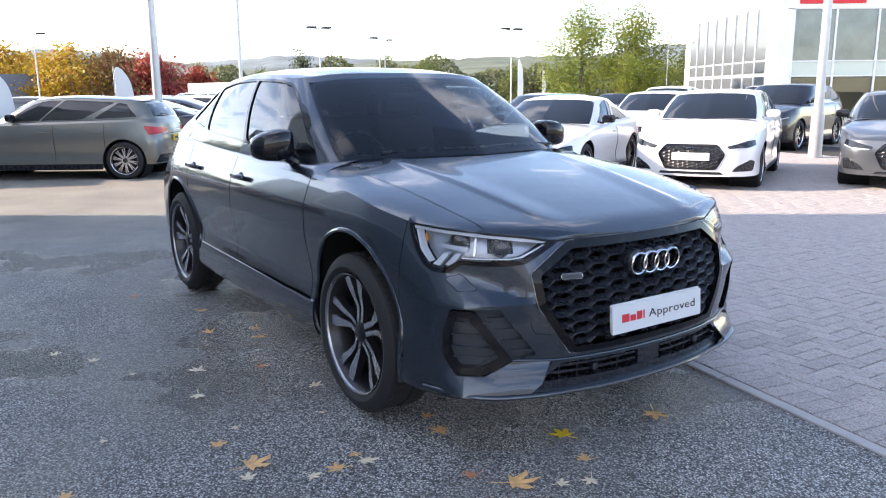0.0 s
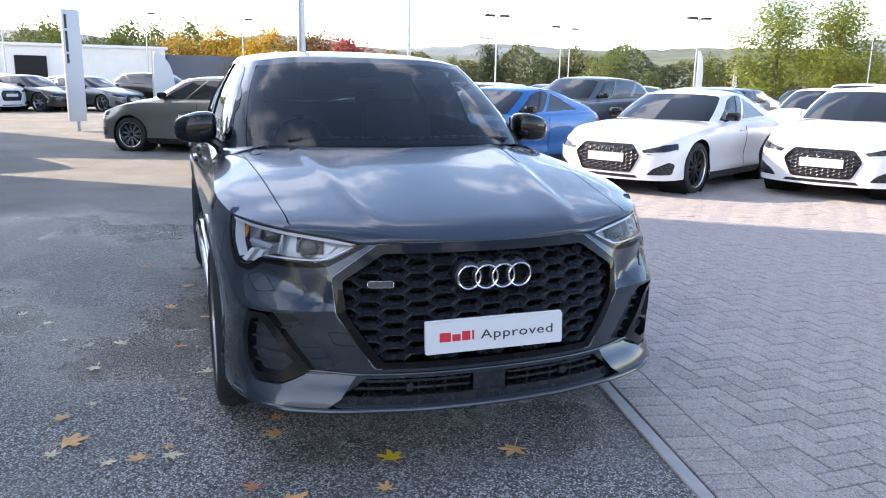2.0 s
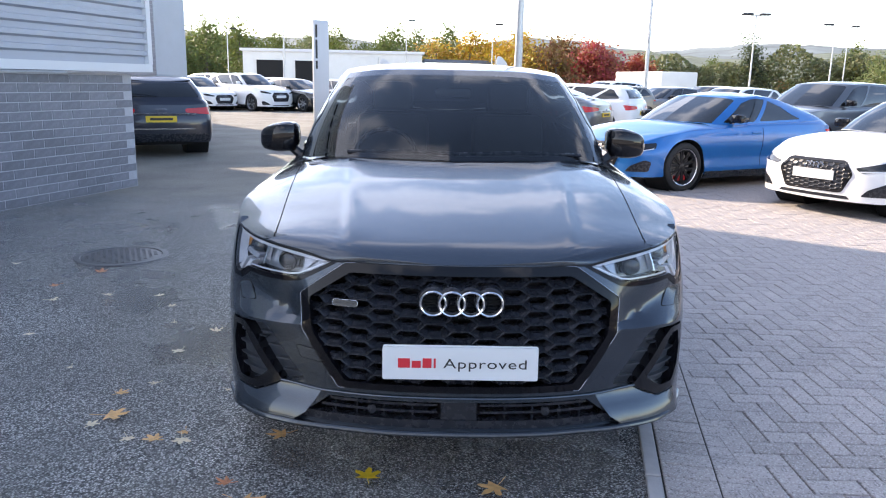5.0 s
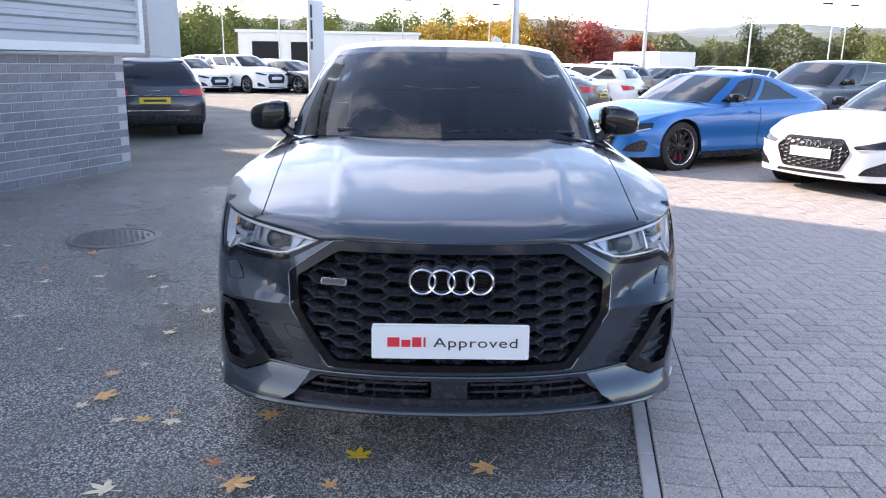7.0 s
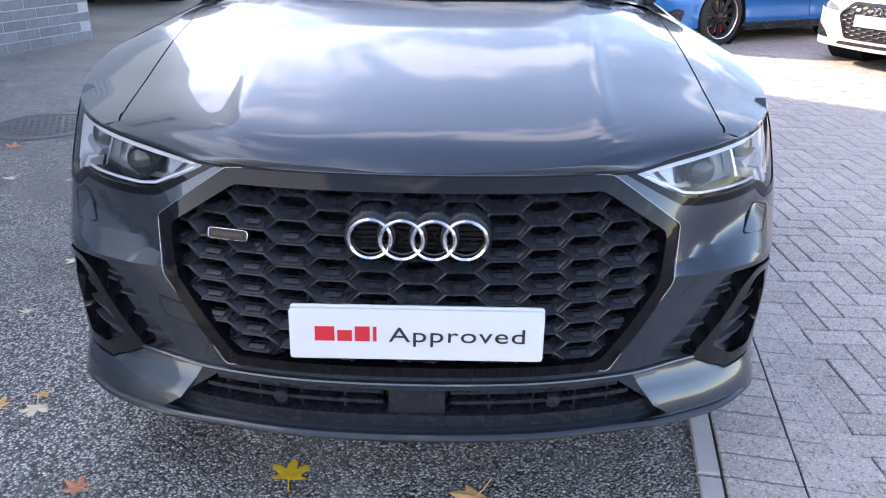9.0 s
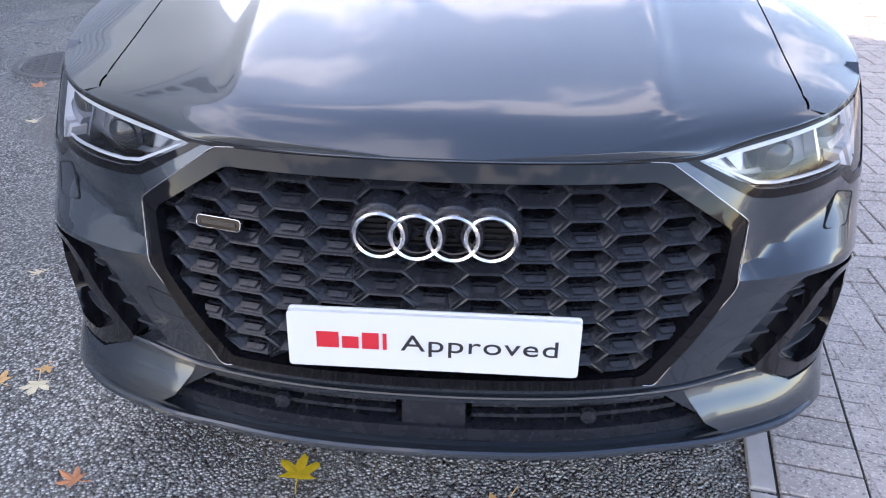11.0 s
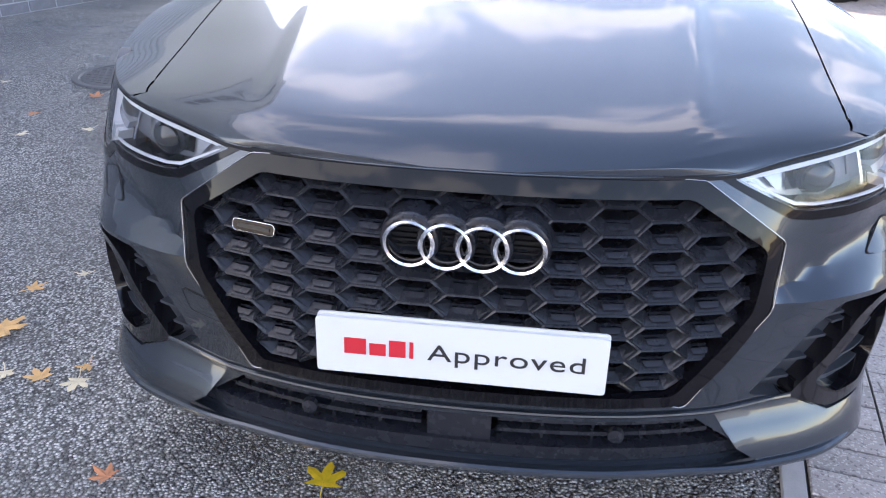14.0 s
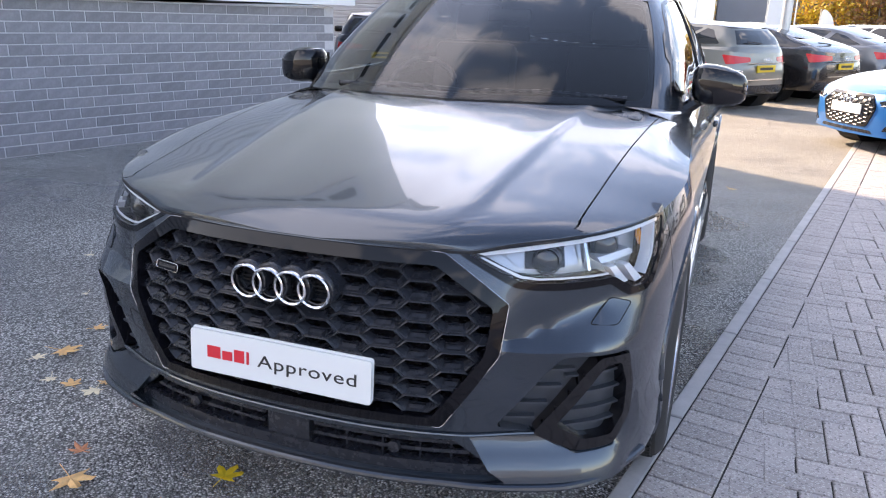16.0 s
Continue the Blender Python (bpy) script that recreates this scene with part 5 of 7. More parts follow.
    for i in range(4):
        part("rear_ring", lathe(bmesh.new(), [(0.036, 0.0), (0.033, 0.006), (0.030, 0.0)], 18, Matrix.Translation(((i - 1.5) * 0.05, L + 0.016, zt)) @ Matrix.Rotation(-math.pi / 2, 4, "X")), M_CHROME, car)
    part("rear_light_bar", patch(back, [(-hw * 0.62, zt - 0.045), (hw * 0.62, zt - 0.045), (hw * 0.62, zt - 0.055), (-hw * 0.62, zt - 0.055)], 0.3, 0.1, o=-0.004, depth=0.02), M_CHROME, car, "thin bright strip between tail lights")
    part("rear_bumper_line", patch(back, [(-hw * 0.6, 0.50), (hw * 0.6, 0.50), (hw * 0.6, 0.515), (-hw * 0.6, 0.515)], 0.3, 0.1, o=-0.006, depth=0.02), M_CHROME, car)
    wb = f.house(np.array(9.9), np.array(0.18))
    part("rear_wiper", pipe(bmesh.new(), [(wb[0], wb[1] + 0.025, wb[2]), (wb[0] + 0.2, wb[1] + 0.02, wb[2] + 0.02), (wb[0] + 0.4, wb[1] + 0.0, wb[2] + 0.03)], 0.012, 6), M_DARK, car)
    part("lower_intake", patch(f.wall, soft([(-hw * 0.5, 0.235), (hw * 0.5, 0.235), (hw * 0.46, 0.27), (-hw * 0.46, 0.27)], 0.01), 0.08, 0.04, o=0.004, depth=0.01), M_DARK, car)
    part("underbody", boxes(((0, L / 2, 0.32), (hw * 1.2, L - 0.5, 0.22)), ((0, L / 2, 0.5), (hw * 1.5, L * 0.4, 0.3))), M_SHADE, car)
    return car


def put(car, x, y, turn):
    car.matrix_basis = pose(x, y, 0, 0, 0, turn)


def at(x, y, turn):
    return pose(x, y, 0, 0, 0, turn)


S_HATCH = spec(4.34, 1.81, 1.44, 0.70, (1.08, 0.98), 1.80, 3.45, (4.18, 1.02), 0.98, 0.98, 0.70, (3.95, 1.32))
S_COUPE = spec(4.19, 1.83, 1.36, 0.66, (1.25, 0.93), 1.95, 2.85, (4.0, 0.97), 0.93, 0.93, 0.67, (3.72, 1.10))
S_SUV = spec(4.45, 1.85, 1.60, 0.85, (1.15, 1.10), 1.85, 3.5, (4.30, 1.15), 1.10, 1.10, 0.72, (4.1, 1.42))
S_ESTATE = spec(4.94, 1.90, 1.46, 0.70, (1.30, 0.99), 2.05, 4.1, (4.80, 1.02), 0.99, 1.0, 0.70, (4.5, 1.33))
S_SMALL = spec(4.03, 1.74, 1.42, 0.72, (1.0, 0.99), 1.70, 3.2, (3.9, 1.02), 0.99, 1.0, 0.71, (3.7, 1.30))
S_SALOON = spec(4.76, 1.85, 1.40, 0.68, (1.25, 0.96), 2.0, 3.35, (4.45, 1.03), 0.96, 1.0, 0.68, (4.1, 1.14))
GR_HI = ((0.36, 0.66), (0.47, 0.52), (0.36, 0.30))
GR_SUV = ((0.36, 0.80), (0.47, 0.66), (0.38, 0.42))

white_hatch = other_car("white hatchback with black honeycomb grille and blank plate", S_HATCH, M_WHITE, (0.86, 3.49), 0.32, grille=GR_HI)
put(white_hatch, 6.65, 5.10, -62)
white_coupe = other_car("white two-door coupe with black wheels and blank plate", S_COUPE, M_WHITE, (0.84, 3.35), 0.34, face=M_ALUDARK, coupe=True, spokes=10, grille=GR_HI)
put(white_coupe, 4.30, 6.35, -62)
blue_coupe = other_car("bright blue two-door coupe with black wheels", S_COUPE, M_BLUE, (0.84, 3.35), 0.34, face=M_ALUDARK, coupe=True, spokes=10, caliper=M_CALIPER, grille=GR_HI)
put(blue_coupe, 2.20, 8.45, -62)
grey_saloon = other_car("steel grey four-door saloon with silver wheels", S_SALOON, M_STEEL, (0.88, 3.70), 0.335, grille=GR_HI)
put(grey_saloon, 8.80, 3.10, -62)
dark_suv = other_car("black suv with silver wheels parked by a lamp post", S_SUV, M_CARBLACK, (0.9, 3.6), 0.36, caliper=M_CALIPER, grille=GR_SUV)
put(dark_suv, 13.9, 9.2, -78)
beige_hatch = other_car("grey beige small hatchback with silver alloy wheels", S_SMALL, M_SILVER, (0.80, 3.36), 0.32, spokes=10, roof_mat=M_CARBLACK)
put(beige_hatch, -2.02, 14.38, -122)
black_saloon = other_car("black coupe-like saloon seen from behind", S_SALOON, M_CARBLACK, (0.9, 3.75), 0.36)
put(black_saloon, -1.25, 16.8, -122)
estate = other_car("dark blue estate car parked beside the brick building", S_ESTATE, M_NAVY, (0.95, 3.87), 0.345, face=M_ALUDARK)
put(estate, -7.08, 15.61, 206)
second_suv = other_car("dark grey suv in the second row", S_SUV, M_STEEL, (0.9, 3.6), 0.36, grille=GR_SUV)
put(second_suv, 6.3, 13.0, -62)
white_suv = other_car("white compact suv in the far row", S_SUV, M_WHITE, (0.9, 3.6), 0.35, grille=GR_SUV)
put(white_suv, -6.7, 30.8, 52)
kinds = {"hatch": white_hatch, "suv": second_suv, "wsuv": white_suv, "small": beige_hatch, "black": black_saloon, "grey": grey_saloon, "bsuv": dark_suv, "navy": estate}
rows = [
    ("hatch", -9.0, 30.4, 52), ("black", -4.6, 31.2, 50), ("navy", -1.0, 35.0, 225), ("grey", -2.4, 31.5, 50), ("bsuv", 0.3, 32.5, 50), ("hatch", -11.4, 30.0, 52), ("wsuv", -13.8, 29.5, 52),
    ("wsuv", -9.5, 36.5, 52), ("hatch", -12.0, 36.0, 52), ("hatch", -6.5, 37.0, 52), ("grey", -3.6, 38.0, 50),
    ("small", 4.4, 25.0, -60), ("grey", 6.8, 26.5, -60), ("hatch", 8.3, 23.3, -60), ("black", 10.4, 21.8, -60), ("small", 12.2, 20.0, -60), ("navy", 2.4, 27.5, -60),
    ("hatch", 10.6, 9.8, -62), ("black", 8.6, 11.8, -62), ("grey", 12.6, 15.5, -62), ("wsuv", 15.5, 13.5, -62), ("bsuv", 17.8, 11.5, -62), ("small", 15.0, 24.0, -60), ("hatch", 17.6, 22.0, -60), ("black", 20.0, 20.0, -60), ("hatch", 22.4, 18.0, -60),
    ("grey", 0.2, 19.6, -122), ("hatch", 2.2, 22.0, -122), ("wsuv", 6.0, 33.0, -60), ("navy", 10.0, 31.0, -60), ("small", 14.0, 30.0, -60), ("hatch", 18.0, 28.5, -60),
]
for kind, x, y, turn in rows:
    copy_thing(kinds[kind], at(x, y, turn))


# ---- ground, paving, buildings ----
def asphalt_mat():
    m = bpy.data.materials.new("damp_asphalt")
    m.use_nodes = True
    n, l = m.node_tree.nodes, m.node_tree.links
    p = n["Principled BSDF"]
    co = n.new("ShaderNodeTexCoord")
    vo = n.new("ShaderNodeTexVoronoi")
    vo.inputs["Scale"].default_value = 125
    l.new(co.outputs["Object"], vo.inputs["Vector"])
    fine = n.new("ShaderNodeTexNoise")
    fine.inputs["Scale"].default_value = 240
    fine.inputs["Detail"].default_value = 3
    l.new(co.outputs["Object"], fine.inputs["Vector"])
    big = n.new("ShaderNodeTexNoise")
    big.inputs["Scale"].default_value = 0.9
    big.inputs["Detail"].default_value = 4
    big.inputs["Roughness"].default_value = 0.5
    l.new(co.outputs["Object"], big.inputs["Vector"])
    ramp = n.new("ShaderNodeValToRGB")
    ramp.color_ramp.elements[0].position, ramp.color_ramp.elements[0].color = 0.25, (0.026, 0.027, 0.030, 1)
    ramp.color_ramp.elements[1].position, ramp.color_ramp.elements[1].color = 0.84, (0.58, 0.58, 0.565, 1)
    e = ramp.color_ramp.elements.new(0.55)
    e.color = (0.33, 0.33, 0.325, 1)
    mixv = n.new("ShaderNodeMix")
    mixv.data_type = "FLOAT"
    mixv.inputs["Factor"].default_value = 0.25
    l.new(vo.outputs["Color"], mixv.inputs["A"])
    l.new(fine.outputs["Fac"], mixv.inputs["B"])
    l.new(mixv.outputs["Result"], ramp.inputs["Fac"])
    # rounded stones with dark gaps between them
    gap = n.new("ShaderNodeMapRange")
    gap.inputs["From Min"].default_value, gap.inputs["From Max"].default_value = 0.34, 0.62
    gap.inputs["To Min"].default_value, gap.inputs["To Max"].default_value = 1.0, 0.22
    l.new(vo.outputs["Distance"], gap.inputs["Value"])
    stones = n.new("ShaderNodeMix")
    stones.data_type, stones.blend_type = "RGBA", "MULTIPLY"
    stones.inputs["Factor"].default_value = 1.0
    l.new(ramp.outputs["Color"], stones.inputs["A"])
    l.new(gap.outputs["Result"], stones.inputs["B"])
    high = n.new("ShaderNodeMath")
    high.operation = "MULTIPLY_ADD"
    high.inputs[1].default_value = -1.1
    l.new(vo.outputs["Distance"], high.inputs[0])
    l.new(mixv.outputs["Result"], high.inputs[2])
    hsv = n.new("ShaderNodeHueSaturation")
    rng = n.new("ShaderNodeMapRange")
    rng.inputs["From Min"].default_value, rng.inputs["From Max"].default_value = 0.35, 0.65
    rng.inputs["To Min"].default_value, rng.inputs["To Max"].default_value = 0.80, 1.8
    # damp: broad wet patches, and drip stains under the car's nose
    damp = big.outputs["Fac"]
    warp = n.new("ShaderNodeTexNoise")
    warp.inputs["Scale"].default_value = 9
    warp.inputs["Detail"].default_value = 5
    l.new(co.outputs["Object"], warp.inputs["Vector"])
    for sx, sy, rad in ((-0.47, 0.27, 0.16), (-0.29, 0.19, 0.10), (0.36, 0.27, 0.24), (-0.62, 0.36, 0.14), (-0.9, 2.3, 0.4)):
        dist = n.new("ShaderNodeVectorMath")
        dist.operation = "DISTANCE"
        dist.inputs[1].default_value = (sx, sy, 0)
        l.new(co.outputs["Object"], dist.inputs[0])
        edge = n.new("ShaderNodeMath")
        edge.operation = "MULTIPLY_ADD"
        edge.inputs[1].default_value = rad * 1.1
        l.new(warp.outputs["Fac"], edge.inputs[0])
        l.new(dist.outputs["Value"], edge.inputs[2])
        msk = n.new("ShaderNodeMapRange")
        msk.inputs["From Min"].default_value, msk.inputs["From Max"].default_value = rad * 1.38, rad * 1.60
        msk.inputs["To Min"].default_value, msk.inputs["To Max"].default_value = 0.14, 0.0
        l.new(edge.outputs["Value"], msk.inputs["Value"])
        take = n.new("ShaderNodeMath")
        take.operation = "SUBTRACT"
        l.new(damp, take.inputs[0])
        l.new(msk.outputs["Result"], take.inputs[1])
        damp = take.outputs["Value"]
    l.new(damp, rng.inputs["Value"])
    l.new(rng.outputs["Result"], hsv.inputs["Value"])
    l.new(stones.outputs["Result"], hsv.inputs["Color"])
    wet = n.new("ShaderNodeMapRange")
    wet.inputs["From Min"].default_value, wet.inputs["From Max"].default_value = 0.43, 0.55
    wet.inputs["To Min"].default_value, wet.inputs["To Max"].default_value = 0.20, 0.6
    l.new(damp, wet.inputs["Value"])
    # the open yard: dry, with its sunlit pale warm tone put into the colour
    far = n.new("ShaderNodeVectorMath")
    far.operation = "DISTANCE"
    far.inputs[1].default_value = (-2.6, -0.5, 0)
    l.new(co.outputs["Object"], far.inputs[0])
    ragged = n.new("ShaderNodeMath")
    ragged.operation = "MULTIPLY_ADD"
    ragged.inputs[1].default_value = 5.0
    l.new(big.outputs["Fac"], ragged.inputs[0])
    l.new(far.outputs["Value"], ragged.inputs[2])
    dry_lit = n.new("ShaderNodeMapRange")
    dry_lit.inputs["From Min"].default_value, dry_lit.inputs["From Max"].default_value = 8.2, 10.5
    l.new(ragged.outputs["Value"], dry_lit.inputs["Value"])
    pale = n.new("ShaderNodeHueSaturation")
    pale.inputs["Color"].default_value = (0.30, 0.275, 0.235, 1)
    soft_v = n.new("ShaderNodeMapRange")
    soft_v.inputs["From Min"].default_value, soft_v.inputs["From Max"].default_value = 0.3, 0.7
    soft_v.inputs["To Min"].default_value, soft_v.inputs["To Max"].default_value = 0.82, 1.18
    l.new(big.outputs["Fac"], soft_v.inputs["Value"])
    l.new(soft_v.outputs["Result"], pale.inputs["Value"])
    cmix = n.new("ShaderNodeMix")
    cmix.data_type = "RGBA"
    l.new(dry_lit.outputs["Result"], cmix.inputs["Factor"])
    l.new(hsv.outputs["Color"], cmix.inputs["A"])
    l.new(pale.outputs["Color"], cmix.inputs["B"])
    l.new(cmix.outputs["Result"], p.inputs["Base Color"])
    rmix = n.new("ShaderNodeMix")
    rmix.data_type = "FLOAT"
    l.new(dry_lit.outputs["Result"], rmix.inputs["Factor"])
    l.new(wet.outputs["Result"], rmix.inputs["A"])
    rmix.inputs["B"].default_value = 0.85
    l.new(rmix.outputs["Result"], p.inputs["Roughness"])
    bp = n.new("ShaderNodeBump")
    bp.inputs["Strength"].default_value = 1.0
    bp.inputs["Distance"].default_value = 0.011
    l.new(high.outputs["Value"], bp.inputs["Height"])
    l.new(bp.outputs["Normal"], p.inputs["Normal"])
    # a thin film of water on the stones where it is damp
    film = n.new("ShaderNodeMapRange")
    film.inputs["From Min"].default_value, film.inputs["From Max"].default_value = 0.42, 0.58
    film.inputs["To Min"].default_value, film.inputs["To Max"].default_value = 1.0, 0.45
    l.new(damp, film.inputs["Value"])
    fdry = n.new("ShaderNodeMix")
    fdry.data_type = "FLOAT"
    l.new(dry_lit.outputs["Result"], fdry.inputs["Factor"])
    l.new(film.outputs["Result"], fdry.inputs["A"])
    fdry.inputs["B"].default_value = 0.0
    l.new(fdry.outputs["Result"], p.inputs["Coat Weight"])
    p.inputs["Specular IOR Level"].default_value = 0.8
    p.inputs["Coat Roughness"].default_value = 0.07
    p.inputs["Coat IOR"].default_value = 1.5
    l.new(bp.outputs["Normal"], p.inputs["Coat Normal"])
    return m


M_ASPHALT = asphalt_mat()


def block_mat():
    """Concrete paving: each block its own shade, pale flecks of aggregate, dark pits and a rough face."""
    m = mat("grey_paving_block", (0.37, 0.33, 0.315), 0.8, vary=0.16, scale=9, per_object=0.13)
    n, l = m.node_tree.nodes, m.node_tree.links
    p = n["Principled BSDF"]
    co = n.new("ShaderNodeTexCoord")
    hsv = [x for x in n if x.bl_idname == "ShaderNodeHueSaturation"][0]
    last = hsv.outputs["Color"]
    for sc, lo, hi, col, amount in ((210, 0.80, 0.86, (0.66, 0.64, 0.61, 1), 0.50), (150, 0.84, 0.90, (0.10, 0.09, 0.09, 1), 0.55)):
        v = n.new("ShaderNodeTexVoronoi")
        v.inputs["Scale"].default_value = sc
        l.new(co.outputs["Object"], v.inputs["Vector"])
        sep = n.new("ShaderNodeSeparateColor")
        l.new(v.outputs["Color"], sep.inputs["Color"])
        r = n.new("ShaderNodeMapRange")
        r.inputs["From Min"].default_value, r.inputs["From Max"].default_value, r.inputs["To Max"].default_value = lo, hi, amount
        l.new(sep.outputs["Red"], r.inputs["Value"])
        mx = n.new("ShaderNodeMix")
        mx.data_type = "RGBA"
        mx.inputs["B"].default_value = col
        l.new(r.outputs["Result"], mx.inputs["Factor"])
        l.new(last, mx.inputs["A"])
        last = mx.outputs["Result"]
    l.new(last, p.inputs["Base Color"])
    g = n.new("ShaderNodeTexNoise")
    g.inputs["Scale"].default_value, g.inputs["Detail"].default_value = 260, 4
    l.new(co.outputs["Object"], g.inputs["Vector"])
    b = n.new("ShaderNodeBump")
    b.inputs["Strength"].default_value, b.inputs["Distance"].default_value = 0.55, 0.006
    l.new(g.outputs["Fac"], b.inputs["Height"])
    l.new(b.outputs["Normal"], p.inputs["Normal"])
    return m


M_BLOCK = block_mat()
M_BLOCKFAR = mat("grey_paving", (0.25, 0.235, 0.23), 0.8, vary=0.15, scale=3)
M_SAND = mat("dark_joint_sand", (0.035, 0.033, 0.03), 0.95, vary=0.2, scale=50)
M_KERB = mat("concrete_edging", (0.42, 0.40, 0.39), 0.8, vary=0.15, scale=8, bump=0.2, bump_scale=120)
M_BRICK = mat("blue_grey_brick", (0.215, 0.215, 0.24), 0.7, vary=0.18, scale=20, bump=0.2, bump_scale=90, per_object=0.14)
M_MORTAR = mat("pale_mortar", (0.46, 0.46, 0.49), 0.9, vary=0.1, scale=30)
M_CLAD = mat("pale_metal_cladding", (0.43, 0.46, 0.52), 0.42, 0.2, vary=0.04, scale=2)
M_TRIM = mat("white_metal_trim", (0.72, 0.73, 0.75), 0.4)
M_UPGLASS = mat("grey_green_upper_glass", (0.10, 0.13, 0.125), 0.04, coat=1.0, vary=0.5, scale=0.5)
M_WALLW = mat("white_render", (0.74, 0.74, 0.72), 0.7, vary=0.05, scale=1)
M_POST = mat("galvanised_post", (0.50, 0.51, 0.52), 0.45, 0.6, vary=0.1, scale=6)
M_FLAG = mat("white_flag_cloth", (0.75, 0.75, 0.76), 0.8)
M_SIGN = mat("pale_grey_sign", (0.60, 0.62, 0.66), 0.45)
M_IRON = mat("worn_cast_iron", (0.15, 0.15, 0.155), 0.5, 0.4, vary=0.2, scale=30)

g = bmesh.new()
bmesh.ops.create_grid(g, x_segments=60, y_segments=60, size=3000)
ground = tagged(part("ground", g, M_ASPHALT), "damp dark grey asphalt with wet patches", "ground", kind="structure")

# kerb line and block paving to the right of it
K0, KD = Vector((0.661, -0.09)), Vector((0.195, 1.0)).normalized()
KN = Vector((KD.y, -KD.x))


def kerb_pt(along, out):
    q = K0 + KD * along + KN * out
    return (q.x, q.y)


kerb = thing("kerb", "pale concrete edging stones beside block paving", "kerb", kind="structure")
for i in range(-7, 18):
    bm = bmesh.new()
    a0 = i * 0.92 + 0.30
    slab(bm, [kerb_pt(a0 + 0.004, 0.0), kerb_pt(a0 + 0.912, 0.0), kerb_pt(a0 + 0.912, 0.058), kerb_pt(a0 + 0.004, 0.058)], -0.05, 0.010)
    bmesh.ops.bevel(bm, geom=[e for e in bm.edges if all(v.co.z > 0 for v in e.verts)], offset=0.004, segments=1, affect="EDGES")
    part("edging_stone", bm, M_KERB, kerb)
bm = bmesh.new()
slab(bm, [kerb_pt(-6, 0.058), kerb_pt(16.0, 0.058), kerb_pt(16.0, 14.0), kerb_pt(-6, 14.0)], -0.01, 0.003)
paving = tagged(part("pavement", bm, M_SAND), "grey herringbone block paving with dark joints", "pavement", kind="structure")


def block(w, d):
    """One paving block with a chamfer, its lower corner at the origin."""
    bm = bmesh.new()
    c, h = 0.0045, 0.012
    lo = [bm.verts.new(p) for p in ((0.003, 0.003, 0), (w - 0.003, 0.003, 0), (w - 0.003, d - 0.003, 0), (0.003, d - 0.003, 0))]
    mi = [bm.verts.new((v.co.x, v.co.y, h - 0.003)) for v in lo]
    hi = [bm.verts.new((min(max(v.co.x, c + 0.002), w - c - 0.002), min(max(v.co.y, c + 0.002), d - c - 0.002), h)) for v in lo]
    for a, b in ((lo, mi), (mi, hi)):
        for k in range(4):
            bm.faces.new((a[k], a[(k + 1) % 4], b[(k + 1) % 4], b[k]))
    bm.faces.new(hi)
    me = bpy.data.meshes.new("block")
    bm.to_mesh(me)
    bm.free()
    me.materials.append(M_BLOCK)
    return me


ME_H, ME_V, ME_S = block(0.2, 0.1), block(0.1, 0.2), block(0.2, 0.1)
far_v, far_f = [], []


def lay(me, m, near):
    if near:
        ob = new("block", me)
        ob.parent = paving
        ob.matrix_basis = m
    else:
        k = len(far_v)
        far_v.extend([m @ v.co for v in me.vertices])
        far_f.extend([[k + i for i in f.vertices] for f in me.polygons])


rnd = random.Random(4)
kang = math.atan2(KN.y, KN.x)
count = 0
for i in range(-60, 160):
    x, y = kerb_pt(i * 0.1, 0.062)
    near = 0 <= i < 40
    lay(ME_S, Matrix.Translation((x, y, rnd.uniform(-0.001, 0.0015))) @ Matrix.Rotation(kang, 4, "Z"), near)
hang = radians(-1.0)
HM = Matrix.Rotation(hang, 4, "Z")
for cy in range(-85, 150):
    for cx in range(-12, 140):
        d = (cx - cy) % 4
        if d not in (0, 3):
            continue
        me, w, dd = (ME_H, 0.2, 0.1) if d == 0 else (ME_V, 0.1, 0.2)
        p = HM @ Vector((cx * 0.1, cy * 0.1, 0))
        ctr = HM @ Vector((cx * 0.1 + w / 2, cy * 0.1 + dd / 2, 0))
        out = (Vector((ctr.x, ctr.y)) - K0).dot(KN)
        al = (Vector((ctr.x, ctr.y)) - K0).dot(KD)
        if out < 0.325 or out > 11.5 or al > 15.9 or al < -5.9:
            continue
        near = out < 1.15 and -0.3 < al < 5.2 and count < 260
        count += near
        lay(me, Matrix.Translation((p.x, p.y, rnd.uniform(-0.0015, 0.0015))) @ HM @ pose(0, 0, 0, rnd.gauss(0, 0.35), rnd.gauss(0, 0.35)), near)
me = bpy.data.meshes.new("blocks")
me.from_pydata(far_v, [], far_f)
me.materials.append(M_BLOCK)
ob = tagged(new("blocks", me), kind="stuff")
ob.parent = paving
# cut blocks that fill the strip between the edge course and the herringbone
bm = bmesh.new()
a = -6.0
while a < 15.9:
    slab(bm, [kerb_pt(a + 0.002, 0.266), kerb_pt(a + 0.095, 0.266), kerb_pt(a + 0.095, 0.44), kerb_pt(a + 0.002, 0.44)], 0.0, 0.0085)
    a += 0.097
part("cut_blocks", bm, M_BLOCK, paving)

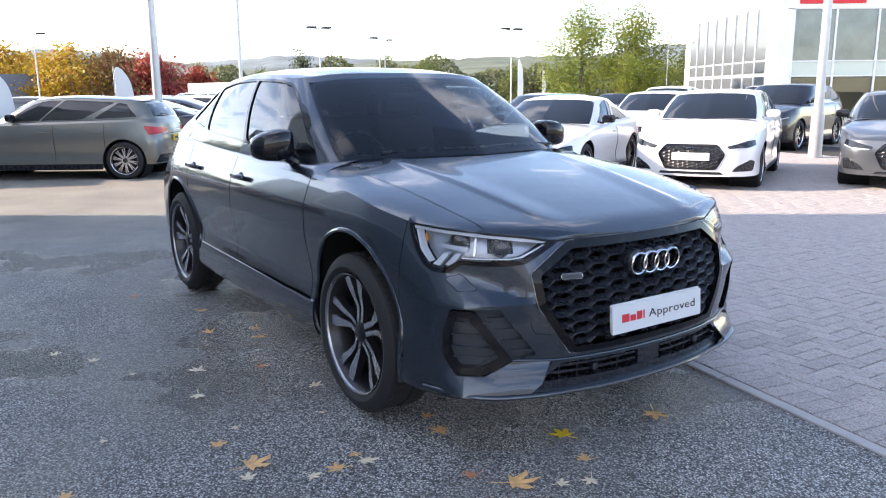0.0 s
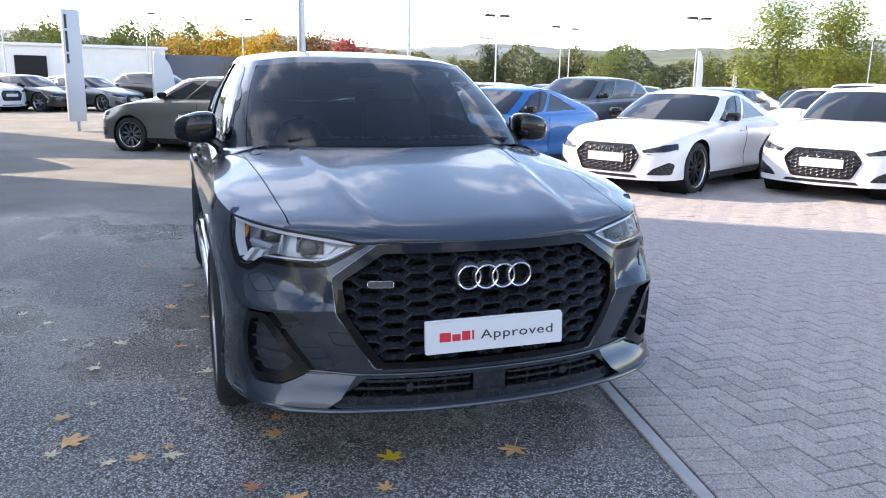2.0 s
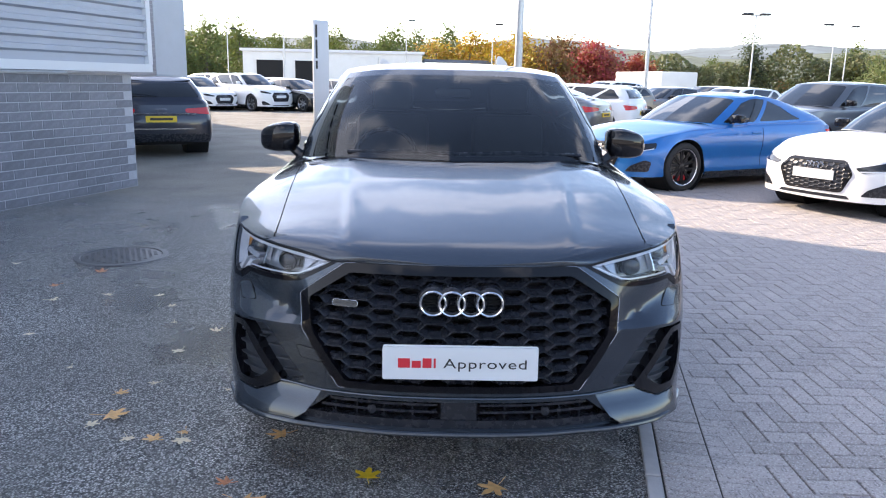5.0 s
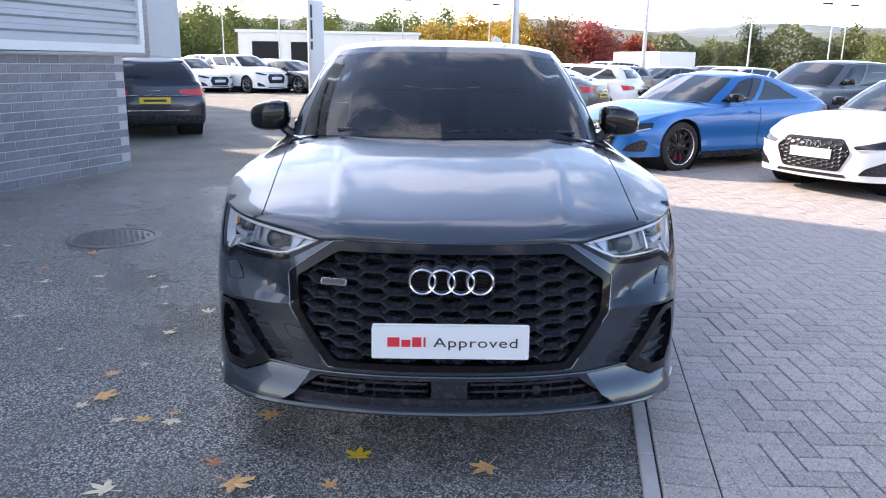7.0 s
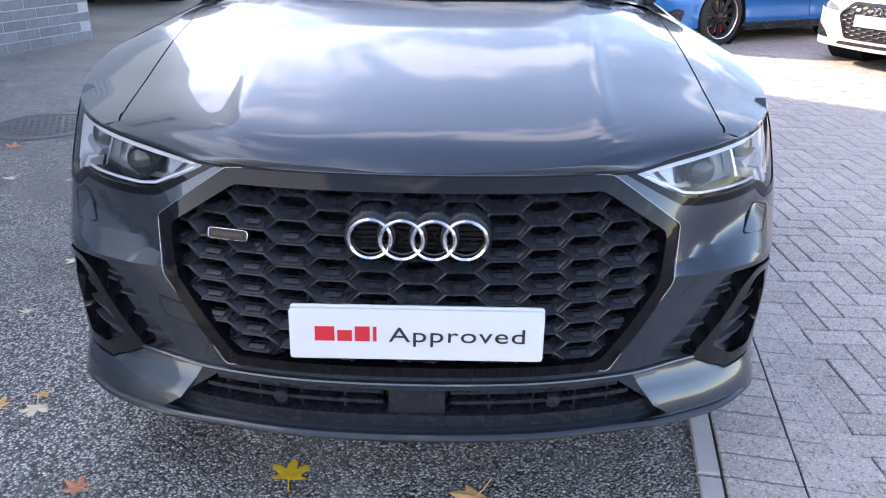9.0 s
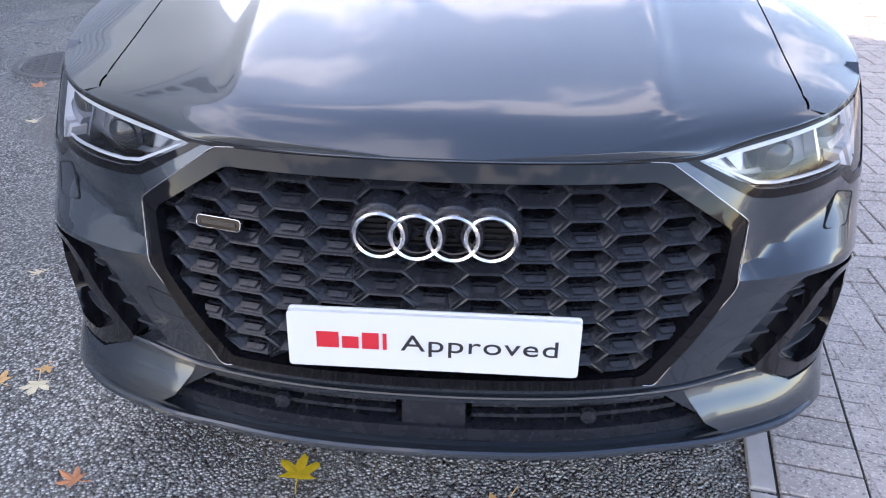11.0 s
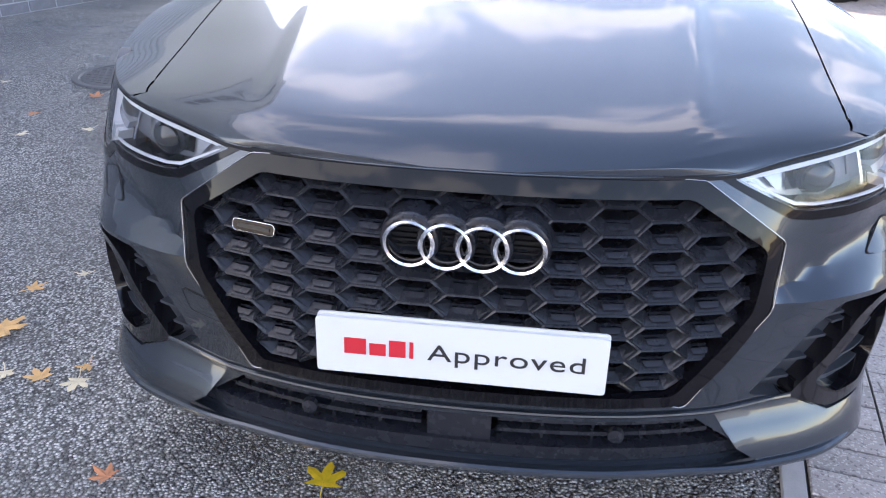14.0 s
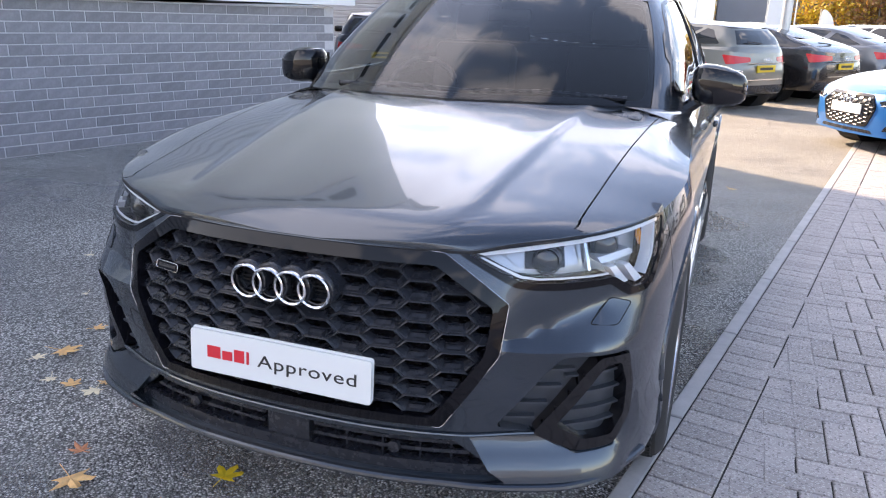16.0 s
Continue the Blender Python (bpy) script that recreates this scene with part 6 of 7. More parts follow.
# drain cover
dc = thing("drain_cover", "round worn iron drain cover set in asphalt", "drain cover", at=(-2.62, 3.62, 0))
bm = bmesh.new()
lathe(bm, [(0.001, 0.006), (0.29, 0.006), (0.30, 0.001)], 40)
part("lid", bm, M_IRON, dc)
bm = bmesh.new()
for i in range(-6, 7):
    for j in range(-6, 7):
        if math.hypot(i, j) < 6.2:
            box(bm, (i * 0.043, j * 0.043, 0.008), (0.026, 0.026, 0.006), Matrix.Rotation(0.4, 4, "Z"))
part("lid_studs", bm, M_IRON, dc)
bm = bmesh.new()
lathe(bm, [(0.31, 0.003), (0.315, 0.009), (0.35, 0.009), (0.36, 0.002)], 40)
part("frame", bm, M_IRON, dc)

# brick and metal building at the left: brick foot, ribbed cladding above
BC, BD = Vector((-4.03, 7.62)), Vector((0.30, 0.954)).normalized()   # corner and the way of the wall
BN = Vector((BD.y, -BD.x))                                            # out of the wall


def bpt(along, out, z):
    q = BC + BD * along + BN * out
    return Vector((q.x, q.y, z))


def prism(a0, a1, o0, o1, z0, z1):
    bm = bmesh.new()
    pts = [bpt(a0, o0, 0), bpt(a1, o0, 0), bpt(a1, o1, 0), bpt(a0, o1, 0)]
    return slab(bm, [(p.x, p.y) for p in pts], z0, z1)


wall_left = tagged(part("wall_left", prism(-12.0, 0.009, -6.0, 0.009, 0, 1.44), M_MORTAR), "blue grey brick wall with pale mortar joints", "wall", kind="structure")
bl = bpy.data.meshes.new("brick")
bm = bmesh.new()
bmesh.ops.create_cube(bm, size=1.0, matrix=Matrix.Diagonal((0.288, 0.03, 0.091, 1)))
bmesh.ops.bevel(bm, geom=[e for e in bm.edges], offset=0.003, segments=1, affect="EDGES")
bm.to_mesh(bl)
bm.free()
bl.materials.append(M_BRICK)
bang = math.atan2(BD.y, BD.x)
bv, bf, nb = [], [], 0
for r in range(0, 14):
    for i in range(0, 40):
        al = -0.145 - i * 0.30 - (0.15 if r % 2 else 0.0)
        p = bpt(al, 0.0, 0.052 + r * 0.102)
        m = Matrix.Translation(p) @ Matrix.Rotation(bang, 4, "Z")
        if i < 22 and nb < 300:
            ob = new("brick", bl)
            ob.parent = wall_left
            ob.matrix_basis = m
            nb += 1
        else:
            k = len(bv)
            bv.extend([m @ v.co for v in bl.vertices])
            bf.extend([[k + q for q in f.vertices] for f in bl.polygons])
# bricks of the end wall
eang = math.atan2(BN.y, BN.x)
for r in range(0, 14):
    for i in range(0, 15):
        p = bpt(0.0, -0.145 - i * 0.30 - (0.15 if r % 2 else 0.0), 0.052 + r * 0.102)
        m = Matrix.Translation(p) @ Matrix.Rotation(eang, 4, "Z")
        k = len(bv)
        bv.extend([m @ v.co for v in bl.vertices])
        bf.extend([[k + q for q in f.vertices] for f in bl.polygons])
me = bpy.data.meshes.new("bricks")
me.from_pydata(bv, [], bf)
me.materials.append(M_BRICK)
ob = tagged(new("bricks", me), kind="stuff")
ob.parent = wall_left
TOP = 7.5
building = thing("wall_upper", "pale grey ribbed metal cladding above a brick base", "building", kind="structure")
part("cladding_core", prism(-12.0, 0.22, -6.2, 0.10, 1.5, TOP), M_CLAD, building)
for i in range(0, 13):
    z = 1.66 + i * 0.147
    bm = bmesh.new()
    for d in (1, 0):
        a, b = (bpt(-12.0, 0.10, z), bpt(0.22, 0.10, z)) if d else (bpt(0.22, 0.10, z), bpt(0.22, -6.2, z))
        n3 = Vector((BN.x, BN.y, 0)) if d else Vector((BD.x, BD.y, 0))
        prof = [(0.0, 0.0), (0.045, 0.022), (0.045, 0.075), (0.0, 0.085)]
        q0, q1 = [[bm.verts.new(e + n3 * (o + 0.002) + Vector((0, 0, h))) for o, h in prof] for e in (a, b)]
        for k in range(3):
            bm.faces.new((q0[k], q1[k], q1[k + 1], q0[k + 1]))
    part("cladding_rib", bm, M_CLAD, building)
part("fascia_panel", prism(-12.0, 0.24, -6.22, 0.115, 3.62, TOP - 0.003), M_WALLW, building, "smooth white fascia panel")
part("bottom_trim", prism(-12.0, 0.26, -6.3, 0.16, 1.47, 1.57), M_TRIM, building, "white bottom trim")
part("corner_trim", prism(0.19, 0.27, -0.05, 0.16, 1.57, 3.61), M_TRIM, building)
part("roof_trim", prism(-12.1, 0.35, -6.4, 0.2, TOP, TOP + 0.25), M_TRIM, building)
# sign on the cladding, its writing given as plain bars
sign = part("wall_sign", prism(-4.3, -0.7, 0.14, 0.17, 6.0, 6.8), M_SIGN, building, "pale sign with dark bars")
for i, (a, w) in enumerate(((-4.0, 0.5), (-3.3, 0.9), (-2.2, 0.5), (-1.5, 0.6))):
    part("sign_bar", prism(a, a + w, 0.172, 0.178, 6.25, 6.55), M_INK, sign)
# taller rear block, placed to shade the yard, and a lower wing beyond it
rear = thing("wall_rear", "tall pale metal-clad block behind the brick building", "building", kind="structure")
bm = bmesh.new()
slab(bm, [(-7.2, 12.57), (-16, 15.3), (-19, 6), (-8.5, 6.5)], 0, 9.5)
part("block", bm, M_CLAD, rear)
for a, b in (((-16, 15.3), (-7.2, 12.57)), ((-7.2, 12.57), (-8.5, 6.5))):
    a, b = Vector(a), Vector(b)
    d = (b - a).normalized()
    nn = Vector((-d.y, d.x))
    if nn.dot((a + b) / 2 - Vector((-13, 10))) < 0:
        nn = -nn
    for i in range(58):
        bm = bmesh.new()
        z = 0.10 + i * 0.16
        q0, q1 = [[bm.verts.new((e.x + nn.x * (o + 0.002), e.y + nn.y * (o + 0.002), z + h)) for o, h in ((0.0, 0.0), (0.045, 0.022), (0.045, 0.085), (0.0, 0.095))] for e in (a, b)]
        for k in range(3):
            bm.faces.new((q0[k], q1[k], q1[k + 1], q0[k + 1]))
        part("cladding_rib", bm, M_CLAD, rear)
wing_b = thing("wall_wing", "low wing with pale horizontal metal cladding", "building", kind="structure")
wc, wd = Vector((-6.75, 16.2)), Vector((-0.954, 0.30))
part("wing_core", slab(bmesh.new(), [tuple(wc), tuple(wc + wd * 10), tuple(wc + wd * 10 + Vector((0.3, 0.954)) * 8), tuple(wc + Vector((0.3, 0.954)) * 1.2)], 0, 4.2), M_CLAD, wing_b)
nrm = Vector((-0.30, -0.954))
for i in range(46):
    bm = bmesh.new()
    z = 0.10 + i * 0.09
    a, b = wc, wc + wd * 9.5
    prof = [(0.0, 0.0), (0.018, 0.01), (0.018, 0.055), (0.0, 0.065)]
    q0, q1 = [[bm.verts.new((e.x + nrm.x * (o + 0.002), e.y + nrm.y * (o + 0.002), z + h)) for o, h in prof] for e in (a, b)]
    for k in range(3):
        bm.faces.new((q0[k], q1[k], q1[k + 1], q0[k + 1]))
    part("cladding_rib", bm, M_CLAD, wing_b)


# plain unseen wall, added to close the place and reflect in the bumper
back = part("wall_back_added", boxes(((2.0, -16.0, 1.6), (46.0, 0.4, 3.2))), mat("added_wall_grey", (0.34, 0.345, 0.355), 0.6, vary=0.2, scale=2))
tagged(back, "plain unseen grey wall added to close the yard", "wall", kind="structure")


# lamp posts, flags, totem
def lamp_post(x, y, h, heads, r=0.07, group="lamp posts", label="tall pale steel lamp post"):
    t = thing("lamp_post", label, "lamp post", group, at=(x, y, 0))
    part("pole", tube(bmesh.new(), (0, 0, 0), (0, 0, h), r, r * 0.6, 14), M_POST, t)
    part("base", tube(bmesh.new(), (0, 0, 0), (0, 0, 0.9), r * 1.35, r * 1.3, 14), M_POST, t)
    for sx in heads:
        part("lamp_head", boxes(((sx * 0.45, 0, h + 0.02), (0.55, 0.26, 0.11)), bevel=0.03), M_DARK, t)
        part("arm", boxes(((sx * 0.12, 0, h - 0.05), (0.3, 0.05, 0.05))), M_POST, t)
    return t


lamp_post(1.7, 14.7, 6.0, (), 0.10, label="thick grey steel lamp post behind parked cars")
lamp_post(8.0, 27.5, 8.0, (), 0.08)
lamp_post(13.15, 7.03, 8.0, (), 0.10, label="thick white steel post between parked cars")
for x, y, h, hd in ((16.4, 38.3, 5.1, (-1, 1)), (30.1, 55.0, 5.9, (1,)), (25.8, 32.9, 5.0, (-1, 1)), (-17.1, 61.6, 5.2, (1,)), (24.0, 45.0, 5.2, (-1,)), (4.0, 55.0, 5.5, (1,)), (-2.5, 60.0, 6.0, (1,)), (-9.5, 46.0, 6.0, ())):
    lamp_post(x, y, h, hd, 0.055)

tm = thing("totem_sign", "tall pale grey totem sign with dark upright writing", "sign", at=(-3.3, 19.3, 0))
tmr = Matrix.Rotation(radians(35), 4, "Z")
part("panel", boxes(((0, 0, 1.62), (0.46, 0.10, 2.74), tmr), bevel=0.01), M_SIGN, tm)
part("foot", boxes(((0, 0, 0.13), (0.08, 0.08, 0.26), tmr)), M_POST, tm)
for zz, hh in ((2.70, 0.34), (2.22, 0.50), (1.80, 0.22)):
    part("writing_bar", boxes(((-0.15, -0.053, zz), (0.06, 0.004, hh), tmr)), M_INK, tm)


def flag(x, y, h, turn):
    t = thing("feather_flag", "white feather flag on a thin pole", "flag", "flags", at=(x, y, 0))
    m = Matrix.Rotation(radians(turn), 4, "Z")
    out = [(0.0, 0.5), (0.42, 0.62), (0.5, h * 0.6), (0.42, h * 0.85), (0.2, h * 0.98), (0.03, h)]
    bm = bmesh.new()
    slab(bm, soft(out, 0.2), -0.006, 0.006, m @ Matrix.Rotation(math.pi / 2, 4, "X"))
    part("cloth", bm, M_FLAG, t)
    part("pole", tube(bmesh.new(), (0, 0, 0), (0, 0, h), 0.015, 0.01, 8), M_POST, t)


for x, y, h, tn in ((1.4, 17.4, 2.1, 20), (-1.35, 14.5, 1.9, 30), (20.8, 26.2, 3.0, 20), (32.1, 37.4, 3.0, 20), (23.8, 20.0, 3.7, 40), (3.2, 26.4, 1.9, 15)):
    flag(x, y, h, tn)

# white workshop far off
ws_b = thing("workshop", "long low white workshop with dark roller doors", "building")
wm = Matrix.Translation((-15.5, 61.0, 0)) @ Matrix.Rotation(radians(3), 4, "Z")
part("wall", boxes(((7.0, 4, 1.75), (14.5, 8, 3.5), wm)), M_WALLW, ws_b)
part("roof", boxes(((7.0, 4, 3.6), (14.9, 8.4, 0.2), wm)), M_TRIM, ws_b)
for i in range(2):
    part("door", boxes(((1.9 + i * 3.1, -0.03, 1.5), (2.1, 0.1, 2.6), wm)), M_SHADE, ws_b)
shed = thing("shed", "blue grey metal shed", "building")
part("wall", boxes(((19.0, 6.5, 1.6), (9, 8, 3.2), wm)), mat("blue_grey_sheet", (0.13, 0.15, 0.19), 0.6, vary=0.05, scale=1), shed)
wv = thing("container", "white storage container far behind parked cars", "container", at=(13.0, 44.0, 0))
part("body", boxes(((0, 0, 1.1), (2.4, 5.0, 2.2), Matrix.Rotation(0.3, 4, "Z")), bevel=0.04), M_WALLW, wv)

# showroom: glazed front, white side wall with tall windows
show = thing("showroom", "white glazed car showroom with two storeys of windows", "building")
sm = Matrix.Translation((34.9, 22.1, 0)) @ Matrix.Rotation(radians(-33.8), 4, "Z")
ss = Matrix.Translation((34.9, 22.1, 0)) @ Matrix.Rotation(radians(60), 4, "Z")
part("fascia", boxes(((14.0, 5.0, 6.9), (28.0, 10.0, 2.6), sm)), M_WALLW, show)
part("corner_wall", boxes(((0.35, 5.0, 2.8), (0.66, 9.9, 5.56), sm)), M_WALLW, show)
part("inside_wall", boxes(((14, 6.5, 2.0), (27, 0.2, 3.9), sm)), mat("warm_interior", (0.50, 0.40, 0.18), 0.7, vary=0.3, scale=0.7), show)
part("inside_floor", boxes(((14, 4, 0.03), (27, 7, 0.06), sm)), M_BLOCKFAR, show)
part("upper_floor", boxes(((14, 4, 2.3), (27, 7, 0.2), sm)), M_WALLW, show)
M_SHOWGLASS = glass_mat("showroom_glass", (0.55, 0.60, 0.60))
M_SPANDREL = mat("pale_green_spandrel_glass", (0.42, 0.50, 0.48), 0.12, coat=0.5)
for i in range(11):
    px = 0.72 + i * 2.2
    for z0, z1, gm in ((0.06, 2.15, M_SHOWGLASS), (2.22, 2.92, M_SPANDREL), (2.98, 5.55, M_UPGLASS)):
        wo = part("window", boxes(((px + 1.1, 0.12, (z0 + z1) / 2), (2.12, 0.02, z1 - z0), sm)), gm, show)
        part("mullion", boxes(((px, 0.10, (z0 + z1) / 2), (0.09, 0.14, z1 - z0), sm)), M_TRIM, wo)
        part("transom", boxes(((px + 1.1, 0.10, z1 + 0.035), (2.2, 0.12, 0.06), sm)), M_TRIM, wo)
part("parapet", boxes(((14.0, 5.0, 8.25), (28.3, 10.3, 0.14), sm)), M_TRIM, show)
part("fascia_bar", boxes(((2.6, -0.03, 6.05), (3.4, 0.05, 0.45), sm)), M_REDINK, show, "red sign bar")
part("fascia_bar", boxes(((7.2, -0.03, 6.05), (2.6, 0.05, 0.35), sm)), M_INK, show, "dark sign bar")
part("side_wall", boxes(((6.4, -0.2, 4.1), (12.8, 0.4, 8.2), ss)), M_WALLW, show)
part("side_sign_bar", boxes(((9.4, 0.03, 7.0), (3.2, 0.05, 0.3), ss)), M_SIGN, show)
M_PALEGLASS = mat("pale_grey_glass", (0.12, 0.135, 0.15), 0.1, coat=0.3)
for i in range(8):
    px = 1.1 + i * 1.35
    for z0, z1 in ((1.0, 2.2), (2.4, 3.0), (3.1, 5.8)):
        wo = part("side_window", boxes(((px + 0.67, 0.02, (z0 + z1) / 2), (1.22, 0.06, z1 - z0), ss)), M_PALEGLASS, show)
        part("mullion", boxes(((px, 0.05, (z0 + z1) / 2), (0.10, 0.12, z1 - z0 + 0.1), ss)), M_SIGN, wo)


# ---- trees and hills ----
def leaf_mat(name, color, trans=0.35):
    m = mat(name, color, 0.6, vary=0.35, scale=1.2)
    n, l = m.node_tree.nodes, m.node_tree.links
    p = n["Principled BSDF"]
    geo = n.new("ShaderNodeNewGeometry")
    hsv = [x for x in n if x.bl_idname == "ShaderNodeHueSaturation"][0]
    hr = n.new("ShaderNodeMapRange")
    hr.inputs["To Min"].default_value, hr.inputs["To Max"].default_value = 0.465, 0.535
    l.new(geo.outputs["Random Per Island"], hr.inputs["Value"])
    l.new(hr.outputs["Result"], hsv.inputs["Hue"])
    tr = n.new("ShaderNodeBsdfTranslucent")
    l.new(hsv.outputs["Color"], tr.inputs["Color"])
    mx = n.new("ShaderNodeMixShader")
    mx.inputs["Fac"].default_value = trans
    l.new(p.outputs["BSDF"], mx.inputs[1])
    l.new(tr.outputs["BSDF"], mx.inputs[2])
    l.new(mx.outputs["Shader"], n["Material Output"].inputs["Surface"])
    return m


M_BARK = mat("grey_bark", (0.11, 0.095, 0.08), 0.9, vary=0.3, scale=10, bump=0.4, bump_scale=30)
M_LEAFG = leaf_mat("green_leaves", (0.13, 0.16, 0.045))
M_LEAFY = leaf_mat("yellow_leaves", (0.42, 0.27, 0.03))
M_LEAFR = leaf_mat("red_leaves", (0.34, 0.075, 0.05))
M_LEAFD = leaf_mat("dark_green_leaves", (0.065, 0.085, 0.04))
M_LEAFB = leaf_mat("pale_birch_leaves", (0.22, 0.26, 0.05), 0.45)


def tree(label, h, w, leaf, seed, n=2600, size=0.13, conifer=False, base=0.18):
    """A tree h metres high: tapered trunk, limbs, and a crown of many small leaves in uneven clumps."""
    r = random.Random(seed)
    t = thing("tree", label, "tree", "trees")
    bm = bmesh.new()
    tip = Vector((r.uniform(-0.2, 0.2), r.uniform(-0.2, 0.2), h * 0.85))
    tube(bm, (0, 0, 0), tip, h * 0.022 + 0.03, 0.02, 8)
    clumps = []
    nb = 16 if not conifer else 22
    for i in range(nb):
        f = base + (0.95 - base) * (i + r.random()) / nb
        a = r.uniform(0, 6.283)
        reach = (w / 2) * ((1 - f) * 1.15 + 0.05 if conifer else math.sin(math.pi * min(0.97, (f - base) / (1 - base) * 0.85 + 0.14)) ** 0.7) * r.uniform(0.6, 1.05)
        s = tip * f
        e = s + Vector((math.cos(a) * reach, math.sin(a) * reach, h * 0.07 * r.uniform(0.3, 1.3) * (-0.5 if conifer else 1)))
        tube(bm, s, e, 0.03 * h / 6, 0.008, 5)
        for q in (0.5, 0.75, 1.0):
            clumps.append((s.lerp(e, q), (0.10 + 0.05 * r.random()) * (w * 0.55 + h * 0.35)))
    clumps.append((tip + Vector((0, 0, h * 0.08)), 0.07 * h))
    part("trunk", bm, M_BARK, t)
    vs, fs = [], []
    for i in range(n):
        c, rad = r.choice(clumps)
        d = Vector((r.gauss(0, 1), r.gauss(0, 1), r.gauss(0, 0.8))) * rad * 0.95
        p = c + d
        s = size * r.uniform(0.6, 1.5)
        u = Vector((r.gauss(0, 1), r.gauss(0, 1), r.gauss(0, 1))).normalized()
        v = u.orthogonal().normalized()
        k = len(vs)
        vs.extend([p - u * s, p - v * s * 0.55, p + u * s, p + v * s * 0.55])
        fs.append((k, k + 1, k + 2, k + 3))
    me = bpy.data.meshes.new("crown")
    me.from_pydata(vs, [], fs)
    me.materials.append(leaf)
    cr = new("crown", me)
    cr.parent = t
    return t


T = {
    "green": tree("broad green tree in early autumn leaf", 6.0, 4.6, M_LEAFG, 1),
    "green2": tree("tall loose green tree with thin crown", 7.0, 4.0, M_LEAFG, 2),
    "yellow": tree("bright yellow tree in autumn colour", 5.2, 4.6, M_LEAFY, 3),
    "red": tree("red autumn tree with round crown", 5.0, 5.2, M_LEAFR, 4, 4200, 0.15),
    "dark": tree("narrow dark green conifer tree", 6.5, 3.2, M_LEAFD, 5, 2400, 0.13, True, 0.1),
    "birch": tree("pale green birch tree with airy crown", 6.6, 4.2, M_LEAFB, 6, 14000, 0.072, False, 0.12),
    "bush": tree("low dense green bush below taller trees", 3.0, 4.4, M_LEAFG, 7, 2000, 0.12, False, 0.02),
    "brown": tree("russet brown tree in autumn leaf", 5.0, 3.6, leaf_mat("russet_leaves", (0.20, 0.11, 0.04)), 8, 2200),
}
T["red"].matrix_basis = at(13.2, 63.4, 0)
T["yellow"].matrix_basis = at(5.2, 73.5, 0)
T["birch"].matrix_basis = at(29.6, 31.1, 0)
rt = random.Random(12)
names = ["green", "green2", "dark", "brown", "green", "bush", "green2", "bush"]
for kind, x, y, s in (("birch", 30.4, 27.8, 0.92), ("yellow", 3.0, 71, 1.15), ("yellow", 7.9, 72.4, 0.95), ("yellow", 0.0, 70, 1.0), ("yellow", 7.2, 62, 1.05), ("yellow", 5.6, 64, 0.9), ("brown", 9.6, 60, 1.0), ("green", 10.5, 70, 0.8), ("brown", 11, 66, 1.1), ("red", 17.2, 64.5, 0.8)):
    c = copy_thing(T[kind], at(x, y, rt.uniform(0, 360)))
    c.scale = (s, s, s)
for i in range(16):      # a loose row behind the workshop
    s = rt.uniform(0.9, 1.25)
    c = copy_thing(T[rt.choice(["green", "green2", "dark", "green2"])], at(-27 + i * 1.9 + rt.uniform(-0.6, 0.6), rt.uniform(80, 90), rt.uniform(0, 360)))
    c.scale = (s, s, s * rt.uniform(0.8, 1.1))
for i in range(150):
    ang = radians(rt.uniform(-34, 62))
    d = rt.uniform(66, 92) if i % 2 else rt.uniform(74, 120)
    x, y = d * math.sin(ang), d * math.cos(ang)
    k = rt.choice(names)
    s = rt.uniform(0.45, 0.80)
    c = copy_thing(T[k], at(x, y, rt.uniform(0, 360)))
    c.scale = (s, s, s * rt.uniform(0.85, 1.1))
for k, x in (("green", -26), ("green2", -22), ("dark", 30), ("bush", -30), ("brown", 45)):
    T[k].matrix_basis = at(x, 72, 0)
# hedge belt below the trees
rh = random.Random(31)
hv, hf = [], []
for i in range(52000):
    ang = radians(rh.uniform(-36, 64))
    top = 4.2 + 1.2 * math.sin(ang * 31) * math.sin(ang * 17 + 1) + 0.5 * math.sin(ang * 90)
    if -16.5 < math.degrees(ang) < -0.5:
        continue
    d = rh.uniform(77, 84)
    p = Vector((d * math.sin(ang), d * math.cos(ang), max(0.05, top * rh.random() ** 0.6)))
    s = rh.uniform(0.12, 0.30)
    u = Vector((rh.gauss(0, 1), rh.gauss(0, 1), rh.gauss(0, 1))).normalized()
    v = u.orthogonal().normalized()
    k = len(hv)
    hv.extend([p - u * s, p - v * s * 0.6, p + u * s, p + v * s * 0.6])
    hf.append((k, k + 1, k + 2, k + 3))
me = bpy.data.meshes.new("hedge")
me.from_pydata(hv, [], hf)
me.materials.append(leaf_mat("olive_hedge_leaves", (0.125, 0.135, 0.05)))
tagged(new("hedge", me), "dark green hedge belt along the far edge", "hedge", kind="stuff")
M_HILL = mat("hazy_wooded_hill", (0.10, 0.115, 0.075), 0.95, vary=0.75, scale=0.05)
# distance haze is put into the far range's paler, bluer colour
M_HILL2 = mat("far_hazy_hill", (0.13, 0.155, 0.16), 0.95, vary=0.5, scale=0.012)


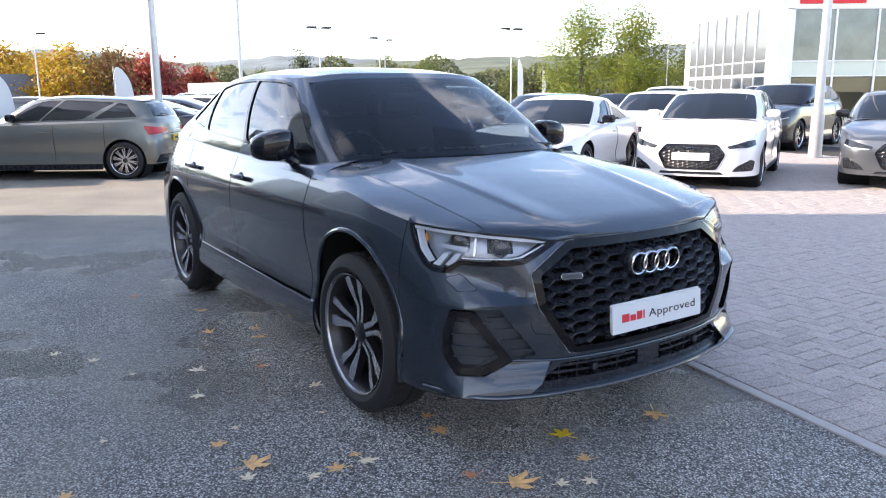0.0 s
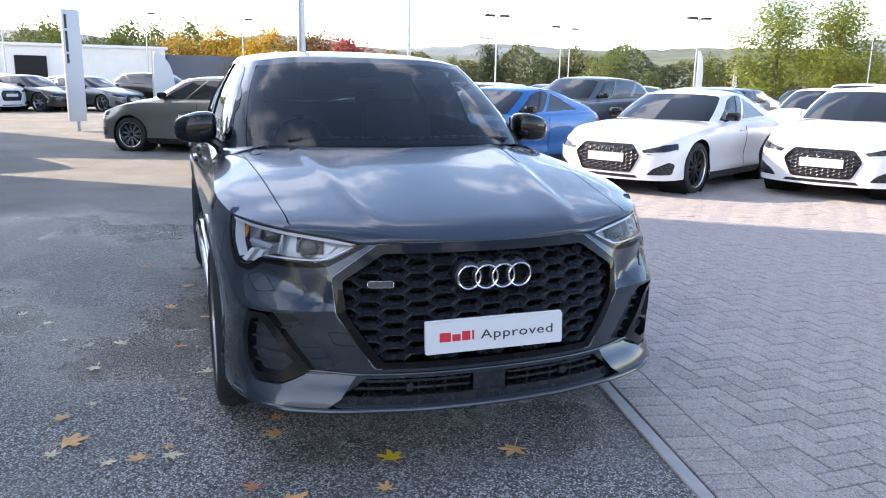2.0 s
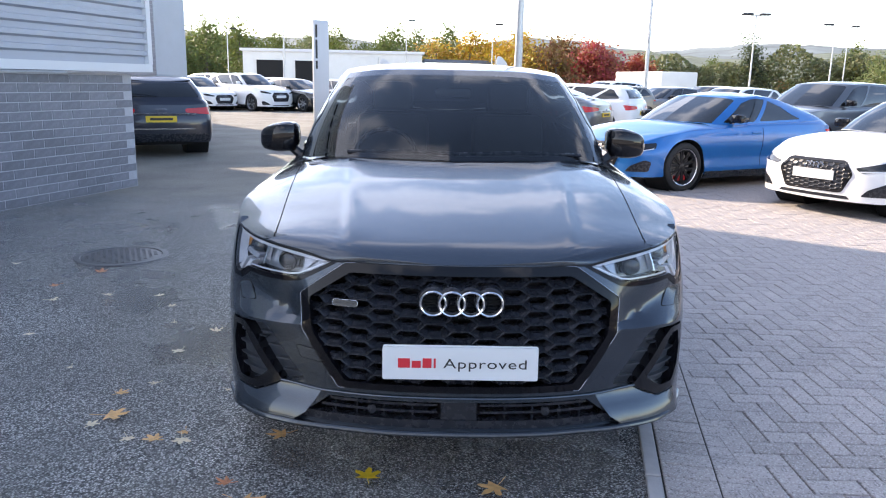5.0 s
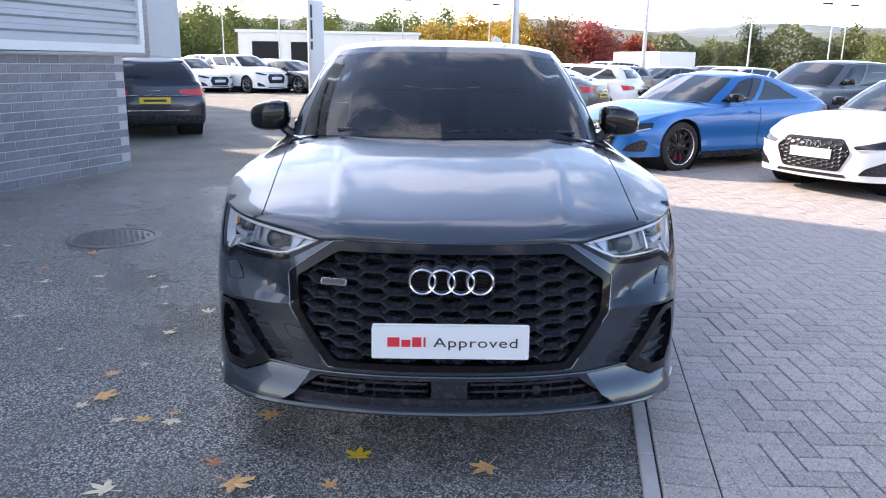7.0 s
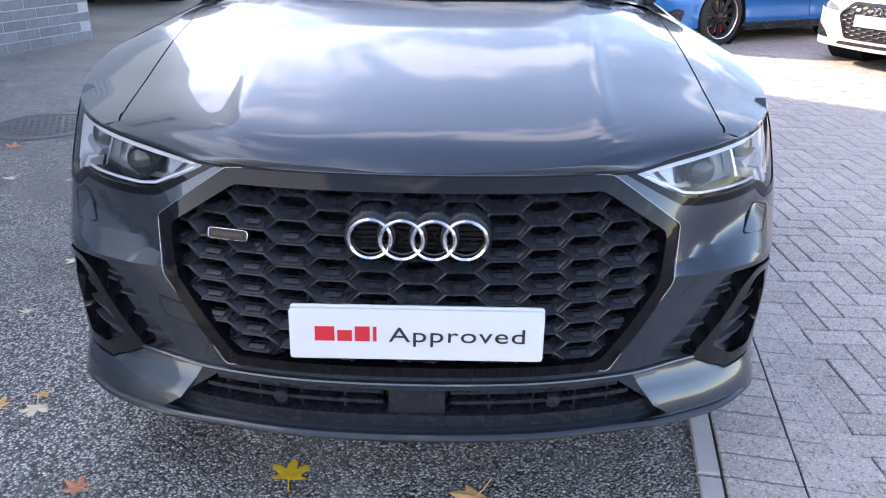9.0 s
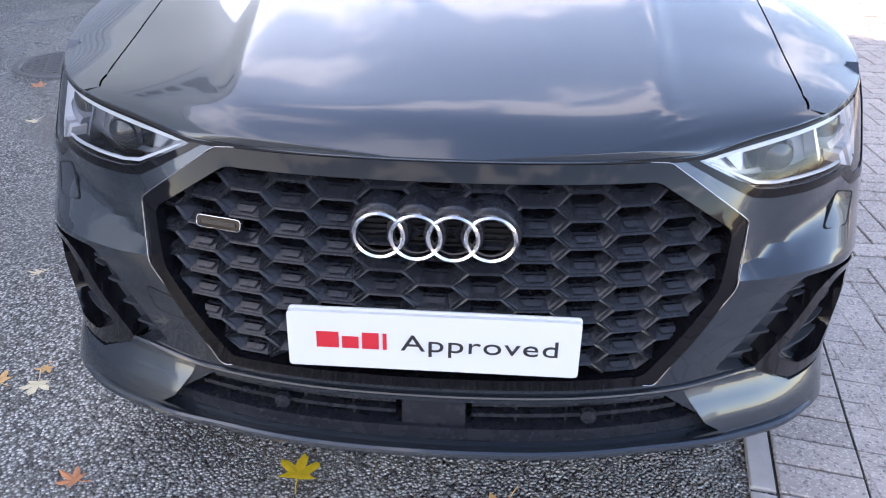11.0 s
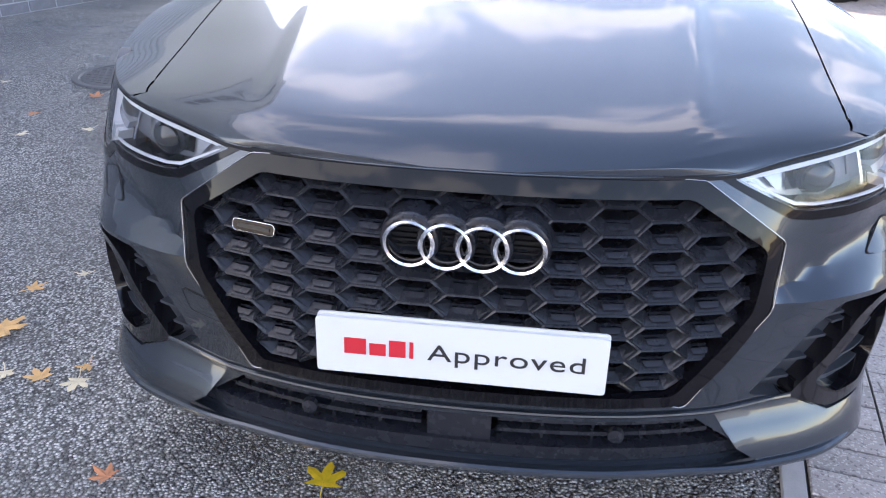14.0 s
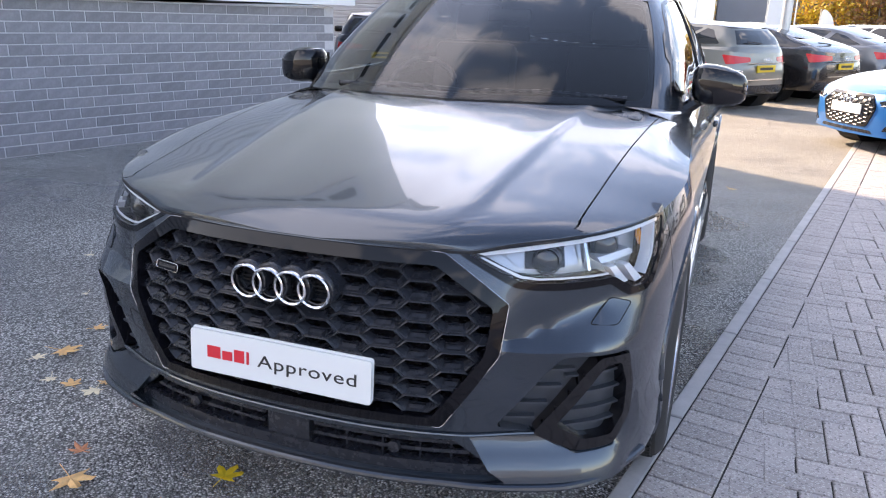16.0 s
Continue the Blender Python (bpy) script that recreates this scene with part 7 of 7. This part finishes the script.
def hills(name, dist, height, seed, material, deep):
    r = random.Random(seed)
    ph = [(r.uniform(1, 9), r.uniform(0, 6), r.uniform(0.2, 1)) for _ in range(9)]
    bm = bmesh.new()
    prev = None
    for i in range(0, 241):
        a = radians(-75 + i * 150 / 240)
        z = height * (0.75 + 0.25 * sum(w * math.sin(f * a * 3 + p) for f, p, w in ph) / 4) + height * 0.05 * r.random()
        cur = [bm.verts.new((math.sin(a) * q, math.cos(a) * q, zz)) for q, zz in ((dist, -1), (dist + deep * 0.4, z * 0.55), (dist + deep, z), (dist + deep * 1.4, -1))]
        if prev:
            for k in range(3):
                bm.faces.new((prev[k], cur[k], cur[k + 1], prev[k + 1]))
        prev = cur
    return tagged(part(name, bm, material), "wooded hills under hazy sky", "hills", kind="structure")


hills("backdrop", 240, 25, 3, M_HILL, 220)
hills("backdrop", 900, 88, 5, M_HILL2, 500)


# ---- fallen leaves ----
def maple(size, seed):
    """A lobed maple leaf, curled a little."""
    r = random.Random(seed)
    pts = []
    order = [(-150, 0.22), (-105, 0.58), (-92, 0.40), (-78, 0.36), (-62, 0.70), (-50, 0.88), (-38, 0.66), (-26, 0.36), (-14, 0.66), (0, 1.0), (14, 0.66), (26, 0.36), (38, 0.66), (50, 0.88), (62, 0.70), (78, 0.36), (92, 0.40), (105, 0.58), (150, 0.22)]
    for a, d in order:
        d *= r.uniform(0.85, 1.1)
        pts.append((size * d * math.sin(radians(a)), size * d * math.cos(radians(a))))
    bm = bmesh.new()
    cz = r.uniform(0.1, 0.5)
    c = bm.verts.new((0, 0, 0.006))
    vs = [bm.verts.new((x, y, 0.005 + cz * (x * x + y * y) / size * 0.5 * r.uniform(0.3, 1.3))) for x, y in pts]
    for a, b in zip(vs, vs[1:]):
        bm.faces.new((c, b, a))
    bm.faces.new((c, vs[0], vs[-1]))
    pipe(bm, [(0, 0, 0.006), (0.003, -size * 0.4, 0.008), (0.01, -size * 0.85, 0.014)], 0.0014, 4)
    me = bpy.data.meshes.new("leaf")
    bm.to_mesh(me)
    bm.free()
    return me


M_L1 = mat("yellow_fallen_leaf", (0.78, 0.52, 0.03), 0.5, vary=0.25, scale=30)
M_L2 = mat("tan_fallen_leaf", (0.70, 0.41, 0.17), 0.6, vary=0.25, scale=30)
M_L3 = mat("pale_fallen_leaf", (0.74, 0.64, 0.46), 0.6, vary=0.2, scale=30)
M_L4 = mat("red_brown_fallen_leaf", (0.52, 0.21, 0.10), 0.6, vary=0.25, scale=30)
LEAVES = [
    (-0.325, 0.168, 0.052, M_L1), (0.145, 0.105, 0.055, M_L2), (-1.475, 0.655, 0.065, M_L2), (-1.21, 0.44, 0.04, M_L2), (-1.10, 0.44, 0.04, M_L3), (-1.53, 0.89, 0.035, M_L2), (-0.705, 0.50, 0.05, M_L2),
    (-0.74, -0.02, 0.068, M_L2), (-1.34, 1.79, 0.04, M_L3), (-1.44, 1.46, 0.038, M_L3), (-0.94, 1.26, 0.035, M_L3), (-0.83, 0.11, 0.034, M_L4), (-1.32, 0.445, 0.032, M_L3), (-1.52, 0.56, 0.033, M_L3), (-0.50, -0.16, 0.033, M_L3),
    (-0.61, -0.12, 0.03, M_L3), (-0.40, -0.035, 0.034, M_L2), (-1.11, 0.51, 0.025, M_L2), (-0.69, 0.645, 0.03, M_L2), (-1.26, 3.54, 0.04, M_L4), (-1.0, 2.9, 0.04, M_L2), (-1.1, 2.4, 0.04, M_L2), (-0.84, 2.33, 0.035, M_L2), (-0.89, 2.15, 0.035, M_L2),
    (-1.05, 1.66, 0.03, M_L4), (-1.63, 1.94, 0.02, M_L3), (-1.92, 2.49, 0.03, M_L3), (-1.41, 1.01, 0.025, M_L3), (-1.05, 0.95, 0.018, M_L3), (-2.56, 3.09, 0.05, M_L4), (-2.25, 2.5, 0.04, M_L3), (-2.56, 2.35, 0.04, M_L3), (-1.15, -0.07, 0.05, M_L3),
    (-2.36, 1.69, 0.03, M_L3), (-1.76, 2.26, 0.03, M_L3), (-2.7, 2.7, 0.035, M_L4), (-3.3, 3.3, 0.03, M_L3), (-3.6, 3.4, 0.04, M_L2), (-1.9, 1.2, 0.02, M_L3), (-2.1, 0.8, 0.03, M_L2), (-1.75, 0.2, 0.03, M_L2), (1.05, 5.4, 0.04, M_L2),
]
for i, (x, y, s, m) in enumerate(LEAVES):
    me = maple(s * 1.5, i + 1)
    me.materials.append(m)
    kindname = {M_L1: "bright yellow", M_L2: "tan brown", M_L3: "pale buff", M_L4: "reddish brown"}[m]
    ob = tagged(new("fallen_leaf", me), kindname + " fallen maple leaf lying on asphalt", "leaf", "fallen leaves")
    ob.matrix_basis = pose(x, y, 0.0, 0, 0, (i * 137) % 360)
